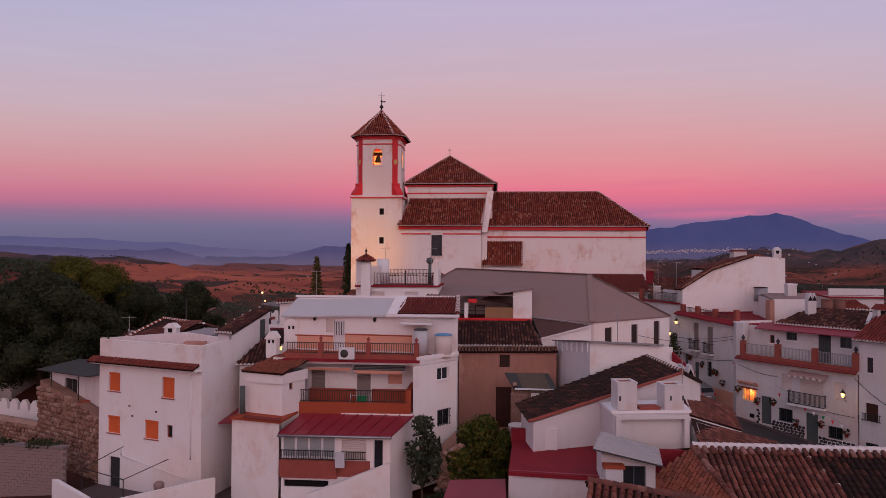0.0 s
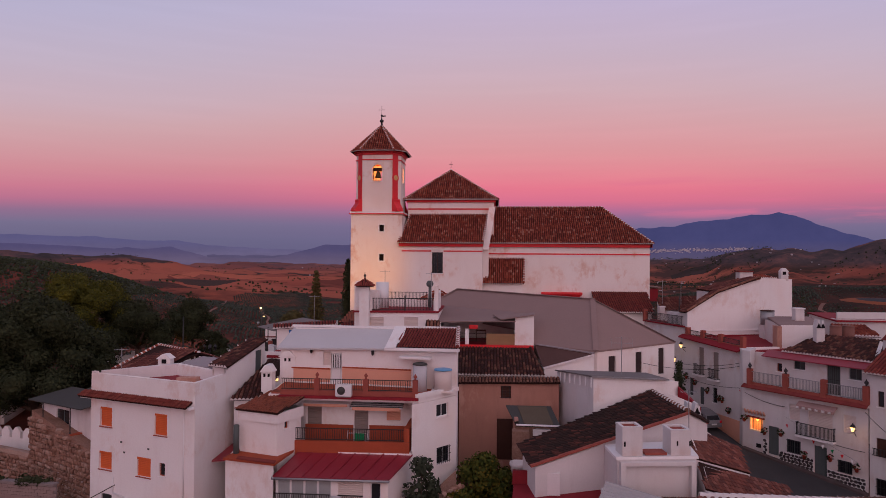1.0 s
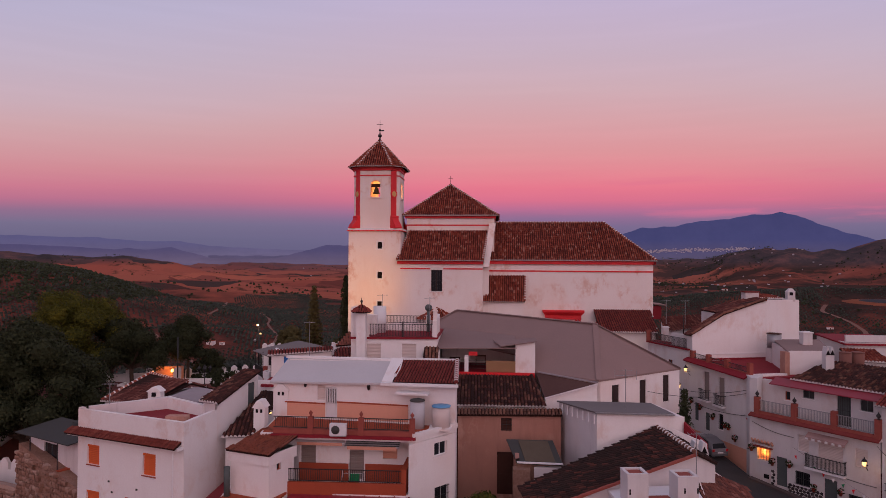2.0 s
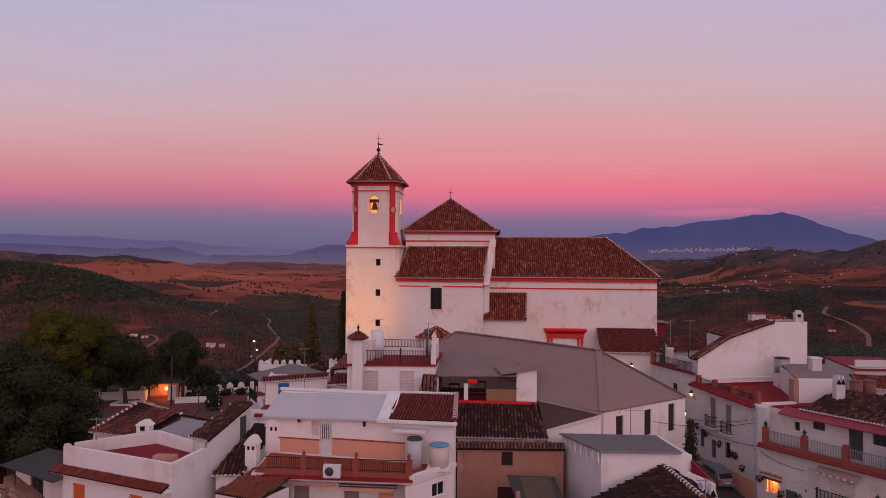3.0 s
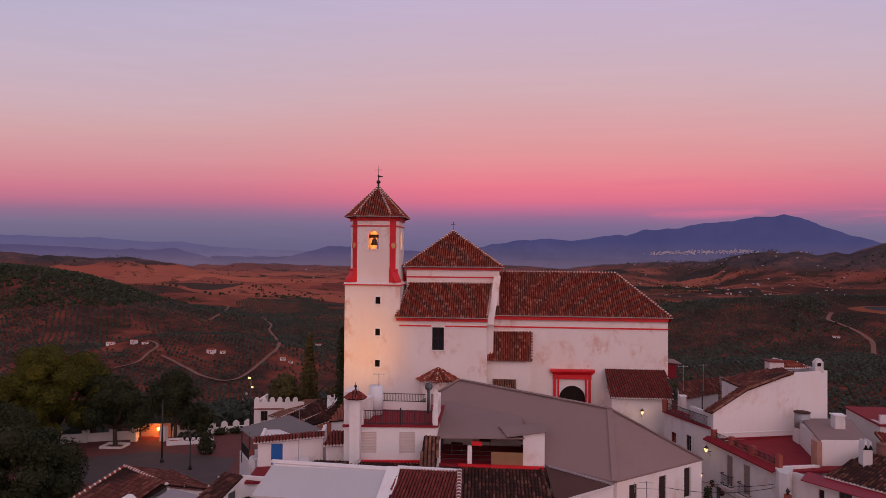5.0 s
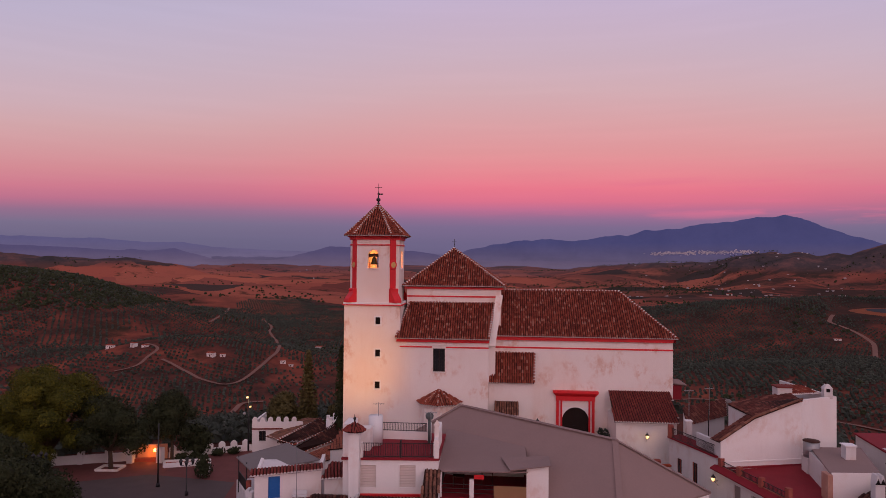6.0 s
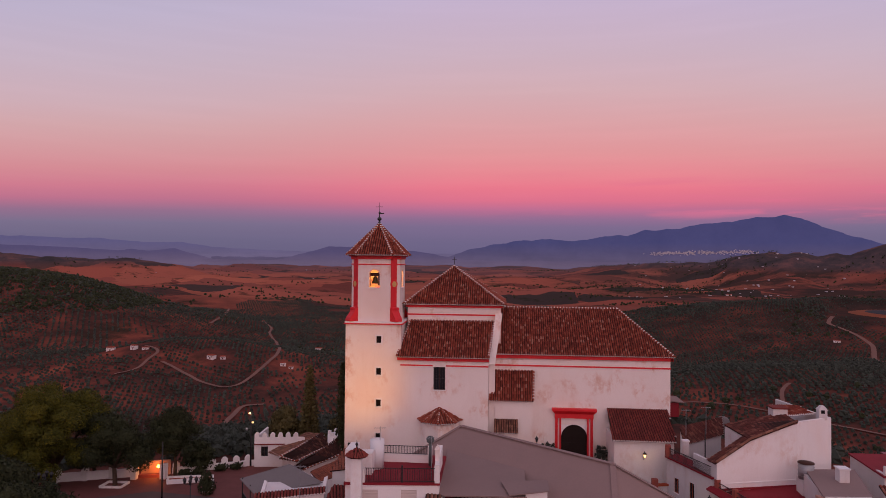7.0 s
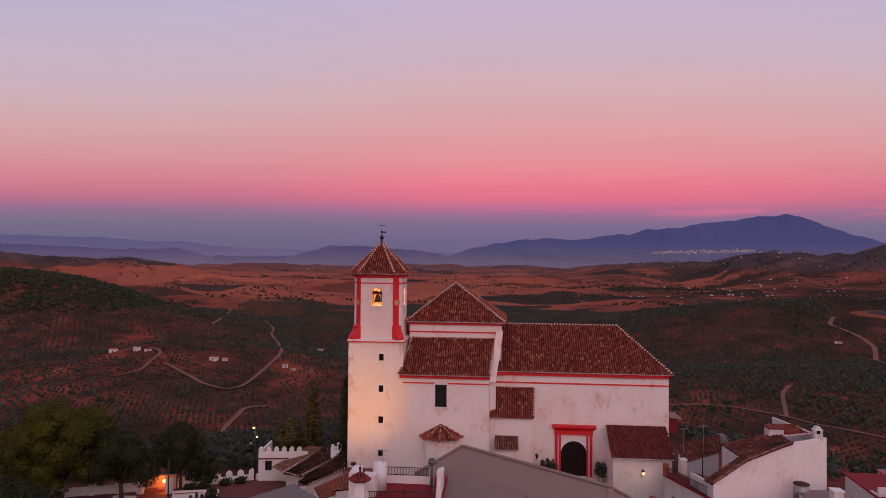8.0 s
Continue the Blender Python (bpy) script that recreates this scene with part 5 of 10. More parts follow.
part("platform", Mesh().slab([(-12.8, 62.8, -0.2), (-9, 66, -0.2), (-9.5, 71.5, -0.2), (-16.5, 68.6, -0.2)], 5.0), WHITE_OLD, awn)
part("brick_post", Mesh().box(-14.0, 64.6, -0.2, -13.65, 64.95, 1.1), TERRA, awn)
railing(awn, (-16.2, 68.3, -0.2), (-13.9, 64.9, -0.2), 1.0)
for i, (x, y) in enumerate(((-13.2, 63.2), (-12.7, 62.5))):
    ac = thing("air_conditioner", (x, y, -0.2), "white outdoor air-conditioning unit", "air conditioner", "air conditioners by the awning")
    part("casing", Mesh().box(x - 0.15, y - 0.35, 0.3, x + 0.15, y + 0.35, 0.95), ALU, ac)
    part("stand", Mesh().box(x - 0.1, y - 0.3, -0.2, x + 0.1, y + 0.3, 0.3), WHITE_OLD, ac)
lowr = house("tile_roof_wing", (-7, 70, -4), "low white wing with terracotta tiled roofs near the tower")
pitched(lowr, [(-8.2, 70.0, 2.5), (-4.9, 70.9, 2.7), (-4.9, 74, 3.5), (-7.8, 74, 3.5)], TILE_FLAT, 0.27, 0.42, seed=120, eave_mortar=False, flat=True)
wall(lowr, (-8.0, 70.2), (-4.9, 71.1), -4, 2.4, (), WHITE)
pitched(lowr, [(-6.6, 61.9, 2.45), (-4.7, 62.4, 2.5), (-4.7, 64.4, 3.1), (-6.4, 64.4, 3.1)], TILE_RED, 0.27, 0.42, seed=121)
wall(lowr, (-6.4, 62.3), (-4.7, 62.7), -4, 2.4, (), WHITE)

# crenellated house on the plaza
casa = house("crenellated_house", (-21, 95, -5), "white house with a crenellated parapet and tiled roofs")
CA, CB_ = (-24.6, 93.3), (-20.6, 93.9)
opening_set(casa, CA, CB_, -5.4, -1.1, [((0.9, -3.6, 1.8, -2.3), "window", WOOD_DARK, 3)], WHITE)
wall(casa, (-24.9, 99.0), CA, -5.4, -1.1, (), WHITE)
part("band", Mesh().beam((CA[0], CA[1] - 0.08, -2.0), (CB_[0], CB_[1] - 0.08, -2.0), 0.2, 0.14), TILE_RED, casa)
m = Mesh()


def merlons(parent, p, q, z, w=0.62, gap=0.5, h=0.62, t=0.28, material=None):
    p, q = Vector((*p, z)), Vector((*q, z))
    d = (q - p)
    k = max(1, round(d.length / (w + gap)))
    d.normalize()
    st = (q - p).length / k
    n = Vector((d.y, -d.x, 0)) * (t / 2)
    for i in range(k):
        a = p + d * (i * st)
        b = a + d * w
        prof = [(0, 0), (w, 0), (w, h * 0.6), (w / 2 + 0.14, h), (w / 2 - 0.14, h), (0, h * 0.6)]
        vs = [a + d * u + Vector((0, 0, zz)) + n for u, zz in prof] + [a + d * u + Vector((0, 0, zz)) - n for u, zz in prof]
        part("merlon", Mesh().poly(vs, [tuple(range(6)), tuple(range(11, 5, -1))] + [((j + 1) % 6, j, 6 + j, 6 + (j + 1) % 6) for j in range(6)]), material or WHITE, parent)


merlons(casa, (-24.6, 93.44), (-18.5, 94.3), -1.1)
wall(casa, CB_, (-18.0, 94.3), -5.4, -1.1, (), WHITE)
CG0, CG1 = (-19.0, 87.2, -1.6), (-16.4, 96.4, -1.2)
pitched(casa, [(-19.4, 100.4, -2.1), (-21.9, 91.6, -2.5), CG0, CG1], TILE_OLD, 0.27, 0.42, seed=130)
pitched(casa, [(-17.3, 88.6, -2.6), (-14.6, 95.0, -2.2), CG1, CG0], TILE_DARK, 0.27, 0.42, seed=131)
ridge(casa, CG0, CG1, TILE_CHURCH, 0.13, 0.5)
ridge(casa, (-17.3, 88.6, -2.52), (-14.6, 95.0, -2.12), TILE_CHURCH, 0.12, 0.5)
ridge(casa, (-21.8, 91.7, -2.45), CG0, TILE_CHURCH, 0.1, 0.4)
ridge(casa, (-17.3, 88.5, -2.55), CG0, TILE_CHURCH, 0.1, 0.4)
pitched(casa, [(-15.9, 86.8, -3.0), (-12.3, 91.6, -2.4), (-13.6, 94.2, -1.4), (-16.6, 85.4, -2.1)], TILE_DARK, 0.27, 0.42, seed=132)
ridge(casa, (-15.9, 86.7, -2.95), (-12.3, 91.6, -2.35), TILE_CHURCH, 0.11, 0.5)
wall(casa, (-20.3, 92.0), (-17.4, 88.9), -5.4, -2.75, (), WHITE)
wall(casa, (-20.6, 93.9), (-20.3, 92.0), -5.4, -2.7, (), WHITE)
wall(casa, (-17.4, 88.9), (-15.9, 87.0), -5.4, -2.75, (), WHITE, z1q=-3.1)
wall(casa, (-15.9, 87.0), (-12.4, 91.4), -5.4, -3.15, (), WHITE, z1q=-2.6)
part("rounded_wall", Mesh(True).tube((-13.7, 95.6, -5.4), (-13.7, 95.6, -0.9), 1.5, n=16), WHITE, casa)
for a in range(0, 360, 60):
    part("merlon", Mesh().box(-13.7 + 1.25 * math.cos(radians(a)) - 0.2, 95.6 + 1.25 * math.sin(radians(a)) - 0.2, -0.9, -13.7 + 1.25 * math.cos(radians(a)) + 0.2, 95.6 + 1.25 * math.sin(radians(a)) + 0.2, -0.45), WHITE, casa)
low_wing = house("low_wing", (-11, 81, -5), "low white wing with a plain terracotta lean-to roof beside the tower")
pitched(low_wing, [(-11.9, 78.9, -1.7), (-9.6, 81.4, -1.5), (-10.45, 84.6, -0.7), (-13.2, 80.6, -1.1)], TILE_FLAT, 0.24, 0.4, seed=133, eave_mortar=False, flat=True)
wall(low_wing, (-11.8, 79.0), (-9.7, 81.4), -5.4, -1.75, (), WHITE, z1q=-1.55)
wall(low_wing, (-13.1, 80.5), (-11.8, 79.0), -5.4, -1.2, (), WHITE, z1q=-1.75)

# ---- main house with three terraces
mh = house("terraced_house", (-1, 50, -9), "three-storey white house with rust-red balconies, railings and a sheet-red gallery roof")
MP, MQ = (-7.9, 50.2), (5.7, 48.5)
opening_set(mh, MP, MQ, -7, 2.42, [((4.1, 0.0, 4.95, 2.2), "door", ALU, 0), ((3.45, 1.25, 4.06, 2.3), "shutter", CREAM, 0)], WHITE, z1q=2.75)
part("door_grille", along_box(Mesh(), MP, MQ, 4.2, 1.1, 4.85, 2.1, 0.0, 0.02), DARK, mh)
for i in range(5):
    part("grille_bar", along_box(Mesh(), MP, MQ, 4.2 + 0.14 * i, 1.1, 4.27 + 0.14 * i, 2.1, 0.02, 0.05), ALU, mh)
part("dado", along_box(Mesh(), MP, MQ, 0.0, 0.0, 4.06, 0.95, 0.0, 0.04), OCHRE, mh)
part("dado", along_box(Mesh(), MP, MQ, 5.0, 0.0, 10.3, 1.12, 0.0, 0.04), OCHRE, mh)
part("dado_band", along_box(Mesh(), MP, MQ, 0.0, 0.95, 4.06, 1.05, 0.0, 0.06), RUST, mh)
part("dado_band", along_box(Mesh(), MP, MQ, 5.0, 1.12, 10.3, 1.22, 0.0, 0.06), RUST, mh)
wall(mh, MQ, (5.6, 51.9), -7, 2.75, (), WHITE, z1q=3.75)
wall(mh, (5.6, 51.9), (-7.7, 52.8), -7, 3.75, (), WHITE)
wall(mh, (-7.7, 52.8), MP, -7, 3.65, (), WHITE, z1q=2.42)
part("roof", Mesh().slab([(-8.1, 49.9, 2.5), (0.4, 48.95, 2.7), (0.6, 52.1, 3.86), (-7.6, 52.9, 3.84)], 0.14), GREY_PALE, mh, "pale grey coated low-slope roof")
part("verge", Mesh().slab([(0.4, 48.9, 2.85), (1.5, 48.8, 2.85), (1.5, 52.2, 4.02), (0.6, 52.3, 4.02)], 0.3), WHITE, mh)
pitched(mh, [(1.2, 48.75, 2.85), (5.75, 48.25, 2.9), (5.6, 51.9, 3.92), (1.4, 52.2, 3.92)], TILE_RED, 0.21, 0.36, seed=140, eave_mortar=False)
part("ridge_cap", Mesh().beam((-7.8, 52.9, 3.88), (0.6, 52.15, 3.9), 0.3, 0.16), TRIM_WHITE, mh)
part("trim", Mesh().beam((0.4, 48.65, 2.72), (5.9, 48.05, 2.78), 0.25, 0.2), TRIM_WHITE, mh)
ridge(mh, (5.75, 48.2, 2.98), (5.6, 51.9, 4.0), TILE_RED, 0.16, 0.34)
part("ridge_cap", Mesh().beam((1.3, 52.3, 3.97), (5.7, 52.0, 3.97), 0.3, 0.14), TRIM_WHITE, mh)
# upper terrace
TA, TB = (-6.2, 45.65), (3.25, 45.55)
part("terrace_floor", Mesh().slab([(-7.2, 45.6, -0.12), (3.3, 45.5, -0.12), (5.72, 48.5, -0.12), (-7.6, 50.0, -0.12)], 0.35), WHITE, mh)
part("terrace_paving", Mesh().slab([(-7.1, 45.75, -0.1), (3.2, 45.65, -0.1), (5.4, 48.4, -0.1), (-7.5, 50.0, -0.1)], 0.016), RUST, mh)
part("parapet", Mesh().box(-6.3, 45.5, -0.12, 3.2, 45.72, 0.22), TERRA, mh)
part("fascia", Mesh().box(-6.4, 45.3, -0.3, 3.3, 45.5, -0.1), RED_DARK, mh)
for x in (-6.9, -3.75, -0.35, 3.05):
    if x > -6.8:
        po = part("pillar", Mesh().box(x - 0.17, 45.42, -0.12, x + 0.17, 45.76, 1.05), TERRA, mh)
        part("urn", Mesh(True).lathe((x, 45.59, 1.05), [(0.1, 0), (0.05, 0.08), (0.12, 0.2), (0.13, 0.26), (0.05, 0.36), (0.02, 0.42)], 10), TERRA, po)
for a, b in ((-6.3, -3.92), (-3.58, -0.52), (-0.18, 2.88)):
    railing(mh, (a, 45.6, 0.22), (b, 45.6, 0.22), 0.78, 0.12)
# middle storey
opening_set(mh, (-5.1, 47.2), (2.9, 47.4), -7, -0.47, [((0.15, -2.6, 1.25, -1.15), "shutter", TAUPE, 0), ((3.6, -3.6, 4.6, -1.25), "shutter", TAUPE, 0), ((5.9, -2.15, 6.9, -1.2), "shutter", OCHRE, 0)], WHITE)
part("awning", Mesh().slab([(-5.0, 46.3, -0.85), (-1.7, 46.3, -0.85), (-1.7, 47.1, -0.7), (-5.0, 47.1, -0.7)], 0.1), TRIM_WHITE, mh)
part("awning", Mesh().slab([(-1.6, 46.1, -0.98), (2.1, 46.1, -0.98), (2.1, 47.2, -0.72), (-1.6, 47.2, -0.72)], 0.09), CLOTH, mh, "pale rolled awning")
for i in range(4):
    part("awning_stripe", Mesh().slab([(-1.6, 46.12 + 0.27 * i, -0.97 + 0.064 * i), (2.1, 46.12 + 0.27 * i, -0.97 + 0.064 * i), (2.1, 46.24 + 0.27 * i, -0.94 + 0.064 * i), (-1.6, 46.24 + 0.27 * i, -0.94 + 0.064 * i)], 0.02), GREEN_METAL, mh)
part("awning_valance", Mesh().box(-1.4, 46.06, -1.2, 1.9, 46.1, -0.98), OCHRE, mh)
part("awning_valance", Mesh().box(-4.9, 46.26, -1.05, -1.8, 46.3, -0.87), OCHRE, mh)
part("balcony_floor", Mesh().slab([(-5.3, 44.6, -3.7), (2.9, 44.8, -3.7), (2.9, 47.3, -3.7), (-5.3, 47.2, -3.7)], 0.25), WHITE, mh)
part("parapet", Mesh().hexa([(-5.2, 44.6, -3.95), (2.75, 44.8, -3.95), (2.75, 45.0, -3.95), (-5.2, 44.8, -3.95)], [(-5.2, 44.6, -2.98), (2.75, 44.8, -2.98), (2.75, 45.0, -2.98), (-5.2, 44.8, -2.98)]), RUST, mh)
part("parapet", Mesh().hexa([(2.4, 45.0, -3.7), (2.75, 45.0, -3.7), (2.9, 47.3, -3.7), (2.5, 47.3, -3.7)], [(2.4, 45.0, -2.1), (2.75, 45.0, -2.1), (2.9, 47.3, -1.95), (2.5, 47.3, -1.95)]), RUST, mh)
part("inner_dado", Mesh().box(-5.0, 47.1, -3.7, -1.55, 47.19, -2.5), RUST, mh)
part("inner_dado", Mesh().box(-0.4, 47.2, -3.7, 2.45, 47.3, -2.5), RUST, mh)
railing(mh, (-5.2, 44.7, -2.98), (2.4, 44.9, -2.98), 0.82, 0.12)
# stair tower on the left with a tiled roof
SB = [(-8.5, 43.9), (-5.65, 43.0), (-4.75, 45.2), (-7.6, 46.2)]
opening_set(mh, SB[1], SB[2], -9, -0.8, [((0.7, -2.0, 1.1, -1.3), "window", RUST, 0)], WHITE)
for i in (0, 2, 3):
    wall(mh, SB[i], SB[(i + 1) % 4], -9, -0.8, (), WHITE)
part("trim", Mesh().prism([(-8.65, 43.85), (-5.6, 42.85), (-4.6, 45.3), (-7.7, 46.3)], -1.5, -0.8), WHITE, mh)
pitched(mh, [(-8.8, 43.8, -0.75), (-5.55, 42.75, -0.75), (-4.55, 45.3, -0.15), (-7.2, 46.9, -0.1)], TILE_FLAT, 0.2, 0.3, seed=141, eave_mortar=False)
wall(mh, (-8.9, 42.5), (-5.4, 41.6), -11, -3.75, (), WHITE)
wall(mh, (-9.4, 46), (-8.9, 42.5), -11, -3.75, (), WHITE)
part("ledge", Mesh().slab([(-9.0, 42.35, -3.6), (-5.3, 41.45, -3.6), (-5.0, 44.5, -3.6), (-8.6, 44.5, -3.6)], 0.14), RUST, mh)
part("coping", Mesh().slab([(-8.0, 42.05, -3.5), (-5.3, 41.35, -3.5), (-5.25, 41.6, -3.42), (-7.95, 42.3, -3.42)], 0.08), TILE_RED, mh)
# gallery under a red sheet roof
part("gallery_roof", Mesh().slab([(-5.3, 41.2, -4.32), (2.0, 41.2, -4.28), (3.0, 44.9, -3.8), (-4.7, 44.7, -3.75)], 0.07), RED_METAL, mh, "standing-seam red sheet roof")
for i in range(9):
    f = i / 8
    part("seam", Mesh().beam((-5.3 + 7.3 * f, 41.2, -4.29 + 0.04 * f), (-4.7 + 7.7 * f, 44.75, -3.75), 0.05, 0.06), RED_METAL, mh)
part("gutter", Mesh(True).tube((-5.35, 41.1, -4.4), (2.05, 41.1, -4.36), 0.08), STEEL, mh)
GA, GB = (-5.2, 41.5), (1.9, 41.5)
wins = [(0.08 + 0.87 * i, -5.85, 0.93 + 0.87 * i, -4.48) for i in range(4)]
opening_set(mh, GA, GB, -10.5, -4.4, [(h, None, None, 0) for h in wins] + [((3.95, -5.9, 5.55, -4.5), "shutter", CREAM, 0), ((6.0, -6.6, 6.65, -4.6), "window", ALU, 0), ((0.2, -7.75, 3.1, -7.3), "shutter", DARK, 0)], WHITE, t=0.2)
for h in wins:
    fill(mh, GA, GB, h, "window", None, 0.05, ALU, 0, False, CURTAIN)
part("brick_panel", along_box(Mesh(), GA, GB, -0.05, -7.1, 3.7, -5.95, 0.0, 0.25), TERRA, mh)
part("brick_panel", along_box(Mesh(), GA, GB, 3.7, -7.0, 5.8, -5.98, 0.0, 0.06), TERRA, mh)
railing(mh, (-5.2, 41.22, -5.95), (-1.65, 41.22, -5.95), 0.62, 0.11)
railing(mh, (-1.25, 41.4, -5.95), (0.35, 41.4, -5.95), 0.55, 0.11)
part("stair_wall", Mesh().hexa([(-3.2, 40.6, -11), (2.0, 40.9, -11), (2.0, 41.3, -11), (-3.2, 41.0, -11)], [(-3.2, 40.6, -7.9), (2.0, 40.9, -5.9), (2.0, 41.3, -5.9), (-3.2, 41.0, -7.9)]), WHITE, mh)
# angled wall on the right
AP, AQ = (2.9, 45.0), (5.7, 48.4)
opening_set(mh, AP, AQ, -9, -0.5, [((2.35, -1.75, 3.55, -0.85), "window", ALU, 0), ((2.4, -5.05, 3.75, -3.85), "window", ALU, 7)], WHITE)
wall(mh, (1.9, 41.5), AP, -10.5, -4.3, (), WHITE, z1q=-3.9)
part("parapet", Mesh().beam((3.1, 45.4, -0.02), (5.75, 48.6, -0.02), 0.3, 0.3), WHITE, mh)
# roof-top clutter on the upper terrace
for i, (nm, x, y, z, w_, h_, cap) in enumerate([("chimney", -8.3, 48.7, -1.0, 0.8, 1.9, 1), ("chimney", -7.3, 50.6, -0.1, 1.15, 1.9, 1)]):
    c_ = thing("chimney_stack", (x, y, z), "white rendered chimney with a gabled cap", "chimney", "chimneys of the terraced house")
    part("shaft", Mesh().box(x - w_ / 2, y - w_ / 2, z, x + w_ / 2, y + w_ / 2, z + h_), WHITE, c_)
    part("cap", Mesh().hexa([(x - w_ / 2 - 0.1, y - w_ / 2 - 0.1, z + h_), (x + w_ / 2 + 0.1, y - w_ / 2 - 0.1, z + h_), (x + w_ / 2 + 0.1, y + w_ / 2 + 0.1, z + h_), (x - w_ / 2 - 0.1, y + w_ / 2 + 0.1, z + h_)],
                             [(x - 0.15, y - w_ / 2 - 0.1, z + h_ + 0.5), (x + 0.15, y - w_ / 2 - 0.1, z + h_ + 0.5), (x + 0.15, y + w_ / 2 + 0.1, z + h_ + 0.5), (x - 0.15, y + w_ / 2 + 0.1, z + h_ + 0.5)]), WHITE, c_)
    for s in (-0.16, 0.16):
        part("vent", Mesh().box(x + s - 0.08, y - w_ / 2 - 0.012, z + h_ - 0.35, x + s + 0.08, y - w_ / 2 - 0.002, z + h_ - 0.1), DARK, c_)
tk = thing("water_tank", (4.75, 47.7, -0.1), "cream water tank with a blue lid on the terrace", "water tank")
part("drum", Mesh(True).tube((4.75, 47.9, -0.1), (4.75, 47.9, 1.4), 0.62, n=24), CREAM, tk)
part("lid", Mesh(True).lathe((4.75, 47.9, 1.4), [(0.66, 0), (0.66, 0.06), (0.45, 0.11), (0.1, 0.13)], 24), BLUE_PALE, tk)
part("plinth", Mesh().box(3.95, 47.1, -0.1, 5.5, 48.5, 0.02), WHITE, tk)
tk = thing("water_tank", (3.1, 47.9, -0.1), "white cylindrical water tank with a grey lid", "water tank")
part("drum", Mesh(True).tube((3.1, 47.9, -0.1), (3.1, 47.9, 1.75), 0.5, n=20), CLOTH, tk)
part("lid", Mesh(True).lathe((3.1, 47.9, 1.75), [(0.54, 0), (0.5, 0.08), (0.2, 0.16)], 20), GREY_SLATE, tk)
part("canopy", along_box(Mesh(), MP, MQ, 9.6, 2.1, 11.9, 2.25, 0.0, 0.9), TRIM_WHITE, mh)
ac = thing("air_conditioner", (-1.75, 45.1, -0.1), "white outdoor air-conditioning unit hung on the terrace front", "air conditioner")
part("casing", Mesh().box(-2.35, 45.05, -0.05, -1.25, 45.4, 0.72), ALU, ac)
part("fan_grille", Mesh(True).tube((-1.95, 45.05, 0.33), (-1.95, 45.03, 0.33), 0.28, n=18), GREY_SLATE, ac)
part("bracket", Mesh().box(-2.3, 45.1, -0.12, -1.3, 45.5, -0.05), STEEL, ac)
for u in (2.56, 7.4):
    wl_ = thing("wall_lantern", tuple(along(MP, MQ, u, 2.2)), "small black wall lantern, unlit", "lantern", "lanterns on the terrace wall")
    part("body", Mesh(True).lathe(tuple(along(MP, MQ, u, 2.15, 0.14)), [(0.05, 0), (0.1, 0.08), (0.12, 0.3), (0.14, 0.32), (0.02, 0.42)], 8), IRON, wl_)
    part("arm", along_box(Mesh(), MP, MQ, u - 0.02, 2.35, u + 0.02, 2.42, 0.0, 0.14), IRON, wl_)
ck = thing("clothes_airer", (-1.0, 45.9, -3.7), "folding clothes airer hung with a green towel", "clothes airer")
part("frame", Mesh().beam((-1.7, 45.6, -3.7), (-1.7, 46.2, -2.6), 0.03, 0.03).beam((-0.3, 45.6, -3.7), (-0.3, 46.2, -2.6), 0.03, 0.03).beam((-1.7, 45.8, -2.7), (-0.3, 45.8, -2.7), 0.03, 0.03), ALU, ck)
part("towel", Mesh().box(-1.1, 45.55, -3.3, -0.45, 45.6, -2.65), GREEN_CLOTH, ck)
single("laundry", Mesh().box(-1.55, 41.0, -6.3, -0.95, 41.15, -5.35), CLOTH, "pale cloth hung over the gallery railing", "cloth")

# ---- house with orange shutters
LA, LB, LC, LD = (-20.9, 46.9), (-11.6, 43.8), (-10.0, 52.6), (-19.4, 55.6)
lh = house("orange_shutter_house", (-15.5, 49, -11), "tall white house with orange roller shutters and a red roof terrace")
opening_set(lh, LA, LB, -12, 0.85, [((0.95, -2.9, 2.12, -1.52), "shutter", ORANGE, 0), ((6.2, -2.98, 7.35, -1.5), "shutter", ORANGE, 0), ((0.9, -5.98, 2.15, -4.7), "shutter", ORANGE, 0),
                                    ((4.6, -6.02, 5.9, -4.68), "shutter", ORANGE, 0), ((6.67, -5.75, 7.21, -4.85), "window", RUST, 0), ((1.15, -10.3, 2.2, -7.7), "door", DOOR_DARK, 0)], WHITE)
LK = (-10.96, 47.3)
wall(lh, LB, LK, -12, 0.85, (), WHITE, z1q=0.92)
wall(lh, LC, LD, -12, 0.05, (), WHITE)
wall(lh, LD, LA, -12, 0.05, (), WHITE)
part("terrace_floor", Mesh().slab([(-20.6, 47.1, 0.12), (-11.9, 44.2, 0.12), (-11.3, 47.6, 0.12), (-12.4, 48.7, 0.12), (-16.3, 50.9, 0.12)], 0.2), RED_DARK, lh)
part("rear_wall", Mesh().hexa([(-20.6, 47.6, 0.12), (-20.4, 47.4, 0.12), (-16.2, 50.6, 0.12), (-16.4, 51.0, 0.12)], [(-20.6, 47.6, 0.9), (-20.4, 47.4, 0.9), (-16.2, 50.6, 1.0), (-16.4, 51.0, 1.0)]), WHITE_OLD, lh)
part("rear_wall", Mesh().hexa([(-16.3, 50.6, 0.12), (-12.5, 48.5, 0.12), (-12.3, 48.8, 0.12), (-16.3, 51.0, 0.12)], [(-16.3, 50.6, 1.0), (-12.5, 48.5, 0.9), (-12.3, 48.8, 0.9), (-16.3, 51.0, 1.0)]), WHITE, lh)
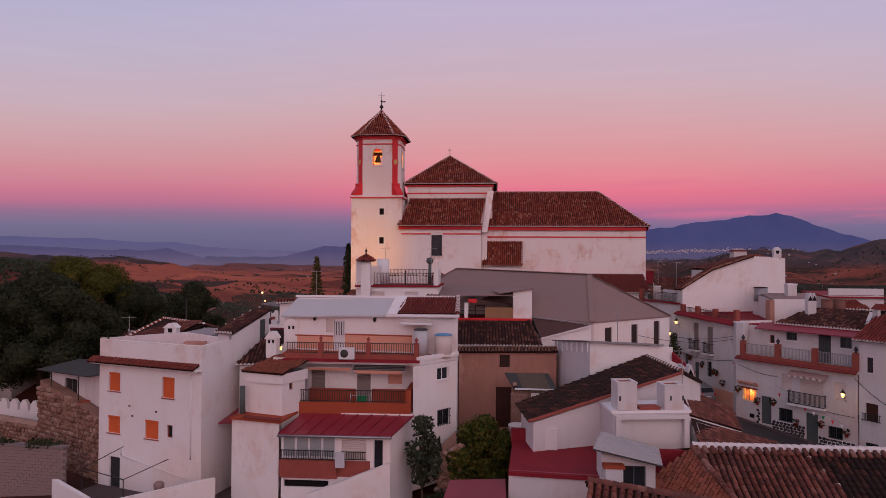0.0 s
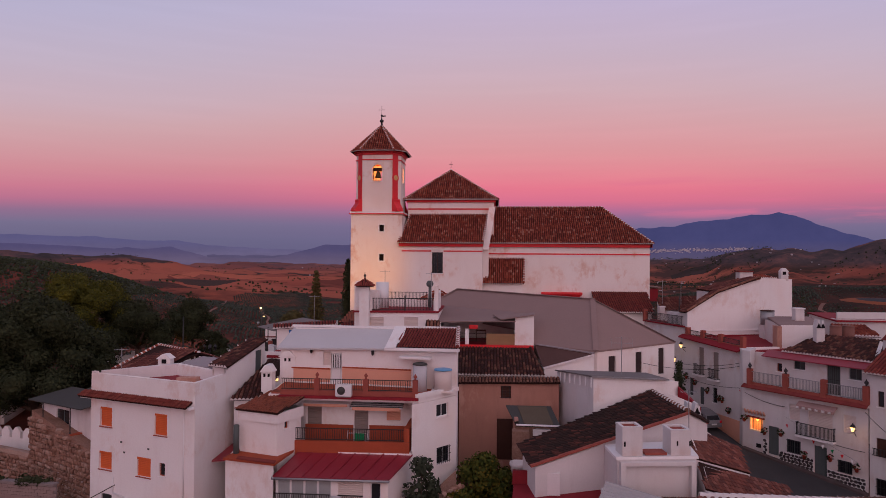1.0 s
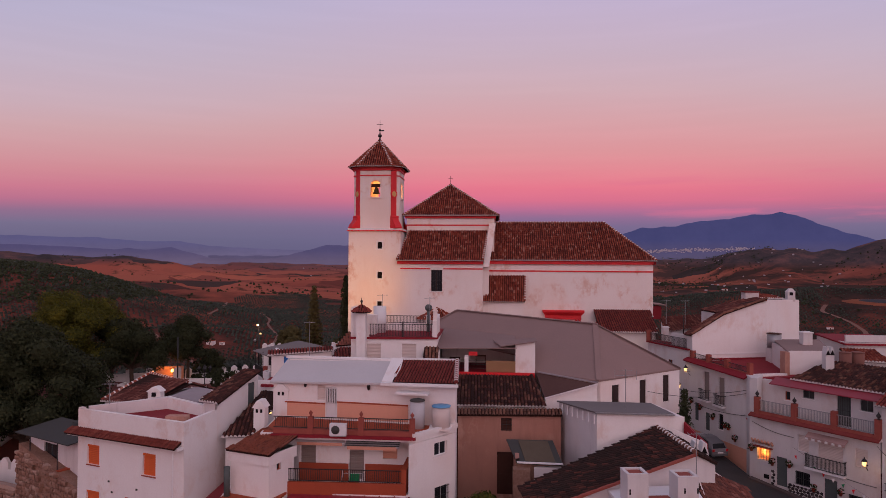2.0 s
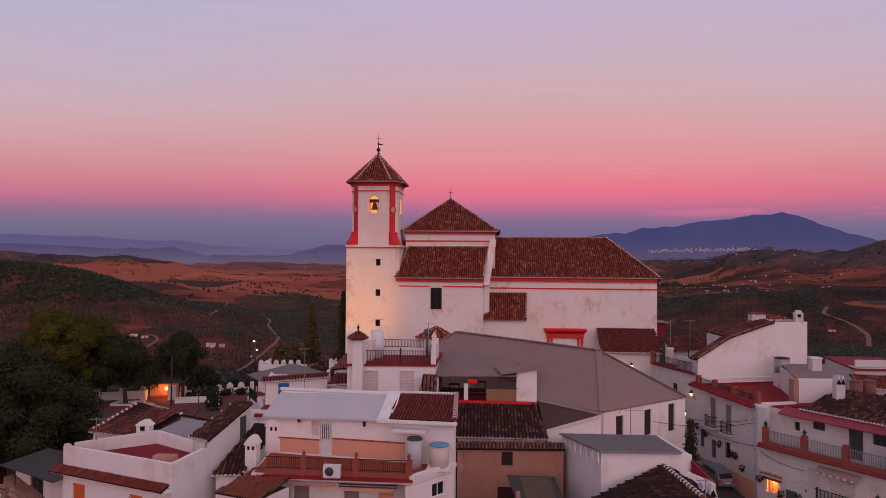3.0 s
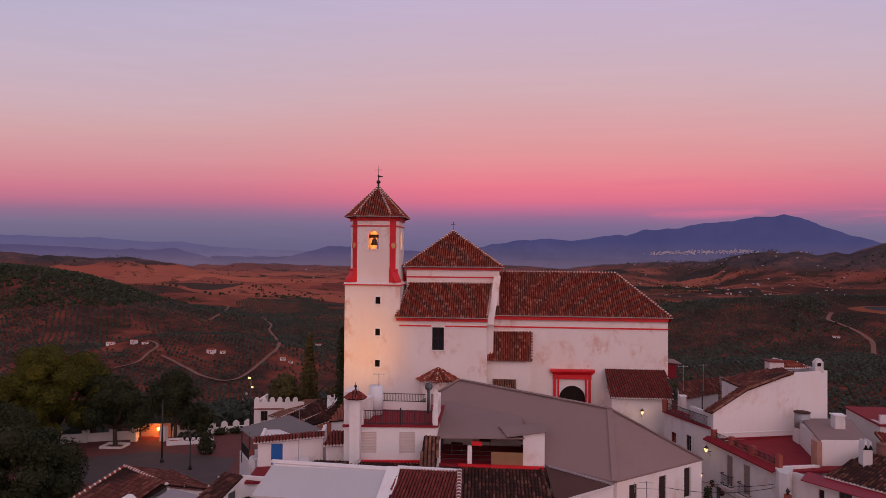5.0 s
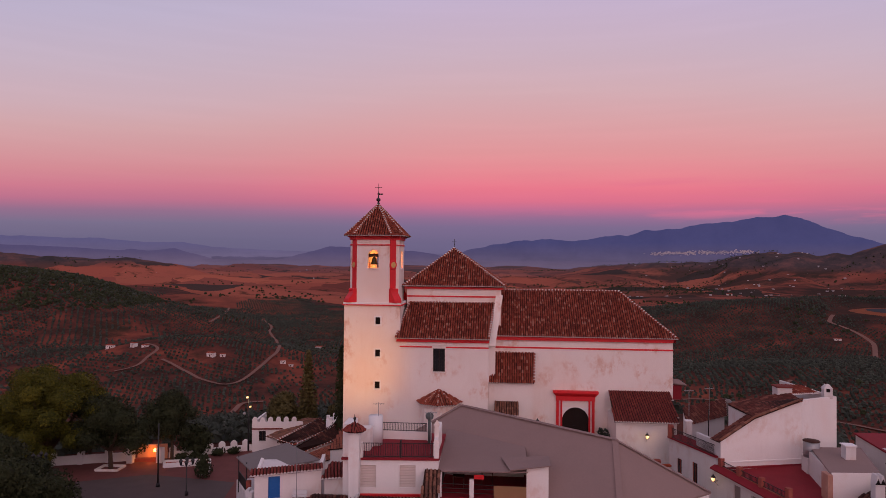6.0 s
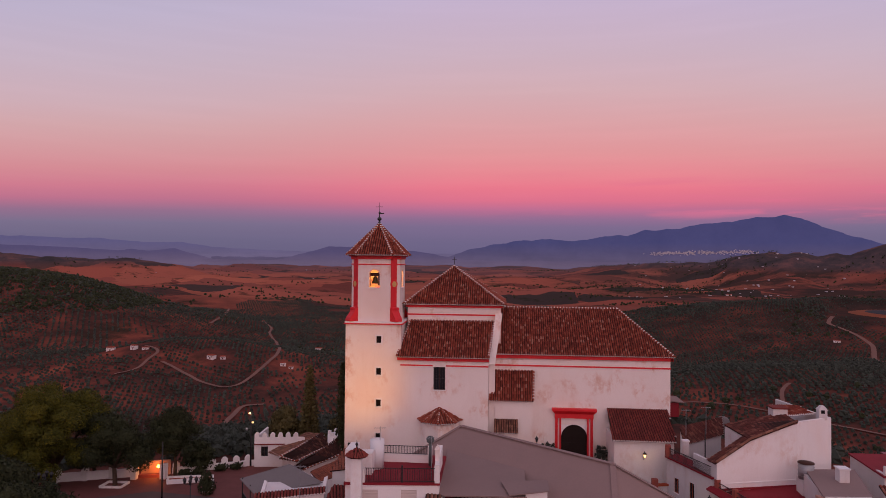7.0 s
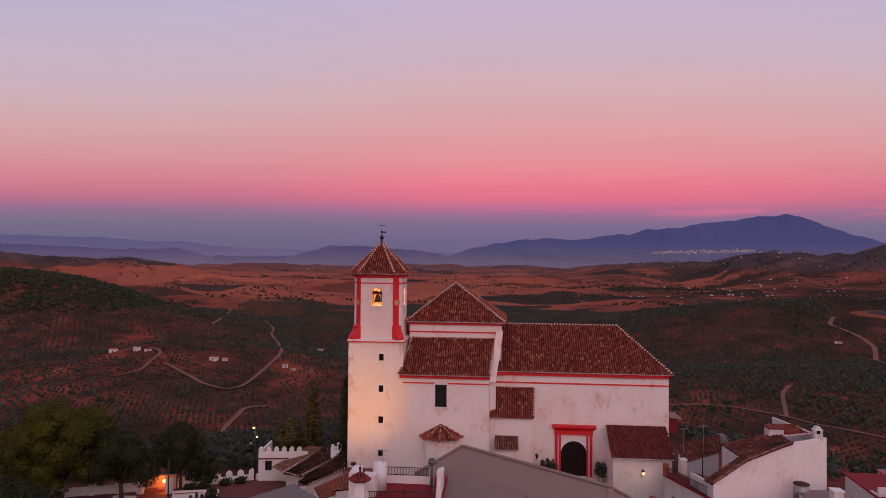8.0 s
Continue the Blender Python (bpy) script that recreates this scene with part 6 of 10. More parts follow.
part("front_parapet", along_box(Mesh(), LA, LB, 0.0, 0.1, 0.4, 0.95, -0.3, -0.02), WHITE_OLD, lh)
part("rear_wall", Mesh().hexa([(-12.5, 48.5, 0.12), (-11.3, 47.7, 0.12), (-11.2, 47.9, 0.12), (-12.3, 48.8, 0.12)], [(-12.5, 48.5, 1.25), (-11.3, 47.7, 1.3), (-11.2, 47.9, 1.3), (-12.3, 48.8, 1.25)]), WHITE, lh)
ex = along(LA, LB, -0.3, 0, 0); ey = along(LA, LB, 9.6, 0, 0)
cor = Mesh()
along_box(cor, LA, LB, -0.5, -0.9, 9.75, -0.72, 0.0, 0.5)
part("cornice", cor, TRIM_WHITE, lh)
pitched(lh, [tuple(along(LA, LB, -0.6, -0.7, 0.62)), tuple(along(LA, LB, 9.6, -0.7, 0.62)), tuple(along(LA, LB, 9.6, -0.42, 0.02)), tuple(along(LA, LB, -0.6, -0.42, 0.02))], TILE_DULL, 0.2, 0.3, seed=150, eave_mortar=False)
part("brick_box", Mesh().box(-13.4, 44.75, 0.3, -12.0, 45.4, 1.02), BROWN_RENDER, lh)
chm = thing("chimney_stack", (-17.4, 50.9, 0.9), "small white chimney with an arched vent", "chimney")
part("shaft", Mesh().box(-17.9, 50.7, 0.8, -16.9, 51.3, 1.35), WHITE, chm)
part("cap", Mesh().hexa([(-18.0, 50.6, 1.35), (-16.8, 50.6, 1.35), (-16.8, 51.4, 1.35), (-18.0, 51.4, 1.35)], [(-17.55, 50.6, 1.7), (-17.25, 50.6, 1.7), (-17.25, 51.4, 1.7), (-17.55, 51.4, 1.7)]), WHITE, chm)
part("vent", Mesh().box(-17.55, 50.59, 1.0, -17.25, 50.7, 1.3), DARK, chm)
part("side_awning", Mesh().slab([(-11.2, 45.6, -4.85), (-9.2, 45.9, -4.75), (-8.9, 49.5, -4.15), (-10.6, 49.5, -4.15)], 0.08), RED_METAL, lh)
for u0, z0, u1, z1 in ((2.3, -7.5, 8.8, -8.4), (8.9, -1.1, 8.9, -7.0), (2.35, -7.5, 2.35, -6.4)):
    part("pipe", Mesh(True).tube(along(LA, LB, u0, z0, 0.05), along(LA, LB, u1, z1, 0.05), 0.045, n=6), TRIM_WHITE, lh)
for hole in ((0.95, -2.9, 2.12, -1.52), (6.2, -2.98, 7.35, -1.5), (0.9, -5.98, 2.15, -4.7), (4.6, -6.02, 5.9, -4.68)):
    part("shutter_box", along_box(Mesh(), LA, LB, hole[0] + 0.003, hole[3] - 0.16, hole[2] - 0.003, hole[3] - 0.003, -0.1, -0.02), ORANGE, lh)
    part("sill", along_box(Mesh(), LA, LB, hole[0] - 0.06, hole[1] - 0.07, hole[2] + 0.06, hole[1] - 0.004, -0.08, 0.06), TERRA, lh)
for u, z in ((3.0, -3.9), (3.3, -4.6), (5.6, -4.1)):
    part("vent", along_box(Mesh(), LA, LB, u, z, u + 0.16, z + 0.12, 0.0, 0.03), GREY_SLATE, lh)
# garden wall, steps and rails before the house
yard = house("yard_wall", (-16, 42, -11), "low white yard wall before the house", "wall")
wall(yard, (-22.2, 43.6), (-17.0, 40.4), -13, -8.5, (), WHITE, 0.3, z1q=-8.9)
wall(yard, (-17.0, 40.4), (-9.0, 40.2), -13, -8.9, (), WHITE, 0.3, z1q=-6.9)
part("yard_floor", Mesh().slab([(-22.0, 43.9, -9.9), (-17, 40.7, -9.9), (-9.0, 40.5, -9.9), (-9.2, 47, -9.9), (-20.8, 47, -9.9)], 0.3), PAVING_GREY, yard)
rl = Mesh()
ra, rb_, rc = Vector((-20.0, 43.6, -7.7)), Vector((-16.2, 42.2, -7.9)), Vector((-13.5, 43.0, -6.7))
for a, b in ((ra, rb_), (rb_, rc), (ra, Vector((-17.6, 44.6, -6.4)))):
    rl.beam(a, b, 0.05, 0.05)
for v in (ra, rb_):
    rl.beam(v, v - Vector((0, 0, 2.1)), 0.05, 0.05, (0, 1, 0))
single("handrail", rl, IRON, "dark iron handrail along the yard steps", "handrail")
# roofs behind it
lg = house("gabled_outbuilding", (-12, 53, -6), "white outbuilding with an old tiled lean-to roof and a dark door")
GQ = LC
opening_set(lg, LK, GQ, -12, 1.16, [((4.0, 0.15, 5.0, 2.03), "door", GREEN_METAL, 0)], WHITE, z1q=2.5)
pitched(lg, [(-12.6, 48.1, 1.38), (-10.8, 47.2, 1.42), (-9.85, 52.8, 2.78), (-11.5, 53.5, 2.78)], TILE_DARK, 0.27, 0.42, seed=151)
wall(lg, GQ, (-11.4, 53.4), -6, 2.45, (), WHITE)
wall(lg, (-11.4, 53.3), (-12.4, 48.3), -6, 2.2, (), WHITE, z1q=1.0)
bh = house("brown_roof_house", (-21, 57, -8), "low white house with a brown-red tiled roof")
pitched(bh, [(-24.3, 55.0, -0.4), (-18.2, 51.4, 0.3), (-16.4, 54.6, 1.25), (-21.7, 58.0, 1.4)], TILE_BROWN, 0.27, 0.42, seed=152)
pitched(bh, [(-14.4, 58.2, -0.2), (-19.8, 62.0, -0.2), (-21.6, 58.1, 1.4), (-16.3, 54.7, 1.25)], TILE_BROWN, 0.27, 0.42, seed=153)
ridge(bh, (-21.7, 58.0, 1.46), (-16.4, 54.6, 1.32), TILE_CHURCH, 0.13)
ridge(bh, (-24.3, 55.0, -0.32), (-21.7, 58.0, 1.46), TILE_CHURCH, 0.13)
wall(bh, (-24.1, 55.2), (-18.4, 51.8), -8, -0.55, (), WHITE, z1q=0.1)
wall(bh, (-19.9, 61.7), (-24.1, 55.2), -8, -0.5, (), WHITE, z1q=-0.6)
wall(bh, (-16.5, 54.8), (-14.6, 58.0), -8, 1.0, (), WHITE, z1q=-0.4)
part("flat_roof", Mesh().slab([(-16.3, 51.1, 1.0), (-13.3, 49.3, 1.0), (-12.6, 53.2, 1.0), (-16.1, 54.7, 1.0)], 3), SCREED, bh)
ot = house("old_tiled_lean_to", (-9.3, 50, -6), "lean-to with a blackened tiled roof between two houses")
pitched(ot, [(-10.6, 47.2, -0.9), (-8.6, 47.6, -0.9), (-8.0, 53.0, 1.1), (-9.9, 53.4, 1.1)], TILE_DARK, 0.27, 0.42, seed=154)
wall(ot, (-10.4, 47.5), (-8.6, 47.9), -8, -1.0, (), WHITE)
fl = single("flue_pipe", Mesh(True).tube((-8.55, 43.4, -3.6), (-8.55, 43.4, -1.75), 0.19, n=12), GREEN_METAL, "grey metal flue pipe on a wall", "flue")


# ---- white box house with the grey flat roof
fb = house("flat_roof_house", (18, 54, -7), "white box-shaped house with a dark grey flat roof")
FA, FB_, FC_, FD = (15.55, 49.5), (22.0, 51.2), (21.6, 59.0), (13.6, 56.6)
wall(fb, FA, FB_, -8, 0.85, (), WHITE, z1q=0.35)
wall(fb, FB_, FC_, -8, 0.3, (), WHITE, z1q=-0.4)
wall(fb, FC_, FD, -8, -0.4, (), WHITE, z1q=0.02)
wall(fb, FD, FA, -8, 0.02, (), WHITE_OLD, z1q=0.85)
part("roof", Mesh().slab([(15.4, 49.3, 0.98), (21.2, 50.8, 0.6), (21.2, 58.2, -0.2), (13.4, 56.6, 0.16)], 0.1), GREY_SHEET, fb)
part("coping", Mesh().beam((15.4, 49.25, 0.9), (21.2, 50.75, 0.55), 0.12, 0.1), STEEL, fb)
m = Mesh()
for i in range(7):
    f = i / 7
    a = Vector((15.5 - 1.9 * f, 49.5 + 7.0 * f, 0.0))
    part("roof_bracket", Mesh().beam(a + Vector((-0.12, -0.03, 0.82 - 0.8 * f)), a + Vector((-0.12, -0.03, 0.1 - 0.8 * f)), 0.08, 0.08, (0, 1, 0)), TRIM_WHITE, fb)
part("parapet", Mesh().hexa([(21.9, 51.0, -2), (23.2, 50.0, -2), (23.35, 50.25, -2), (22.05, 51.25, -2)], [(21.9, 51.0, 0.0), (23.2, 50.0, -1.3), (23.35, 50.25, -1.3), (22.05, 51.25, 0.0)]), RED_DARK, fb)
wall(fb, (20.8, 49.8), (23.2, 50.0), -8, -0.2, (), WHITE, z1q=-1.2)
sat = thing("tv_aerial", (18.2, 53.0, 0.6), "thin metal television aerial on the roof", "aerial")
part("mast", Mesh().tube((18.2, 53.0, 0.5), (18.2, 53.0, 3.4), 0.03), STEEL, sat)
for z, w_ in ((3.3, 0.5), (2.9, 0.8)):
    part("element", Mesh().beam((18.2 - w_, 53.0, z), (18.2 + w_, 53.0, z), 0.025, 0.025), STEEL, sat)
for s in (-0.8, 0.8):
    part("element", Mesh().beam((18.2 + s, 53, 2.6), (18.2 + s, 53, 3.3), 0.025, 0.025, (0, 1, 0)), STEEL, sat)


def twin_chimney(x, y, z, turn=0.0, w_=0.75):
    """A white chimney with two little arched mouths under gables."""
    c = thing("chimney_stack", (x, y, z), "white chimney with twin triangular vents", "chimney", "twin-vent chimneys")
    part("shaft", Mesh().box(x - w_, y - 0.35, z, x + w_, y + 0.35, z + 1.5), WHITE_DIMMED, c)
    for s in (-1, 1):
        cx = x + s * w_ / 2
        part("cap", Mesh().hexa([(cx - w_ / 2 + 0.02, y - 0.4, z + 1.5), (cx + w_ / 2 - 0.02, y - 0.4, z + 1.5), (cx + w_ / 2 - 0.02, y + 0.4, z + 1.5), (cx - w_ / 2 + 0.02, y + 0.4, z + 1.5)],
                                 [(cx - 0.06, y - 0.4, z + 2.15), (cx + 0.06, y - 0.4, z + 2.15), (cx + 0.06, y + 0.4, z + 2.15), (cx - 0.06, y + 0.4, z + 2.15)]), WHITE_DIMMED, c)
        part("vent", Mesh().poly([(cx - 0.2, y - 0.41, z + 1.45), (cx + 0.2, y - 0.41, z + 1.45), (cx, y - 0.41, z + 1.9), (cx - 0.2, y - 0.36, z + 1.45), (cx + 0.2, y - 0.36, z + 1.45), (cx, y - 0.36, z + 1.9)], [(0, 1, 2), (0, 3, 4, 1), (1, 4, 5, 2), (2, 5, 3, 0)]), DARK, c)
    return c


twin_chimney(21.9, 47.6, -2.55, w_=0.55)

# ---- house with the long blackened roof
dr = house("black_roof_house", (16, 45, -8), "white house with a long blackened tile roof and two boxy chimneys")
E0, E1, E2, E3 = (10.6, 40.9, -3.0), (10.0, 44.6, -2.81), (19.9, 50.6, -0.25), (21.0, 45.0, -0.5)
pitched(dr, [E1, E0, E3, E2], TILE_BLACK, 0.27, 0.42, seed=160, eave_mortar=False)
pitched(dr, [(21.6, 50.8, -1.1), (22.6, 46.0, -1.36), E3, E2], TILE_BLACK, 0.27, 0.42, seed=161, eave_mortar=False)
ridge(dr, (20.95, 44.9, -0.42), E2, TILE_OLD, 0.17, 0.4)
part("verge", Mesh().beam((E0[0], E0[1] - 0.1, E0[2] - 0.02), (E3[0], E3[1] - 0.1, E3[2] - 0.02), 0.2, 0.14), TERRA, dr)
wall(dr, (10.9, 41.0), (21.0, 45.1), -9, -3.15, (), WHITE_DIMMED, z1q=-0.66)
wall(dr, (10.3, 44.6), (10.9, 41.0), -9, -3.05, (), WHITE_DIMMED)
wall(dr, (21.0, 45.1), (22.5, 46.1), -9, -0.66, (), WHITE_DIMMED, z1q=-1.5)
CW, CX = (15.6, 40.3), (20.3, 41.0)
wall(dr, CW, CX, -9, -2.3, (), WHITE_DIMMED)
wall(dr, CX, (20.6, 44.2), -9, -2.3, (), WHITE_DIMMED)
wall(dr, (15.2, 43.0), CW, -9, -2.3, (), WHITE_DIMMED)
part("terrace", Mesh().slab([(15.5, 40.2, -2.15), (20.4, 40.9, -2.15), (20.6, 44.2, -2.15), (15.2, 43.0, -2.15)], 0.16), TRIM_WHITE, dr)
part("recess_frame", along_box(along_box(Mesh(), CW, CX, 0.1, -5.2, 0.42, -2.4, 0.0, 0.35), CW, CX, 0.42, -2.62, 4.6, -2.4, 0.0, 0.35), WHITE_DIMMED, dr)
part("recess_frame", along_box(Mesh(), CW, CX, 4.3, -5.2, 4.6, -2.62, 0.0, 0.35), WHITE_DIMMED, dr)
for i, (u0, u1, zb, zt) in enumerate(((0.3, 1.5, -2.13, -0.55), (3.2, 4.4, -2.13, -0.74))):
    c_ = thing("box_chimney", tuple(along(CW, CX, (u0 + u1) / 2, zb, -0.6)), "boxy white chimney with a sunk terracotta top and slit vents", "chimney", "boxy chimneys")
    part("shaft", along_box(Mesh(), CW, CX, u0, zb, u1, zt, -1.2, 0.02), WHITE_DIMMED, c_)
    for a0, a1, o0, o1 in ((u0 - 0.02, u1 + 0.02, -0.14, 0.04), (u0 - 0.02, u1 + 0.02, -1.22, -1.04), (u0 - 0.02, u0 + 0.16, -1.04, -0.14), (u1 - 0.16, u1 + 0.02, -1.04, -0.14)):
        part("rim", along_box(Mesh(), CW, CX, a0, zt, a1, zt + 0.12, o0, o1), WHITE_DIMMED, c_)
    part("top_tile", along_box(Mesh(), CW, CX, u0 + 0.16, zt, u1 - 0.16, zt + 0.03, -1.04, -0.14), TERRA, c_)
    for k in (0.35, 1.1) if i else (0.1,):
        part("vent", along_box(Mesh(), CW, CX, u0 + k, zb + 0.55, u0 + k + 0.09, zb + 0.85, 0.021, 0.03), DARK, c_)
part("tile_ledge", along_box(Mesh(), CW, CX, 1.7, -2.12, 3.0, -1.98, -0.9, -0.05), TERRA, dr)

# ---- lower red roof terrace, white corrugated lean-to
rt = house("red_terrace_house", (12, 41, -9), "low white house with a flat oxide-red roof")
part("roof", Mesh().slab([(9.3, 37.1, -5.0), (14.3, 36.6, -5.0), (15.5, 40.2, -5.0), (15.3, 42.8, -4.9), (9.7, 43.6, -4.9)], 0.2), RED_DARK, rt)
wall(rt, (9.3, 37.2), (14.3, 36.7), -11, -5.2, (), WHITE_DIMMED)
wall(rt, (9.7, 43.6), (9.3, 37.2), -11, -5.2, (), WHITE_DIMMED)
part("coping", Mesh().beam((9.3, 37.2, -4.98), (14.3, 36.7, -4.98), 0.16, 0.14), RED_METAL, rt)
part("rear_wall", Mesh().box(9.6, 43.2, -5, 10.6, 43.5, -4.1), RED_DARK, rt)
part("step", Mesh().box(11.6, 41.3, -4.9, 12.4, 41.7, -3.6), WHITE_OLD, rt)
low_ = single("red_roof_slab", Mesh().slab([(5.6, 33.5, -6.15), (9.15, 33.5, -6.15), (9.15, 39.0, -6.0), (5.9, 38.5, -6.0)], 0.12), RED_METAL, "low red corrugated sheet roof", "roof")
wr = house("corrugated_lean_to", (15.5, 36.5, -7), "white lean-to with a pale corrugated sheet roof and a glazed door")
WA, WB, WC, WD = Vector((13.65, 35.0, -3.0)), Vector((17.2, 34.9, -3.75)), Vector((17.75, 38.0, -3.7)), Vector((14.6, 38.0, -2.85))
# dark grey plate below the ribs paints the shade in the grooves
under = part("roof", Mesh().slab([tuple(v - Vector((0, 0, 0.03))) for v in (WA, WB, WC, WD)], 0.04), GREY_SLATE, wr, "grooves of the sheet roof, their shade painted dark grey")
for i in range(7):
    f0, f1 = (i + 0.12) / 7, (i + 0.88) / 7
    a, b, c, d = WA.lerp(WD, f0), WB.lerp(WC, f0), WB.lerp(WC, f1), WA.lerp(WD, f1)
    z = Vector((0, 0, 0.07))
    a1, b1, c1, d1 = a.lerp(d, 0.2) + z, b.lerp(c, 0.2) + z, b.lerp(c, 0.8) + z, a.lerp(d, 0.8) + z
    part("sheet_rib", Mesh().hexa([a, b, c, d], [a1, b1, c1, d1]), GREY_RIB, under, "pale pressed rib of the sheet")
WP, WQ = (14.2, 35.6), (17.0, 35.6)
opening_set(wr, WP, WQ, -9, -3.35, [((1.1, -6.6, 2.3, -4.0), "window", GREEN_METAL, 0)], WHITE_DIMMED, z1q=-3.85)
wall(wr, (14.3, 38.0), WP, -9, -3.2, (), WHITE_DIMMED, z1q=-3.3)
wall(wr, WQ, (17.4, 38), -9, -3.85, (), WHITE_DIMMED)
part("block", Mesh().box(14.3, 34.95, -9, 15.2, 35.6, -4.0), WHITE_DIMMED, wr)
part("block_cap", Mesh().box(14.2, 34.9, -4.0, 15.3, 35.6, -3.85), RUST, wr)
part("red_wall", Mesh().box(17.6, 38.4, -6, 20.0, 38.7, -3.9), RED_DARK, wr)

# ---- brown old roofs stepping down to the street
for i, (q, nm) in enumerate(((((20.9, 43.2, -2.9), (24.6, 44.4, -4.1), (24.9, 47.6, -3.6), (21.2, 47.2, -1.6)), "a"), (((20.7, 40.6, -3.9), (26.6, 41.6, -5.7), (26.9, 44.6, -5.0), (21.0, 43.0, -3.1)), "b"))):
    h_ = house("old_roof_house", (23, 43 + 2 * i, -9), "crumbling white house with a weathered brown tile roof")
    pts = [q[0], q[1], q[2], q[3]]
    pitched(h_, pts, TILE_NEAR, 0.25, 0.4, seed=170 + i, eave_mortar=False, flat=True)
    for a, b in zip(pts, pts[1:] + pts[:1]):
        wall(h_, a[:2], b[:2], -10, a[2] - 0.12, (), WHITE_OLD, z1q=b[2] - 0.12)
rw = single("weathered_wall", Mesh().hexa([(21.6, 47.4, -9), (25.6, 48.6, -9), (25.4, 49.2, -9), (21.4, 48.0, -9)], [(21.6, 47.4, -1.5), (25.6, 48.6, -4.2), (25.4, 49.2, -4.2), (21.4, 48.0, -1.5)]), WHITE_OLD, "weathered white wall with a sloping top", "wall")

# ---- near roofs
nr = house("near_tiled_house", (24, 34, -10), "house with a broad weathered clay-tile hipped roof")
NP, NQ = (19.6, 38.0, -3.6), (33.0, 37.6, -3.5)
NE0, NE1, NE2 = (21.6, 31.8, -6.6), (36.0, 31.4, -6.5), (15.8, 36.3, -5.6)
NM0, NM1 = (27.6, 31.65, -6.56), (25.4, 37.83, -3.56)
pitched(nr, [NE0, NM0, NM1, NP], TILE_NEAR, 0.33, 0.45, seed=180)
pitched(nr, [NM0, NE1, NQ, NM1], TILE_BLACK, 0.33, 0.45, seed=185)
pitched(nr, [NE2, NE0, NP], TILE_FLAT, 0.2, 0.4, seed=181, eave_mortar=False, flat=True)
pitched(nr, [(34.0, 44, -5.3), (16.6, 42.2, -5.2), NP, NQ], TILE_OLD, 0.33, 0.45, seed=182)
wall(nr, (21.6, 32.2), (35.6, 31.8), -12, -6.7, (), WHITE_DIMMED)
wall(nr, (16.4, 36.4), (21.6, 32.2), -12, -5.7, (), WHITE_DIMMED, z1q=-6.7)
wall(nr, (35.6, 31.8), (35.6, 44), -12, -6.6, (), WHITE_DIMMED)
nr2 = house("next_tiled_house", (17, 28, -10), "house with a clay-tile ridge and weathered roof")
MP2, MQ2 = (12.7, 30.1, -3.1), (19.4, 28.6, -3.6)
pitched(nr2, [(12.2, 26.0, -4.6), (19.0, 24.6, -5.1), MQ2, MP2], TILE_NEAR, 0.33, 0.45, seed=183, eave_mortar=False)
pitched(nr2, [(19.8, 32.0, -4.9), (13.1, 33.6, -4.4), MP2, MQ2], TILE_NEAR, 0.33, 0.45, seed=184, eave_mortar=False)
for p, q, a, b in (((12.4, 26.2), (18.8, 24.9), -4.7, -5.1), ((19.6, 31.8), (13.2, 33.4), -5.0, -4.5), ((13.2, 33.4), (12.4, 26.2), -4.5, -4.6), ((18.8, 24.9), (19.6, 31.8), -5.1, -5.0)):
    wall(nr2, p, q, -12, a, (), WHITE_DIMMED, z1q=b)


def piece_caps(parent, p, q, r, length, material, white=False):
    """Big cap tiles, each a piece of its own, overlapping along the ridge."""
    p, q = Vector(p), Vector(q)
    k = max(1, round((q - p).length / length))
    ln = (q - p).length / k
    arc = [(math.cos(a), math.sin(a)) for a in np.linspace(-0.15, math.pi + 0.15, 7)]
    me = bpy.data.meshes.new("cap_tile")
    vs = [(0, x * r * 1.08, y * r * 1.08) for x, y in arc] + [(ln * 1.12, x * r * 0.86, y * r * 0.86) for x, y in arc]
    vs += [(0, x * r * 0.9, y * r * 0.9) for x, y in arc]
    me.from_pydata(vs, [], [(j, j + 1, 8 + j, 7 + j) for j in range(6)] + [(j + 1, j, 14 + j, 15 + j) for j in range(6)] + [tuple(range(13, 6, -1))])
    me.materials.append(material)
    d = (q - p).normalized()
    s = Vector((0, 0, 1)).cross(d).normalized()
    u = d.cross(s)
    base = Matrix((d, s, u)).transposed().to_4x4()
    rnd = random.Random(5)
    for i in range(k):
        ob = new("cap_tile", me)
        ob.parent = parent
        ob.matrix_local = Matrix.Translation(p + d * (i * ln) - origin_of(parent)) @ base @ pose(0, 0, 0, rnd.uniform(-4, 4), rnd.uniform(-2, 2), rnd.uniform(-3, 3))


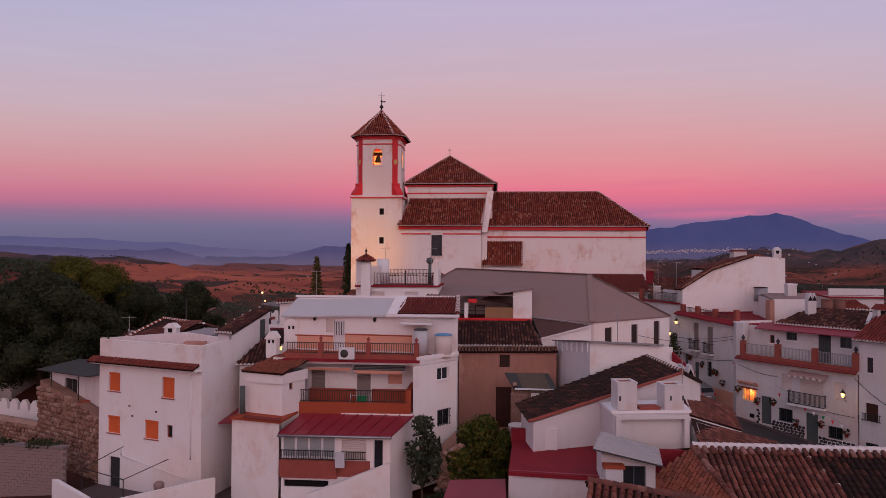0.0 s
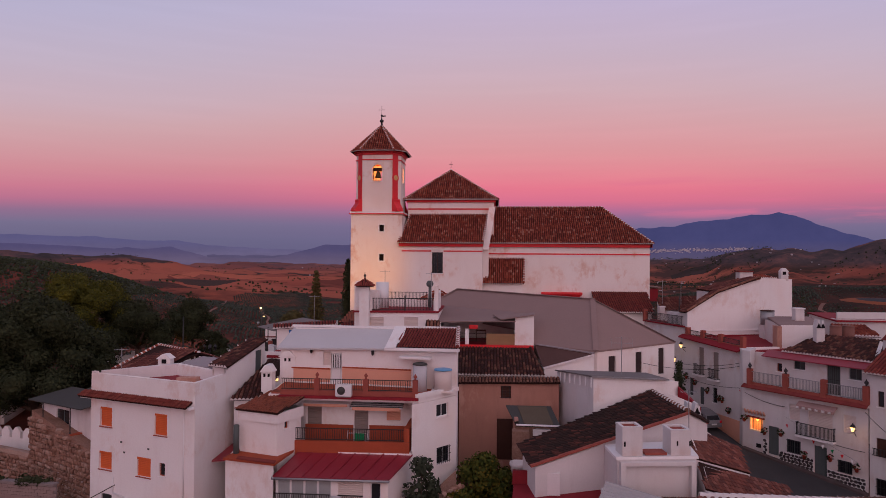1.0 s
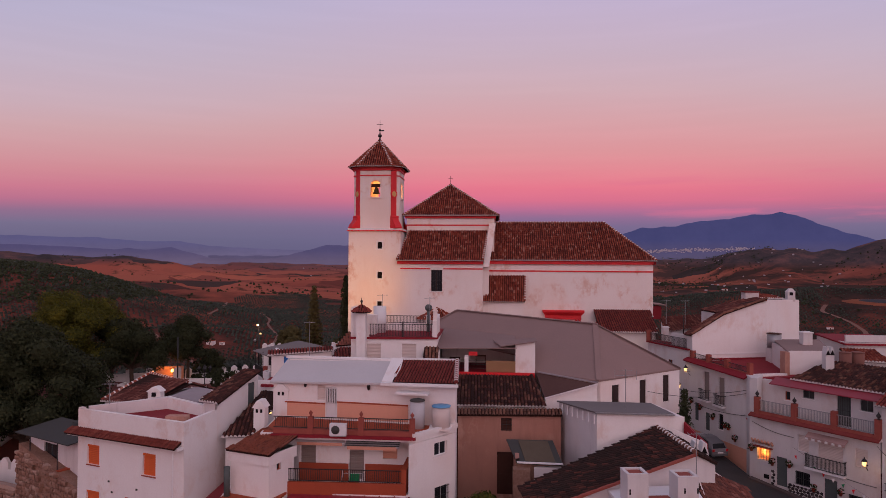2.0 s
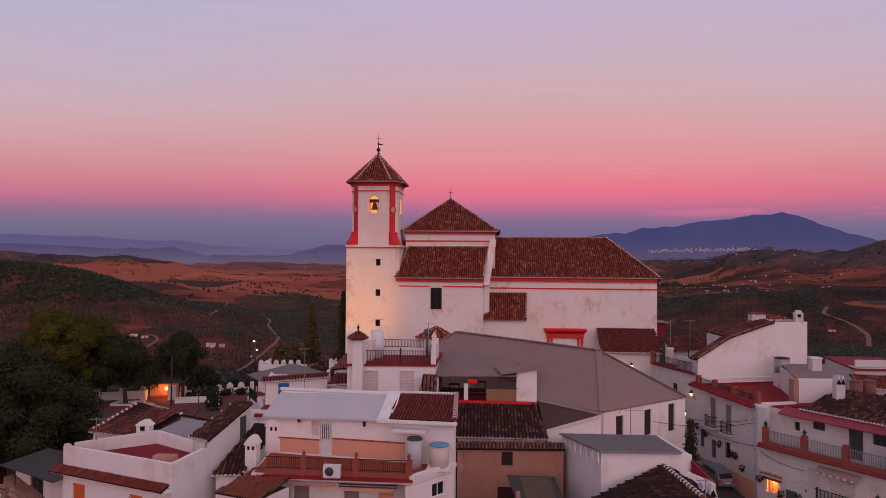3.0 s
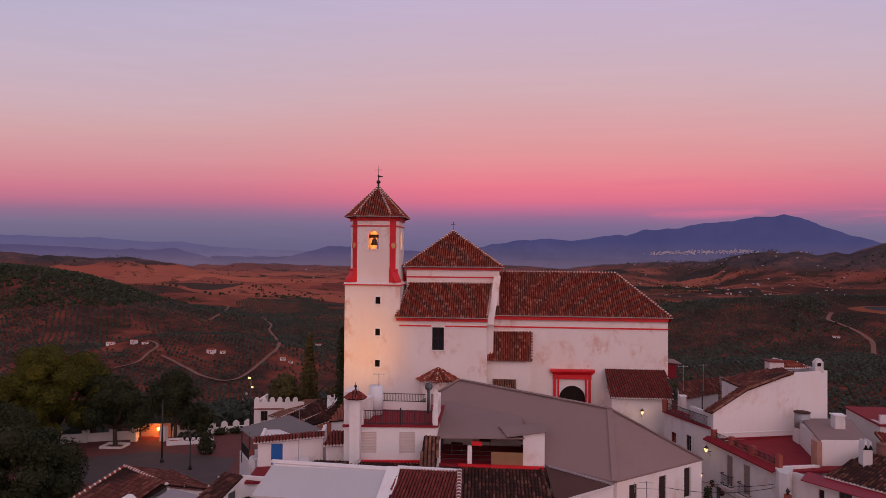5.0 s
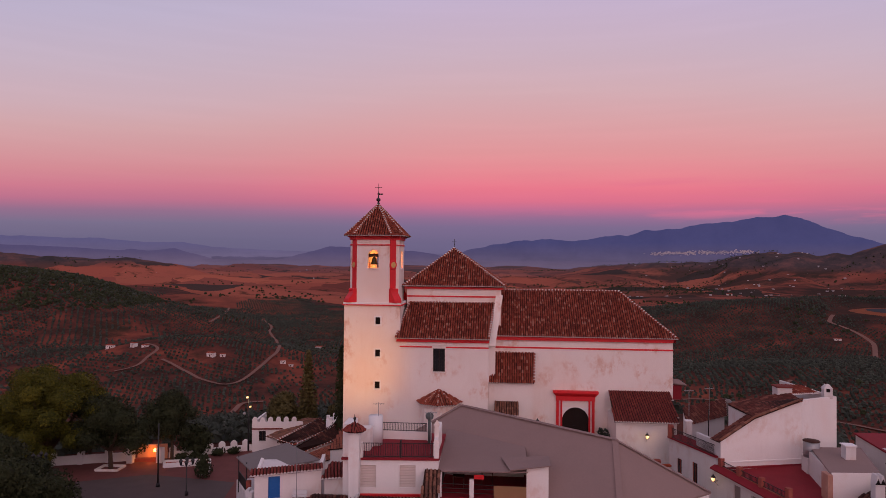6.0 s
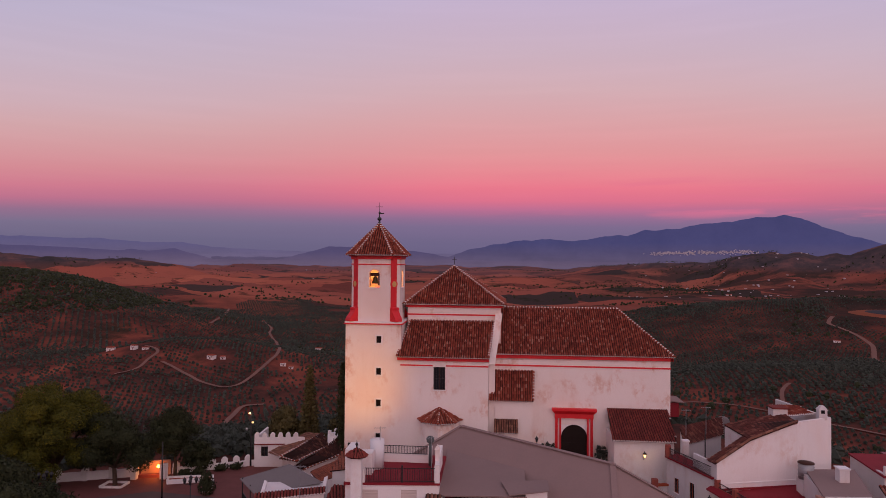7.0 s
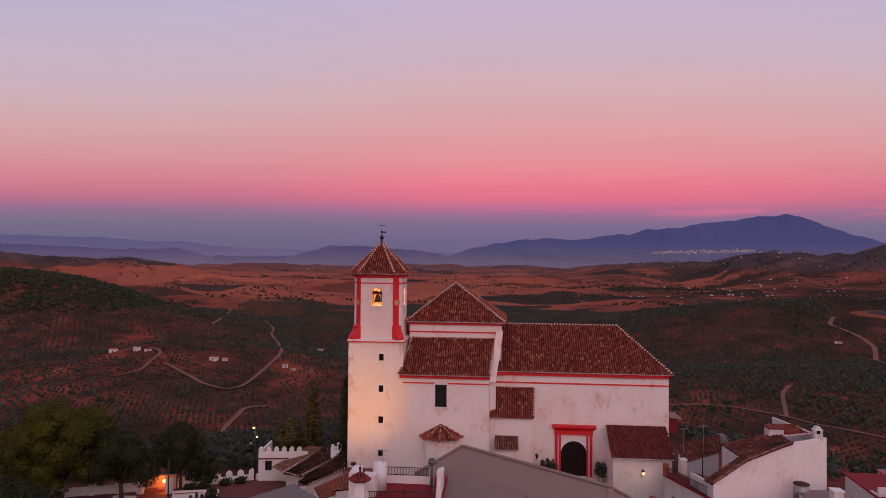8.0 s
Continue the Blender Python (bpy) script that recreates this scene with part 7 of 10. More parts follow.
# ---- street-side houses on the right
rh = house("corner_house", (33, 70, -7), "large white house with a red roof terrace on the street corner")
S1, S2 = (28.3, 72.4), (31.3, 64.3)
b_items = [((2.3, -2.2, 3.15, 0.55), "shutter", TAUPE, 0), ((4.5, -2.25, 5.35, 0.35), "shutter", TAUPE, 0), ((0.85, -4.6, 1.5, -2.8), "door", GREEN_METAL, 0), ((2.5, -5.2, 3.2, -3.45), "door", GREEN_METAL, 0), ((4.55, -4.62, 5.15, -3.14), "window", GREEN_METAL, 4)]
opening_set(rh, S1, S2, -9, 1.15, b_items, WHITE_DIMMED, z1q=0.75)
for u0, u1, z in ((2.0, 3.4, -2.2), (4.25, 5.6, -2.3)):
    bal = part("balcony", along_box(Mesh(), S1, S2, u0, z - 0.14, u1, z, 0.0, 0.5), TRIM_WHITE, rh)
    a, b = along(S1, S2, u0 + 0.05, z, 0.46), along(S1, S2, u1 - 0.05, z, 0.46)
    railing(bal, a, b, 1.0, 0.12)
    railing(bal, along(S1, S2, u0 + 0.05, z, 0.03), a, 1.0, 0.15)
    railing(bal, b, along(S1, S2, u1 - 0.05, z, 0.03), 1.0, 0.15)
part("ochre_dado", along_box(Mesh(), S1, S2, 0.4, -9, 8.55, -5.6, 0.0, 0.03), OCHRE, rh)
part("eave", Mesh().slab([tuple(along(S1, S2, -0.3, 1.35, 0.55)), tuple(along(S1, S2, 8.6, 0.95, 0.55)), tuple(along(S1, S2, 8.6, 1.25, -0.1)), tuple(along(S1, S2, -0.3, 1.65, -0.1))], 0.12), RED_DARK, rh)
part("terrace_floor", Mesh().slab([(28.4, 72.6, 1.2), (31.5, 64.2, 1.0), (38.6, 64.6, 1.2), (41.0, 76.6, 1.4), (36.5, 74.0, 1.4)], 0.2), RED_DARK, rh)
for i, u in enumerate((0.15, 2.6, 5.3, 8.3)):
    z = 1.25 - 0.03 * u
    part("pillar", along_box(Mesh(), S1, S2, u, z, u + 0.4, z + 1.1 + (0.2 if i == 3 else 0), -0.4, 0.0), TERRA, rh)
for u0, u1 in ((0.55, 2.6), (3.0, 5.3), (5.7, 8.3)):
    zz = lambda u: 1.2 - 0.03 * u
    part("parapet", along_box(Mesh(), S1, S2, u0, zz(u1) - 0.1, u1, zz(u1) + 0.45, -0.3, -0.1), TERRA, rh)
    railing(rh, along(S1, S2, u0, zz(u0) + 0.4, -0.2), along(S1, S2, u1, zz(u1) + 0.4, -0.2), 0.5, 0.14)
W1, W2, W3 = (28.5, 72.0), (36.7, 74.2), (41.3, 77.2)
WK = tuple(W1[n] + (W2[n] - W1[n]) * 0.41 for n in (0, 1))
wall(rh, W1, WK, -4, 3.9, (), WHITE, z1q=5.95)
wall(rh, WK, W2, -4, 5.95, (), WHITE, z1q=7.5)
wall(rh, W2, W3, -4, 7.5, (), WHITE, z1q=7.35)
wall(rh, W3, (39.5, 86), -6, 7.35, (), WHITE_DIMMED)
wall(rh, (27.4, 75.8), W1, -6, 3.75, (), WHITE_DIMMED)
wall(rh, (31.2, 78.0), (WK[0] - 0.3, WK[1] + 1.0), 0, 5.95, (), WHITE_DIMMED)
part("patio_floor", Mesh().slab([(27.4, 75.8, 2.2), (28.4, 72.6, 2.2), (WK[0], WK[1], 2.2), (31.2, 78.0, 2.2), (29.0, 81.0, 2.2)], 0.2), RED_DARK, rh)
pitched(rh, [(28.0, 73.1, 3.9), (28.3, 71.8, 3.95), (WK[0], WK[1] - 0.2, 6.05), (WK[0] - 0.3, WK[1] + 1.1, 6.0)], TILE_BROWN, 0.27, 0.42, seed=190, eave_mortar=False)
pitched(rh, [(31.2, 78.0, 6.15), (WK[0], WK[1] - 0.2, 6.05), (36.7, 74.0, 7.6), (36.8, 77.6, 7.45)], TILE_BROWN, 0.27, 0.42, seed=193, eave_mortar=False)
pitched(rh, [(W2[0], W2[1] + 2.6, 7.5), (W3[0] - 1.2, W3[1] + 1.4, 7.4), (39.6, 81, 7.8), (36.4, 80, 7.8)], TILE_CHURCH, 0.27, 0.42, seed=191)
ridge(rh, (28.4, 71.85, 4.05), (WK[0], WK[1] - 0.15, 6.12), TILE_OLD, 0.14, gap=False)
ridge(rh, (WK[0], WK[1] - 0.15, 6.12), (36.7, 74.05, 7.66), TILE_OLD, 0.14, gap=False)
part("trim_line", along_box(Mesh(), W1, W2, 1.0, 1.9, 8.4, 2.0, 0.0, 0.06), TRIM_WHITE, rh)
part("skirting", along_box(Mesh(), W1, W2, 0.6, 1.3, 8.4, 1.5, 0.0, 0.05), RED_DARK, rh)
bx = part("roof_box", Mesh().box(35.6, 77.0, 6.4, 37.0, 78.3, 8.1), WHITE_DIMMED, rh)
part("roof_box_top", Mesh().box(35.5, 76.9, 8.1, 37.1, 78.4, 8.24), TILE_RED, bx)
c_ = thing("chimney_stack", (40.2, 76.9, 7.3), "white chimney with an arched vent on the gable", "chimney")
part("shaft", Mesh().box(39.85, 76.6, 7.2, 40.65, 77.2, 8.2), WHITE_DIMMED, c_)
part("cap", Mesh().hexa([(39.8, 76.55, 8.2), (40.7, 76.55, 8.2), (40.7, 77.25, 8.2), (39.8, 77.25, 8.2)], [(40.1, 76.7, 8.6), (40.4, 76.7, 8.6), (40.4, 77.1, 8.6), (40.1, 77.1, 8.6)]), WHITE_DIMMED, c_)
part("vent", Mesh().box(40.05, 76.58, 7.85, 40.4, 76.62, 8.2), DARK, c_)
tk = thing("water_tank", (36.7, 72.3, 1.2), "corrugated metal water tank raised on a white stand", "water tank")
part("stand", Mesh().box(36.1, 71.7, 1.2, 37.3, 72.9, 2.7), WHITE_DIMMED, tk)
part("drum", Mesh(True).tube((36.7, 72.3, 2.7), (36.7, 72.3, 4.15), 0.68, n=20), STEEL, tk)
for z in (3.0, 3.4, 3.8, 4.1):
    part("hoop", Mesh(True).lathe((36.7, 72.3, z), [(0.66, -0.03), (0.72, 0), (0.66, 0.03)], 20), STEEL, tk)
part("lid", Mesh(True).lathe((36.7, 72.3, 4.15), [(0.74, 0), (0.7, 0.06), (0.1, 0.12)], 20), WOOD_DARK, tk)
# lower left wing of the corner house with its own small terrace
wg = house("street_wing", (28, 78, -6), "narrow white wing with a tiled roof and a small red balcony")
opening_set(wg, (25.6, 79.0), (28.3, 72.4), -8, 2.3, [((1.2, -0.9, 2.0, 0.6), "window", RUST, 0), ((3.6, -1.2, 4.4, 0.9), "window", RUST, 0)], WHITE_DIMMED)
part("terrace", Mesh().slab([(25.4, 79.0, 2.45), (28.1, 72.2, 2.45), (29.6, 73.0, 2.45), (27, 80, 2.45)], 0.15), RED_DARK, wg)
part("pillar", Mesh().box(25.4, 78.4, 2.45, 25.9, 78.9, 3.7), TERRA, wg)
railing(wg, (25.7, 78.4, 2.45), (28.1, 72.4, 2.45), 1.0, 0.14)
pitched(wg, [(27.6, 79.7, 3.5), (33.2, 84.7, 3.5), (33.8, 87.0, 4.9), (27.6, 81.6, 4.9)], TILE_BROWN, 0.27, 0.42, seed=192)
wall(wg, (27.8, 80.0), (33.0, 84.7), -6, 3.4, (), WHITE_DIMMED)
wall(wg, (27.7, 81.6), (27.8, 80.0), -6, 4.5, (), WHITE_DIMMED, z1q=3.4)
part("vent_pipe", Mesh(True).tube((29.6, 79.2, 2.2), (29.6, 79.2, 5.3), 0.06), IRON, wg)
c_ = thing("chimney_stack", (27.3, 79.6, 3.3), "small white chimney at the wing's eave", "chimney")
part("shaft", Mesh().box(27.4, 79.3, 1.5, 28.0, 79.9, 3.9), WHITE_DIMMED, c_)
part("cap", Mesh().box(27.34, 79.24, 3.9, 28.06, 79.96, 4.02), TRIM_WHITE, c_)
tk = thing("water_tank", (31.9, 82.0, 3.6), "pale round water tank behind the roofs", "water tank")
part("drum", Mesh(True).lathe((34.4, 88.4, 3.0), [(0.8, 0), (0.8, 0.9), (0.68, 1.3), (0.4, 1.55), (0.1, 1.6)], 20), GREY_SHEET, tk)

rb = house("balcony_house", (36, 60, -8), "white street house with a terracotta balcony and rubble-stone base")
F1, F2 = (30.95, 63.3), (37.4, 54.9)
items = [((0.75, -5.8, 1.95, -4.75), None, None, 0), ((2.45, -7.6, 3.4, -5.14), "door", GREEN_METAL, 0), ((4.1, -7.05, 5.3, -5.9), "window", GREEN_METAL, 8), ((6.43, -8.4, 7.45, -5.9), "door", GREEN_METAL, 0),
         ((8.3, -7.6, 9.4, -6.6), "window", GREEN_METAL, 8), ((5.95, -5.2, 7.9, -2.98), "shutter", CREAM, 0), ((4.35, -4.2, 5.25, -2.85), "shutter", CREAM, 0), ((8.75, -4.35, 9.7, -2.9), "shutter", CREAM, 0)]
opening_set(rb, F1, F2, -10, -2.0, items, WHITE_DIMMED)
part("meter_box", along_box(Mesh(), F1, F2, 1.35, -7.3, 1.8, -6.95, 0.0, 0.04), DARK, rb)
part("shrine_back", along_box(Mesh(), F1, F2, 0.7, -5.9, 2.0, -4.6, -0.5, -0.3), OCHRE, rb)
rnd = random.Random(31)
for u0, u1, z0, z1 in ((3.45, 6.38, -8.6, -7.1), (7.5, 10.4, -9.0, -7.6), (2.0, 2.4, -8.2, -6.4)):
    sb_ = part("stone_base", along_box(Mesh(), F1, F2, u0, z0 - 1.2, u1, z1, 0.0, 0.04), MORTAR, rb)
    sm, nu, nz = Mesh(), max(1, int((u1 - u0) / 0.3)), int((z1 - z0) / 0.24)
    for i in range(nu):
        for k in range(nz):
            cu, cz = u0 + (i + 0.5 + (0.25 if k % 2 else -0.1)) * (u1 - u0) / nu, z0 + (k + 0.5) * (z1 - z0) / nz
            ring = [(cu + rnd.uniform(0.12, 0.2) * math.cos(a), cz + rnd.uniform(0.10, 0.17) * math.sin(a)) for a in np.linspace(0, 2 * math.pi, 7)[:-1]]
            ring = [(min(max(a, u0 + 0.01), u1 - 0.01), b) for a, b in ring]
            lo_ = [along(F1, F2, a, b, 0.04) for a, b in ring]
            hi_ = [along(F1, F2, a, b, 0.07) for a, b in ring]
            sm.poly(lo_ + hi_, [tuple(range(6, 12))] + [(j, (j + 1) % 6, 6 + (j + 1) % 6, 6 + j) for j in range(6)])
    part("facing_stones", sm, STONE_DARK, sb_, kind="stuff")
part("balcony_floor", along_box(Mesh(), F1, F2, 0.3, -2.02, 10.7, -1.86, -1.5, 0.42), WHITE_DIMMED, rb)
part("balcony_edge", Mesh().slab([tuple(along(F1, F2, 0.25, -1.96, 0.62)), tuple(along(F1, F2, 10.7, -1.96, 0.62)), tuple(along(F1, F2, 10.7, -1.74, 0.2)), tuple(along(F1, F2, 0.25, -1.74, 0.2))], 0.1), RUST_EDGE, rb, "sloping strip of worn red tiles under the railing")
part("parapet", along_box(Mesh(), F1, F2, 0.8, -1.86, 10.6, -1.55, 0.0, 0.25), TERRA, rb)
for u in (0.6, 3.9, 7.1, 10.3):
    po = part("pillar", along_box(Mesh(), F1, F2, u, -1.8, u + 0.4, -0.35, -0.1, 0.32), TERRA, rb)
    c0 = along(F1, F2, u + 0.2, -0.35, 0.1)
    if u != 7.1:
        part("urn", Mesh(True).lathe(tuple(c0), [(0.12, 0), (0.06, 0.08), (0.16, 0.22), (0.16, 0.3), (0.06, 0.42), (0.02, 0.55)], 10), IRON, po)
for u0, u1 in ((1.0, 3.9), (4.3, 7.1), (7.5, 10.3)):
    railing(rb, along(F1, F2, u0, -1.55, 0.12), along(F1, F2, u1, -1.55, 0.12), 0.95, 0.12, STEEL)
U1, U2 = (32.3, 64.3), (38.8, 55.9)
opening_set(rb, U1, U2, -2, 0.95, [((2.24, -0.55, 2.7, 0.2), "window", RUST, 0), ((3.77, -0.1, 4.75, 0.6), "window", GREEN_METAL, 0), ((6.6, -1.8, 7.65, 0.66), "door", GREEN_METAL, 6), ((8.36, -0.3, 9.3, 0.62), "window", GREEN_METAL, 0)], WHITE_DIMMED)
part("awning_roof", Mesh().slab([tuple(along(U1, U2, 1.25, 0.8, 0.8)), tuple(along(U1, U2, 10.6, 0.8, 0.8)), tuple(along(U1, U2, 10.6, 1.25, -0.3)), tuple(along(U1, U2, 1.25, 1.25, -0.3))], 0.08), RED_METAL, rb, "sloping red sheet awning")
pitched(rb, [tuple(along(U1, U2, 2.6, 1.3, -0.2)), tuple(along(U1, U2, 11.0, 1.3, -0.2)), tuple(along(U1, U2, 11.0, 2.6, -5.5)), tuple(along(U1, U2, 3.2, 2.5, -5.5))], TILE_DARK, 0.27, 0.42, seed=195)
X1, X2 = (31.35, 64.45), (38.9, 64.9)
wall(rb, X1, (35.0, 65.2), -8, 1.25, (), WHITE, z1q=1.3)
wall(rb, (35.3, 65.6), (39.2, 65.9), -2, 3.3, (), WHITE)
part("roof_hatch", Mesh().box(34.85, 65.3, 0.95, 35.25, 66.4, 3.2), BROWN_RENDER, rb)
wall(rb, (39.2, 65.9), (41, 72), -2, 3.3, (), WHITE_DIMMED)
wall(rb, (36.3, 72.0), (35.3, 65.6), -2, 3.3, (), WHITE_DIMMED)
part("roof_slab", Mesh().slab([(35.2, 65.7, 3.32), (39.3, 66, 3.32), (41.2, 72.6, 3.6), (36.6, 72.2, 3.6)], 0.15), GREY_ROOF, rb)
part("corner_pier", Mesh().hexa([tuple(along(F1, F2, 0, -10, -0.02)), tuple(along(F1, F2, 0.72, -10, -0.02)), (32.6, 64.5, -10), (31.1, 64.43, -10)], [tuple(along(F1, F2, 0, 1.2, -0.02)), tuple(along(F1, F2, 0.72, 1.2, -0.02)), (32.6, 64.5, 1.24), (31.1, 64.43, 1.24)]), WHITE_DIMMED, rb)
# iron balcony on the street front
bal = part("iron_balcony", along_box(Mesh(), F1, F2, 5.1, -5.4, 8.2, -5.25, 0.0, 0.55), TRIM_WHITE, rb)
railing(bal, along(F1, F2, 5.15, -5.25, 0.5), along(F1, F2, 8.15, -5.25, 0.5), 1.05, 0.1, thick=0.03)
railing(bal, along(F1, F2, 5.15, -5.25, 0.02), along(F1, F2, 5.15, -5.25, 0.5), 1.05, 0.12)
railing(bal, along(F1, F2, 8.15, -5.25, 0.5), along(F1, F2, 8.15, -5.25, 0.02), 1.05, 0.12)
part("striped_awning", Mesh().slab([tuple(along(F1, F2, 5.2, -2.75, 0.55)), tuple(along(F1, F2, 8.3, -2.75, 0.55)), tuple(along(F1, F2, 8.3, -2.45, 0.02)), tuple(along(F1, F2, 5.2, -2.45, 0.02))], 0.08), AWNING, rb)
for i in range(12):
    part("awning_scallop", along_box(Mesh(), F1, F2, 5.22 + 0.26 * i, -2.98 - 0.03 * (i % 2), 5.4 + 0.26 * i, -2.8, 0.52, 0.55), AWNING if i % 2 else TRIM_WHITE, rb)
twin_chimney(37.6, 63.2, 1.9, w_=0.36)
for x, y, r_ in ((39.75, 64.6, 0.5), (40.95, 64.8, 0.5)):
    tk = thing("water_tank", (x, y, 1.4), "brownish cylindrical water tank on a roof", "water tank", "roof tanks of the street houses")
    part("drum", Mesh(True).tube((x, y, 1.4), (x, y, 3.35), r_, n=16), DRUM_BROWN, tk)
    part("lid", Mesh(True).lathe((x, y, 3.35), [(r_ + 0.04, 0), (r_, 0.06), (0.1, 0.1)], 16), DRUM_BROWN, tk)
tk = thing("roof_hut", (38.5, 69.4, 3.4), "small white rooftop box with a flat cap", "roof box")
part("body", Mesh().box(38.1, 69.0, 3.3, 38.95, 69.85, 4.6), WHITE_DIMMED, tk)
part("cap", Mesh().box(38.02, 68.92, 4.6, 39.03, 69.93, 4.7), TRIM_WHITE, tk)

r3 = house("end_house", (41, 52, -8), "white street house with a tiled roof ending the row")
Q1, Q2 = (37.45, 54.85), (41.5, 49.1)
opening_set(r3, Q1, Q2, -10, 0.7, [((0.6, -1.8, 1.05, -0.6), "window", WOOD_DARK, 0), ((0.48, -5.6, 1.4, -4.2), "shutter", WOOD_DARK, 0), ((0.45, -8.6, 1.4, -7.3), "shutter", DARK, 4)], WHITE_DIMMED)
railing(r3, along(Q1, Q2, 0.3, -5.6, 0.25), along(Q1, Q2, 1.7, -5.6, 0.25), 0.6, 0.1)
pitched(r3, [tuple(along(Q1, Q2, -0.3, 0.75, 0.4)), tuple(along(Q1, Q2, 7.0, 0.75, 0.4)), tuple(along(Q1, Q2, 7.0, 3.4, -5.0)), tuple(along(Q1, Q2, -0.3, 2.9, -4.4))], TILE_RED, 0.27, 0.42, seed=196)
wall(r3, (41.2, 60.2), Q1, -9, 2.6, (), WHITE_DIMMED, z1q=0.7)
c_ = thing("chimney_stack", (40.3, 57.0, 1.9), "white chimney with a tiled gable cap", "chimney")
part("shaft", Mesh().box(39.9, 56.6, 1.6, 40.8, 57.4, 3.0), WHITE_DIMMED, c_)
part("cap", Mesh().hexa([(39.8, 56.5, 3.0), (40.9, 56.5, 3.0), (40.9, 57.5, 3.0), (39.8, 57.5, 3.0)], [(40.2, 56.5, 3.45), (40.5, 56.5, 3.45), (40.5, 57.5, 3.45), (40.2, 57.5, 3.45)]), TILE_RED, c_)
part("vent", Mesh().box(40.1, 56.58, 2.6, 40.5, 56.62, 2.95), DARK, c_)

# houses further along behind the row
for i, (x0, y0, x1, y1, zt, rf) in enumerate(((43.5, 72, 49, 78, 3.4, RED_DARK), (51.5, 82, 57, 87, 1.2, RED_METAL), (44, 62, 52, 68, 0.6, GREY_ROOF))):
    h_ = house("back_street_house", ((x0 + x1) / 2, (y0 + y1) / 2, -7), "white back-street house with a low roof")
    walls(h_, rect(x0, y0, x1, y1), -8, zt, {0: [(1.0, zt - 2.2, 1.9, zt - 1.0)]}, WHITE_DIMMED)
    fill(h_, (x0, y0), (x1, y0), (1.0, zt - 2.2, 1.9, zt - 1.0), "window", None, 0.12, RUST)
    part("roof", Mesh().slab([(x0 - 0.2, y0 - 0.3, zt - 0.1), (x1 + 0.2, y0 - 0.3, zt - 0.1), (x1 + 0.2, y1, zt + 0.25), (x0 - 0.2, y1, zt + 0.25)], 0.15), rf, h_)
    part("parapet", Mesh().box(x0, y0 - 0.04, zt + 0.06, x1, y0 + 0.2, zt + 0.75), WHITE_DIMMED, h_)
pk = house("small_tiled_hut", (43, 68, -2), "small hut with a tiled roof and dark openings")
opening_set(pk, (41.6, 66.9), (44.2, 66.4), -4, 2.3, [((0.4, 0.8, 1.0, 1.9), "window", WOOD_DARK, 0), ((1.5, 0.8, 2.1, 1.9), "window", WOOD_DARK, 0)], WHITE_OLD)
wall(pk, (44.2, 66.4), (44.6, 69.5), -4, 2.3, (), WHITE_OLD)
pitched(pk, [(41.3, 66.6, 2.35), (44.5, 66.0, 2.35), (44.8, 69.2, 3.1), (41.8, 69.8, 3.1)], TILE_CHURCH, 0.27, 0.42, seed=197)
# walls beside the church annex
cy = house("churchyard_wall", (26, 76, -4), "white churchyard wall with red coping and an arched gate", "wall")
opening_set(cy, (24.6, 78.6), (28.2, 79.4), -6, -0.6, [((1.2, -5.5, 2.5, -1.6), "shutter", DARK, 0)], WHITE_DIMMED)
part("coping", Mesh().beam((24.6, 78.6, -0.5), (28.2, 79.4, -0.5), 0.4, 0.2), RUST, cy)
part("pillar", Mesh().box(24.0, 78.3, -6, 24.6, 78.9, 0.1), TERRA, cy)
part("pillar", Mesh().box(27.9, 79.0, -6, 28.4, 79.6, -0.1), TERRA, cy)

# ---- street, kerb and car
st = tagged(part("road", Mesh().slab([(23.6, 52.5, -7.75), (27.2, 40.0, -9.9), (38.0, 40.0, -10.3), (37.3, 54.8, -8.75), (31.0, 63.2, -7.55), (27.6, 73, -5.2), (25.4, 73, -5.2), (25.6, 62, -7.0)], 0.6), ASPHALT), "worn grey asphalt village street", "road", kind="structure")
tagged(part("pavement", Mesh().hexa([(31.0, 63.0, -8.5), (30.6, 62.7, -8.5), (36.9, 54.5, -9.5), (37.4, 54.9, -9.5)], [(31.0, 63.0, -7.42), (30.6, 62.7, -7.42), (36.9, 54.5, -8.62), (37.4, 54.9, -8.62)]), PAVING_GREY), "narrow grey pavement along the street front", "pavement", kind="structure")


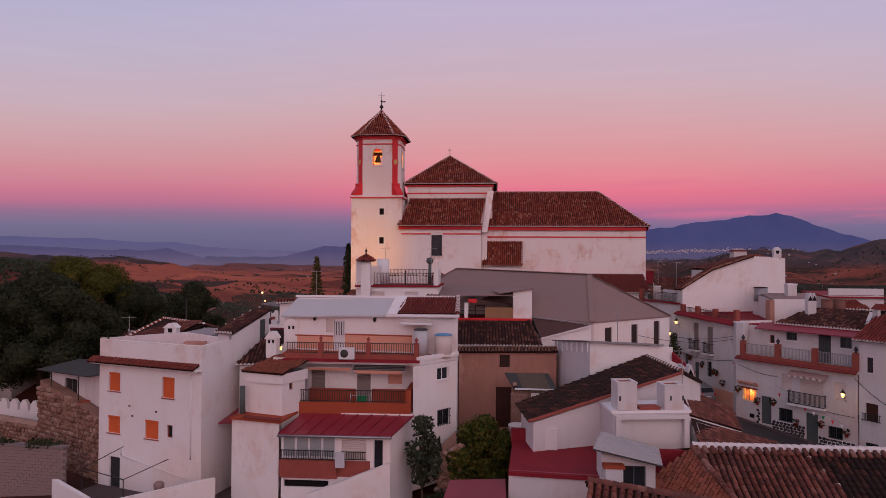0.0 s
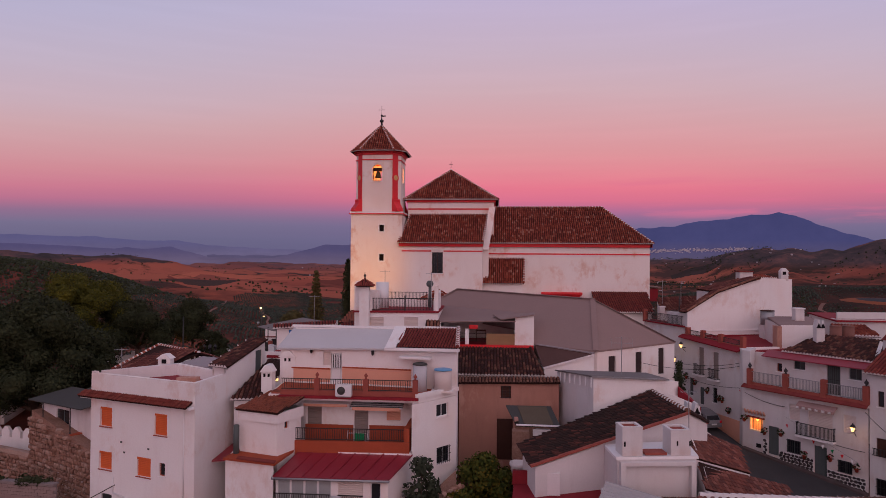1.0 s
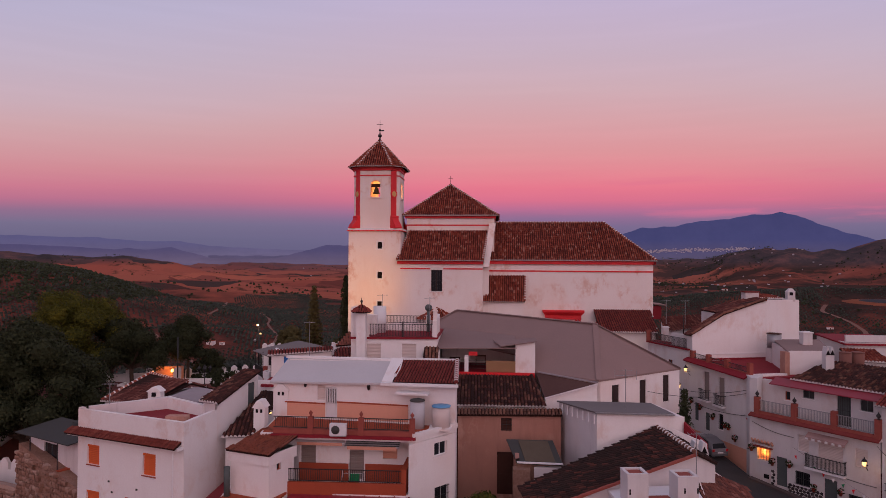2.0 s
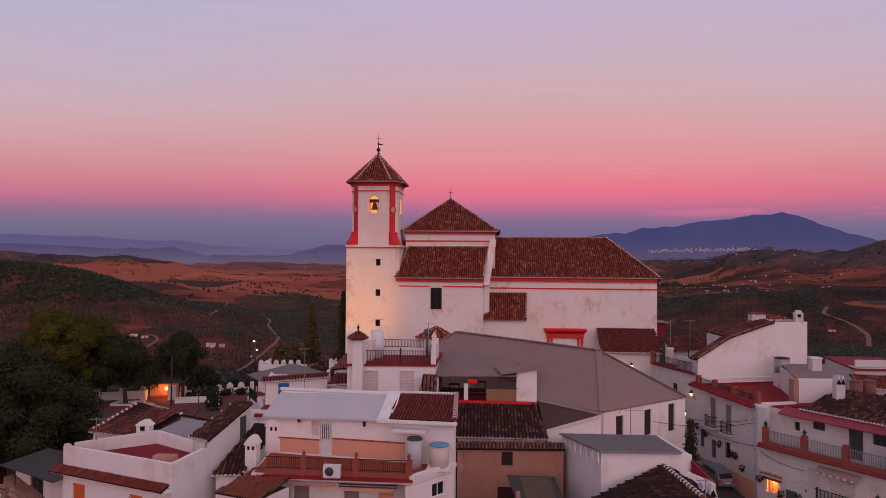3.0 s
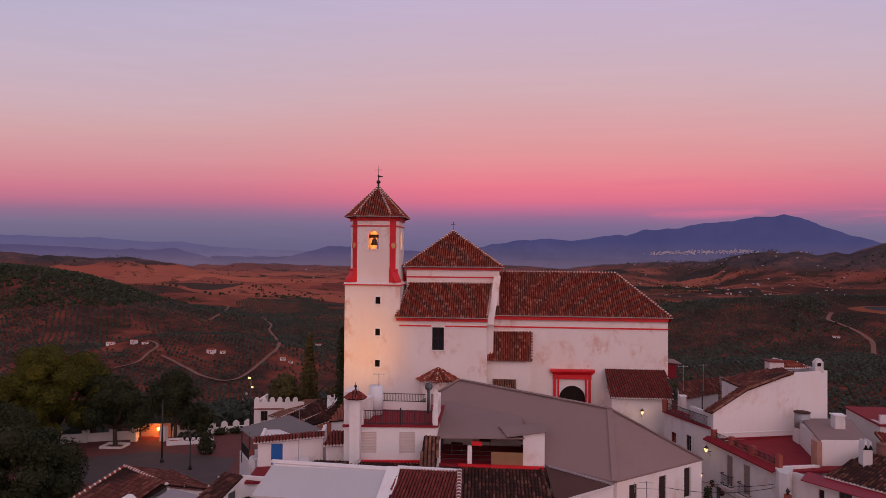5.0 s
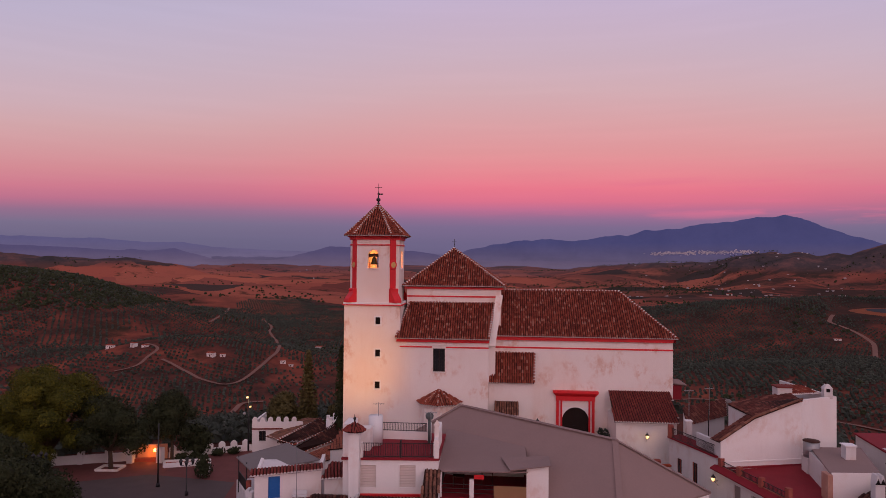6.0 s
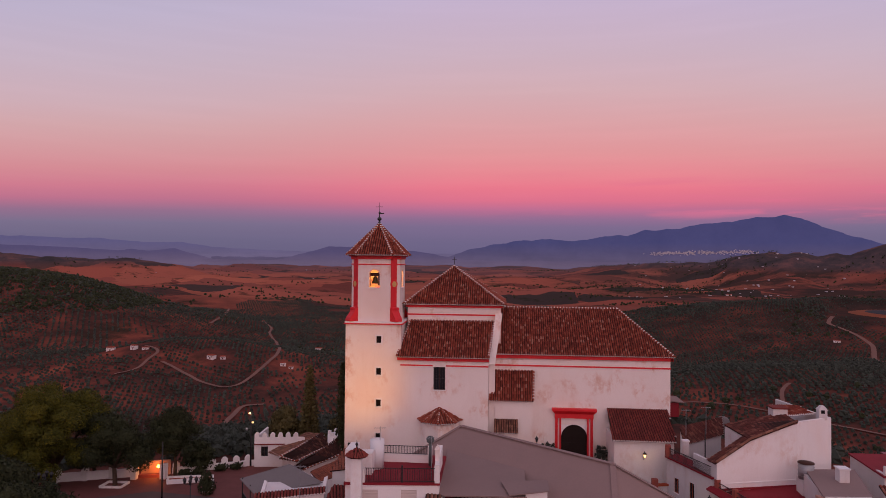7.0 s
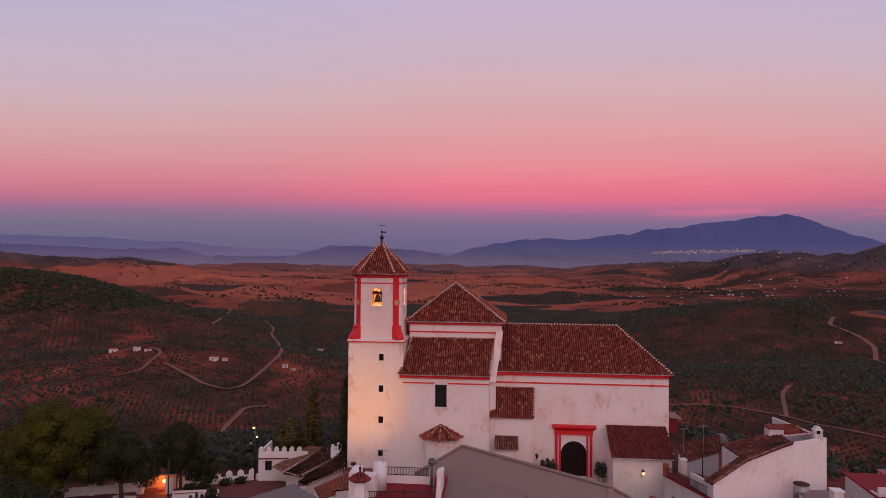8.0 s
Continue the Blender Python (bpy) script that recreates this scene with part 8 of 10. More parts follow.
def car(x, y, z, turn):
    c = thing("parked_car", (0, 0, 0), "silver hatchback parked on the sloping street", "car")
    body = [(-2.05, 0.35), (-2.08, 0.75), (-1.95, 0.95), (-0.95, 1.0), (0.85, 0.92), (1.9, 0.78), (2.05, 0.55), (2.0, 0.32)]
    cab = [(-1.95, 0.95), (-1.6, 1.38), (-0.4, 1.45), (0.3, 1.36), (1.0, 0.94)]

    def extrude(prof, w0, w1):
        n = len(prof)
        return Mesh().poly([(a, -w0 if b < 1.2 else -w1, b) for a, b in prof] + [(a, w0 if b < 1.2 else w1, b) for a, b in prof],
                           [tuple(range(n)), tuple(range(2 * n - 1, n - 1, -1))] + [((j + 1) % n, j, n + j, n + (j + 1) % n) for j in range(n)])
    bd_ = part("body", extrude(body, 0.84, 0.84), CAR_PAINT, c)
    part("cabin", extrude(cab, 0.8, 0.66), CAR_PAINT, c)
    part("rear_window", Mesh().hexa([(-1.94, -0.66, 1.0), (-1.94, 0.66, 1.0), (-1.9, 0.66, 1.0), (-1.9, -0.66, 1.0)], [(-1.66, -0.58, 1.34), (-1.66, 0.58, 1.34), (-1.6, 0.58, 1.34), (-1.6, -0.58, 1.34)]), GLASS, c)
    part("windscreen", Mesh().hexa([(0.92, -0.68, 1.0), (0.97, -0.68, 1.0), (0.97, 0.68, 1.0), (0.92, 0.68, 1.0)], [(0.32, -0.58, 1.34), (0.37, -0.58, 1.34), (0.37, 0.58, 1.34), (0.32, 0.58, 1.34)]), GLASS, c)
    for s in (-1, 1):
        part("side_window", Mesh().hexa([(-1.4, s * 0.80, 1.0), (0.6, s * 0.80, 1.0), (0.6, s * 0.815, 1.0), (-1.4, s * 0.815, 1.0)], [(-1.2, s * 0.70, 1.32), (0.15, s * 0.70, 1.32), (0.15, s * 0.715, 1.32), (-1.2, s * 0.715, 1.32)]), GLASS, c)
        part("tail_light", Mesh().box(-2.1, s * 0.7 - 0.1, 0.75, -2.04, s * 0.7 + 0.1, 0.98), RED, c)
        for wx in (-1.3, 1.3):
            wh = part("wheel", Mesh(True).tube((wx, s * 0.68, 0.31), (wx, s * 0.86, 0.31), 0.31, n=18), RUBBER, c)
            part("rim", Mesh(True).tube((wx, s * 0.85, 0.31), (wx, s * 0.875, 0.31), 0.19, n=14), STEEL, wh)
    part("bumper", Mesh().box(-2.16, -0.8, 0.35, -2.02, 0.8, 0.58), CAR_PAINT, c)
    part("plate", Mesh().box(-2.175, -0.26, 0.6, -2.09, 0.26, 0.71), ALU, c)
    c.matrix_basis = pose(x, y, z, 0, -10.0, turn)
    return c


car(28.45, 67.4, -6.4, 107)


# ---------------------------------------------------------------- plaza
PZ = -5.0
tagged(part("plaza", Mesh().slab([(-48, 62, PZ), (-26.5, 65.8, PZ), (-16.5, 66.5, PZ), (-10.5, 72, PZ), (-10.5, 84, PZ), (-20, 93.2, PZ), (-24.6, 94.6, PZ), (-46.5, 84.9, PZ), (-50, 82, PZ)], 0.4), PAVING), "red brick-paved plaza", "plaza", kind="structure")
tagged(part("paving_panel", Mesh().slab([(-41, 71, PZ + 0.012), (-20.5, 73, PZ + 0.012), (-22, 81.5, PZ + 0.012), (-33, 83.0, PZ + 0.012), (-41, 79, PZ + 0.012)], 0.008), PAVING_GREY), "greyish paved field in the plaza", "paving", kind="structure")
pw_ = thing("plaza_parapet", (-36, 89, PZ), "white crenellated parapet along the plaza edge", "parapet")
wall(pw_, (-46.5, 84.6), (-37.8, 87.8), PZ - 3, PZ + 1.05, (), WHITE)
wall(pw_, (-34.0, 89.4), (-24.6, 93.9), PZ - 3, PZ + 0.75, (), WHITE)
merlons(pw_, (-34.0, 89.55), (-24.6, 94.05), PZ + 0.75, 0.85, 0.55, 0.75)
for x, y in ((-46.3, 84.6), (-43.4, 85.7), (-40.5, 86.8)):
    part("pier", Mesh().box(x - 0.3, y - 0.25, PZ, x + 0.3, y + 0.45, PZ + 1.5), WHITE, pw_)
grot = thing("lit_niche", (-36, 88, PZ), "white open niche lit inside by an orange lamp", "niche")
part("pier", Mesh().box(-38.0, 86.6, PZ, -37.3, 87.4, PZ + 1.8), WHITE, grot)
part("pier", Mesh().box(-34.5, 87.2, PZ, -33.8, 88.0, PZ + 1.8), WHITE, grot)
part("back_wall", Mesh().hexa([(-37.6, 88.4, PZ), (-34.1, 89.2, PZ), (-34.2, 89.5, PZ), (-37.7, 88.7, PZ)], [(-37.6, 88.4, PZ + 1.8), (-34.1, 89.2, PZ + 1.8), (-34.2, 89.5, PZ + 1.8), (-37.7, 88.7, PZ + 1.8)]), OCHRE, grot)
part("step", Mesh().hexa([(-37.3, 87.2, PZ), (-34.5, 87.9, PZ), (-34.7, 88.4, PZ), (-37.5, 87.8, PZ)], [(-37.3, 87.2, PZ + 0.4), (-34.5, 87.9, PZ + 0.4), (-34.7, 88.4, PZ + 0.4), (-37.5, 87.8, PZ + 0.4)]), TERRA, grot)


def lamp_point(name, at, energy, color=(1.0, 0.55, 0.2), size=0.08):
    o = new(name, bpy.data.lights.new(name, "POINT"))
    o.data.energy, o.data.color, o.data.shadow_soft_size = energy, color, size
    o.location = at
    return o


part("lamp", Mesh(True).lathe((-35.0, 87.9, PZ + 1.2), [(0.1, 0), (0.2, 0.1), (0.2, 0.3), (0.05, 0.4)], 10), LAMP_DIM, grot, "glowing orange lamp")
lamp_point("niche_light", (-35.1, 87.6, PZ + 1.35), 130, (1.0, 0.30, 0.04))
pl = thing("planter_bed", (-30, 86, PZ), "low white-edged planting bed with red soil", "planter")
B0 = [(-33.2, 86.9), (-32.6, 85.6), (-28.6, 87.0), (-27.0, 83.4), (-26.2, 83.8), (-28.0, 88.2)]
for p, q in zip(B0, B0[1:] + B0[:1]):
    part("edge", Mesh().beam((*p, PZ + 0.25), (*q, PZ + 0.25), 0.28, 0.5), WHITE, pl)
part("soil", Mesh().slab([(*p, PZ + 0.3) for p in (B0[0], B0[1], B0[2], B0[5])], 0.2), RUST, pl)
part("soil", Mesh().slab([(*p, PZ + 0.3) for p in (B0[2], B0[3], B0[4], B0[5])], 0.2), RUST, pl)
sq = thing("tree_surround", (-38.6, 84.4, PZ), "square white tree surround with dark soil", "planter")
for a, b in (((-40, 83.4), (-37.4, 83.6)), ((-37.4, 83.6), (-37.4, 85.4)), ((-37.4, 85.4), (-40, 85.3)), ((-40, 85.3), (-40, 83.4))):
    part("edge", Mesh().beam((*a, PZ + 0.12), (*b, PZ + 0.12), 0.2, 0.24), WHITE, sq)


def lantern_head(parent, c, lit=False, s=1.0):
    """A four-sided street lantern with a cap and glass."""
    h = part("lantern", Mesh().lathe(c, [(0.07 * s, 0), (0.1 * s, 0.04 * s), (0.1 * s, 0.06 * s)], 6), IRON, parent)
    part("cap", Mesh().lathe((c[0], c[1], c[2] + 0.42 * s), [(0.24 * s, 0), (0.2 * s, 0.1 * s), (0.06 * s, 0.24 * s), (0.03 * s, 0.36 * s)], 6), IRON, h)
    part("glass", Mesh().lathe((c[0], c[1], c[2] + 0.06 * s), [(0.1 * s, 0), (0.19 * s, 0.355 * s)], 6), LAMP if lit else GLASS, h)
    return h


def plaza_lamp(x, y, h=3.4, heads=4):
    o = thing("street_lamp", (x, y, PZ), "black cast-iron plaza lamp with lanterns on arms", "street lamp", "plaza lamps")
    part("pole", Mesh(True).lathe((x, y, PZ), [(0.2, 0), (0.16, 0.35), (0.07, 0.5), (0.055, h)], 10), IRON, o)
    for i in range(heads):
        a = math.pi / 2 * i + 0.4
        ex_, ey_ = x + 0.6 * math.cos(a), y + 0.6 * math.sin(a)
        part("arm", Mesh().beam((x, y, PZ + h - 0.3), (ex_, ey_, PZ + h - 0.15), 0.05, 0.05), IRON, o)
        lantern_head(o, (ex_, ey_, PZ + h - 0.15))
    return o


plaza_lamp(-25.5, 77.0)
plaza_lamp(-37.5, 71.5)
plaza_lamp(-40.5, 74.5, 4.2)
po = thing("lamp_post", (-29.9, 79.2, PZ), "tall plain dark post on the plaza", "post")
part("pole", Mesh(True).tube((-29.9, 79.2, PZ), (-29.9, 79.2, PZ + 7.0), 0.1, 0.07, 10), IRON, po)
part("foot", Mesh(True).lathe((-29.9, 79.2, PZ), [(0.25, 0), (0.2, 0.3), (0.11, 0.45)], 10), IRON, po)
ms = thing("floodlight_mast", (-25.2, 93.6, PZ), "tall dark mast with two lit floodlights and a dish", "floodlight")
part("pole", Mesh(True).tube((-25.2, 93.6, PZ), (-25.2, 93.6, 2.2), 0.12, 0.09, 10), IRON, ms)
part("floodlight", Mesh().box(-25.45, 93.3, 2.0, -25.2, 93.5, 2.2), LAMP, ms)
part("floodlight", Mesh().box(-25.0, 93.3, 0.8, -24.8, 93.5, 0.98), LAMP, ms)
part("dish", Mesh(True).lathe((-25.75, 93.5, -0.3), [(0.05, 0), (0.16, 0.1), (0.2, 0.26), (0.12, 0.4), (0.05, 0.42)], 14), STEEL, ms)
lamp_point("mast_light", (-25.2, 92.9, 2.0), 60, (1.0, 0.6, 0.3))

# floodlight that washes the tower's lower front
fld = thing("floodlight", (-7.0, 73.6, 3.4), "small floodlight on the low roof facing the tower", "floodlight")
part("housing", Mesh().box(-7.25, 73.3, 3.95, -6.75, 73.6, 4.25), IRON, fld)
part("bracket", Mesh().box(-7.05, 73.35, 3.3, -6.95, 73.5, 3.95), IRON, fld)
sp = new("tower_floodlight", bpy.data.lights.new("tower_floodlight", "SPOT"))
sp.data.energy, sp.data.color, sp.data.spot_size, sp.data.spot_blend, sp.data.shadow_soft_size = 2700, (1.0, 0.40, 0.0), radians(74), 1.0, 0.25
sp.matrix_world = look((-7.0, 73.75, 4.3), (-9.3, 85.3, 8.4))


# ---------------------------------------------------------------- lit lanterns on walls
def wall_lamp(at, way, lit=True, energy=25, label="black wall lantern, lit warm"):
    """A lantern on a bracket; way points out of the wall."""
    w = Vector((*way, 0)).normalized()
    o = thing("wall_lantern", at, label, "lantern", "wall lanterns")
    c = Vector(at) + w * 0.55
    part("bracket", Mesh().beam(Vector(at), c, 0.05, 0.05).beam(Vector(at) - Vector((0, 0, 0.45)), Vector(at) + w * 0.4, 0.03, 0.03), IRON, o)
    lantern_head(o, (c.x, c.y, c.z - 0.05), lit, 0.95)
    if lit:
        lamp_point("lantern_light", (c.x + w.x * 0.3, c.y + w.y * 0.3, c.z + 0.2), energy, (1.0, 0.6, 0.25))
    return o


wall_lamp((24.0, 82.6, 1.3), (0, -1), energy=9)
wall_lamp(tuple(along(F1, F2, 9.7, -4.0, 0.0)), (-0.79, -0.61), energy=9)
wall_lamp(tuple(along(S1, S2, 0.2, 0.2, 0.0)), (-0.94, -0.33), energy=6)
wall_lamp((12.4, 86.4, 1.6), (0, -1), False, label="black wall lantern, unlit, by the church door")
wall_lamp((25.4, 66.6, -0.4), (0.3, -0.95), energy=4)
wall_lamp((-9.6, 53.0, -0.6), (0.9, -0.3), energy=4)
# the little shrine in the street front
sh = thing("wall_shrine", tuple(along(F1, F2, 1.35, -5.8)), "small lit wall shrine behind an iron grille with tiled hood", "shrine")
part("hood", along_box(Mesh(), F1, F2, 0.55, -4.7, 2.15, -4.6, 0.0, 0.3), TILE_RED, sh)
for i in range(7):
    part("tile", Mesh(True).tube(along(F1, F2, 0.4 + 0.29 * i, -4.35, 0.05), along(F1, F2, 0.35 + 0.3 * i, -4.05, 0.25), 0.1, 0.08, 6), OCHRE, sh)
for i in range(5):
    part("bar", Mesh().beam(along(F1, F2, 0.85 + 0.25 * i, -5.75, 0.04), along(F1, F2, 0.85 + 0.25 * i, -4.8, 0.04), 0.03, 0.03, (0, 1, 0)), IRON, sh)
part("lamp", Mesh(True).lathe(tuple(along(F1, F2, 1.4, -5.0, -0.1)), [(0.05, 0), (0.1, 0.08), (0.1, 0.2), (0.03, 0.25)], 8), LAMP, sh)
lamp_point("shrine_light", along(F1, F2, 1.3, -5.1, -0.1), 24, (1.0, 0.40, 0.06), 0.06)


# ---------------------------------------------------------------- plants
def leafy(m, c, r, n, size, rnd, squash=1.0, flat=0.4):
    """Tufts of small bent leaves on and just inside a rounded lobe."""
    for _ in range(n):
        d = Vector((rnd.gauss(0, 1), rnd.gauss(0, 1), rnd.gauss(0.15, 1))).normalized()
        k = rnd.uniform(0.8, 1.0) + 0.22 * rnd.random() ** 3
        p = Vector(c) + Vector((d.x * r * k, d.y * r * k, d.z * r * k * squash))
        face = (d + Vector((rnd.gauss(0, flat), rnd.gauss(0, flat), rnd.gauss(0, flat)))).normalized()
        a = face.cross(Vector((rnd.gauss(0, 1), rnd.gauss(0, 1), rnd.gauss(0, 1)))).normalized()
        s = size * rnd.uniform(0.6, 1.4)
        a, b = a * s, face.cross(a) * s * 0.6
        tip = d * s * 0.5
        m.poly([p - a, p - b + tip * 0.4, p + a + tip, p + b + tip * 0.6], [(0, 1, 2), (0, 2, 3)])


def core(m, c, r, rnd, squash=1.0, n=7):
    """A dark uneven inner mass that closes the crown."""
    rings = 5
    vs = []
    for i in range(rings):
        ph = math.pi * (i + 0.5) / rings
        for j in range(n):
            th_ = 2 * math.pi * j / n + i * 0.4
            k = r * rnd.uniform(0.62, 0.86)
            vs.append((c[0] + k * math.sin(ph) * math.cos(th_), c[1] + k * math.sin(ph) * math.sin(th_), c[2] + squash * k * math.cos(ph)))
    fs = [(i * n + j, (i + 1) * n + j, (i + 1) * n + (j + 1) % n, i * n + (j + 1) % n) for i in range(rings - 1) for j in range(n)]
    fs += [tuple(range(n)), tuple((rings - 1) * n + n - 1 - j for j in range(n))]
    m.poly(vs, fs)


def tree(name, at, label, lobes, material, size, density, seed, trunk_r=0.35, limbs=5, squash=0.8, core_k=1.0):
    """Trunk and limbs under a crown of many lobes; lobes: (dx, dy, z above the foot, radius)."""
    rnd = random.Random(seed)
    t = thing(name, at, label, "tree")
    x, y, z = at
    tops = sorted(lobes, key=lambda l: -l[3])
    tm = Mesh(True)
    mid_z = min(l[2] for l in lobes) * 0.7 + 0.2
    knee = Vector((x + rnd.uniform(-0.3, 0.3), y, z + mid_z))
    tm.tube((x, y, z - 0.5), knee, trunk_r, trunk_r * 0.75, 9)
    for l in tops[:limbs]:
        tm.tube(knee, (x + l[0], y + l[1], z + l[2]), trunk_r * 0.6, trunk_r * 0.15, 7)
    part("trunk", tm, BARK, t)
    cm = Mesh()
    for dx, dy, dz, r in lobes:
        c = (x + dx, y + dy, z + dz)
        core(cm, c, r * core_k * 0.86, rnd, squash)
        leafy(cm, c, r, int(density * r * r), size, rnd, squash)
    part("crown", cm, material, t, kind="stuff")
    return t


def lobes_for(rnd, rx, ry, z0, z1, n, r0, r1):
    out = []
    for i in range(n):
        a = rnd.uniform(0, 2 * math.pi)
        f = rnd.random() ** 0.5
        h = rnd.random()
        w = math.sqrt(max(0.05, 1 - (2 * h - 0.75) ** 2 * 0.8))
        out.append((rx * f * w * math.cos(a), ry * f * w * math.sin(a), z0 + (z1 - z0) * h, rnd.uniform(r0, r1)))
    return out


def dome_lobes(rnd, rx, ry, z0, z1, n, r0, r1):
    """Lobes spread over the outside of a broad dome, with a few inside to close it."""
    out = []
    for i in range(n):
        h = (i + 0.5) / n
        w = math.sqrt(max(0.0, 1 - h * h))
        a = i * 2.39996 + rnd.uniform(-0.25, 0.25)
        k = rnd.uniform(0.82, 1.05) if i % 5 else 0.5
        out.append((rx * k * w * math.cos(a), ry * k * w * math.sin(a), z0 + (z1 - z0) * h * (k if i % 5 else 0.7), rnd.uniform(r0, r1)))
    for i in range(n // 3):
        a = i * 2.39996
        out.append((rx * 0.85 * math.cos(a), ry * 0.85 * math.sin(a), z0 - rnd.uniform(0.2, 1.6), rnd.uniform(r0, r1) * 0.8))
    return out


rg = random.Random(11)
tree("pine_tree", (-46.5, 84.5, -6.0), "large spreading pine with yellow-green sunlit needles", dome_lobes(rg, 6.2, 5.6, 5.2, 12.2, 46, 1.15, 1.95), PINE, 0.1, 560, 1, 0.5, 8)
tree("pine_tree", (-51.5, 73.5, -7.5), "dark broad-leaved tree at the plaza edge", lobes_for(rg, 5.0, 5.0, 2.8, 9.4, 44, 1.3, 2.2), DARKLEAF, 0.14, 240, 2, 0.45, 7)
tree("pine_tree", (-56.0, 88.0, -8.0), "dark pine behind the plaza", dome_lobes(rg, 4.8, 4.6, 4.2, 9.6, 28, 1.2, 2.0), PINE, 0.15, 220, 3, 0.45, 7)
tree("pepper_tree", (-38.6, 84.4, PZ), "drooping grey-green tree in a square surround", lobes_for(rg, 3.6, 3.0, 2.8, 7.6, 34, 0.9, 1.6), DARKLEAF, 0.12, 330, 4, 0.3, 6)
tree("pepper_tree", (-33.4, 89.0, -6.0), "drooping grey-green tree over the niche", lobes_for(rg, 3.4, 2.4, 4.4, 8.6, 30, 0.9, 1.6), DARKLEAF, 0.12, 330, 5, 0.25, 6)
tree("pepper_tree", (-42.5, 86.5, -6.0), "dark tree beside the plaza wall", lobes_for(rg, 3.0, 2.6, 3.6, 9.0, 26, 1.0, 1.7), DARKLEAF, 0.13, 300, 14, 0.3, 6)
tree("plaza_tree", (-31.2, 91.0, -6.0), "small dark leafy tree by the parapet", lobes_for(rg, 1.6, 1.4, 2.0, 4.6, 14, 0.7, 1.2), DARKLEAF, 0.25, 80, 6, 0.18, 5)
tree("leafy_tree", (-34.8, 60.0, -9.0), "large dark leafy tree with a forked leaning trunk", lobes_for(rg, 6.0, 5.2, 5.0, 13.6, 84, 1.1, 2.0), DARKLEAF, 0.12, 360, 7, 0.45, 7)
tree("leafy_tree", (-44.0, 60.5, -9.5), "dark leafy tree beside the ruined wall", lobes_for(rg, 4.6, 4.0, 3.0, 11.5, 36, 1.3, 2.2), DARKLEAF, 0.14, 240, 15, 0.45, 6)
tree("citrus_tree", (3.9, 43.2, -10.0), "small dark green tree beside the white house", lobes_for(rg, 1.05, 0.9, 2.2, 6.2, 24, 0.35, 0.7), CITRUS, 0.15, 230, 8, 0.1, 9, 0.9, 0.5)
tree("fig_tree", (7.9, 47.4, -9.0), "dense yellow-green tree in a small courtyard", lobes_for(rg, 2.1, 1.4, 0.1, 4.2, 54, 0.45, 0.95), BUSHLEAF, 0.13, 330, 9, 0.16, 6, 0.9, 0.85)
tree("fig_tree", (6.0, 45.4, -9.0), "yellow-green shrub in a small courtyard", lobes_for(rg, 0.9, 0.9, 0.1, 3.0, 18, 0.4, 0.75), BUSHLEAF, 0.13, 330, 10, 0.12, 5)
tree("round_shrub", (-26.3, 82.7, PZ), "clipped round dark green shrub", [(0, 0, 0.9, 0.95), (0, 0, 1.7, 0.75), (0.05, 0, 2.3, 0.45)], DARKLEAF, 0.14, 420, 12, 0.1, 3, 1.0)
for i, (x, y, z) in enumerate(((-30.5, 89.4, PZ), (-28.3, 91.0, PZ), (-26.6, 92.0, PZ), (-32.0, 88.6, PZ))):
    tree("shrub", (x, y, z), "low dark shrub along the plaza parapet", [(0, 0, 0.4, 0.55), (0.4, 0.2, 0.5, 0.5), (-0.4, 0.1, 0.35, 0.45)], DARKLEAF, 0.16, 240, 20 + i, 0.06, 2)
for i, (x, y, r) in enumerate(((13.2, 87.3, 0.5), (13.9, 87.5, 0.6), (14.5, 87.6, 0.45), (19.9, 87.4, 0.55), (20.4, 87.2, 0.5))):
    tree("door_shrub", (x, y, -1.0), "leafy shrub in a pot beside the church door", [(0, 0, 0.7, r), (0.1, 0, 1.3, r * 0.8), (-0.1, 0, 1.8, r * 0.5)], OLIVE, 0.15, 260, 30 + i, 0.05, 2)


def spire(name, at, label, h, r, material, seed, size=0.2, layers=False):
    """A narrow upright conifer."""
    rnd = random.Random(seed)
    t = thing(name, at, label, "tree")
    x, y, z = at
    part("trunk", Mesh(True).tube((x, y, z - 0.5), (x, y, z + h * 0.95), 0.22, 0.03, 8), BARK, t)
    cm = Mesh()
    k = int(h / (0.55 if layers else 0.5))
    for i in range(k):
        f = (i + 0.5) / k
        rr = r * (1 - f) ** (0.9 if layers else 0.45) * (0.85 + 0.3 * rnd.random())
        if not layers:
            core(cm, (x, y, z + h * f), rr * 0.9, rnd, 1.2, 6)
            leafy(cm, (x, y, z + h * f), rr, 60, size, rnd, 1.1)
        else:
            for j in range(6):
                a = 2 * math.pi * j / 6 + i
                for s_ in (0.4, 0.75, 1.0):
                    leafy(cm, (x + rr * s_ * math.cos(a), y + rr * s_ * math.sin(a), z + h * f - 0.1 * s_), 0.22, 12, size, rnd, 0.5)
    part("crown", cm, material, t, kind="stuff")
    return t


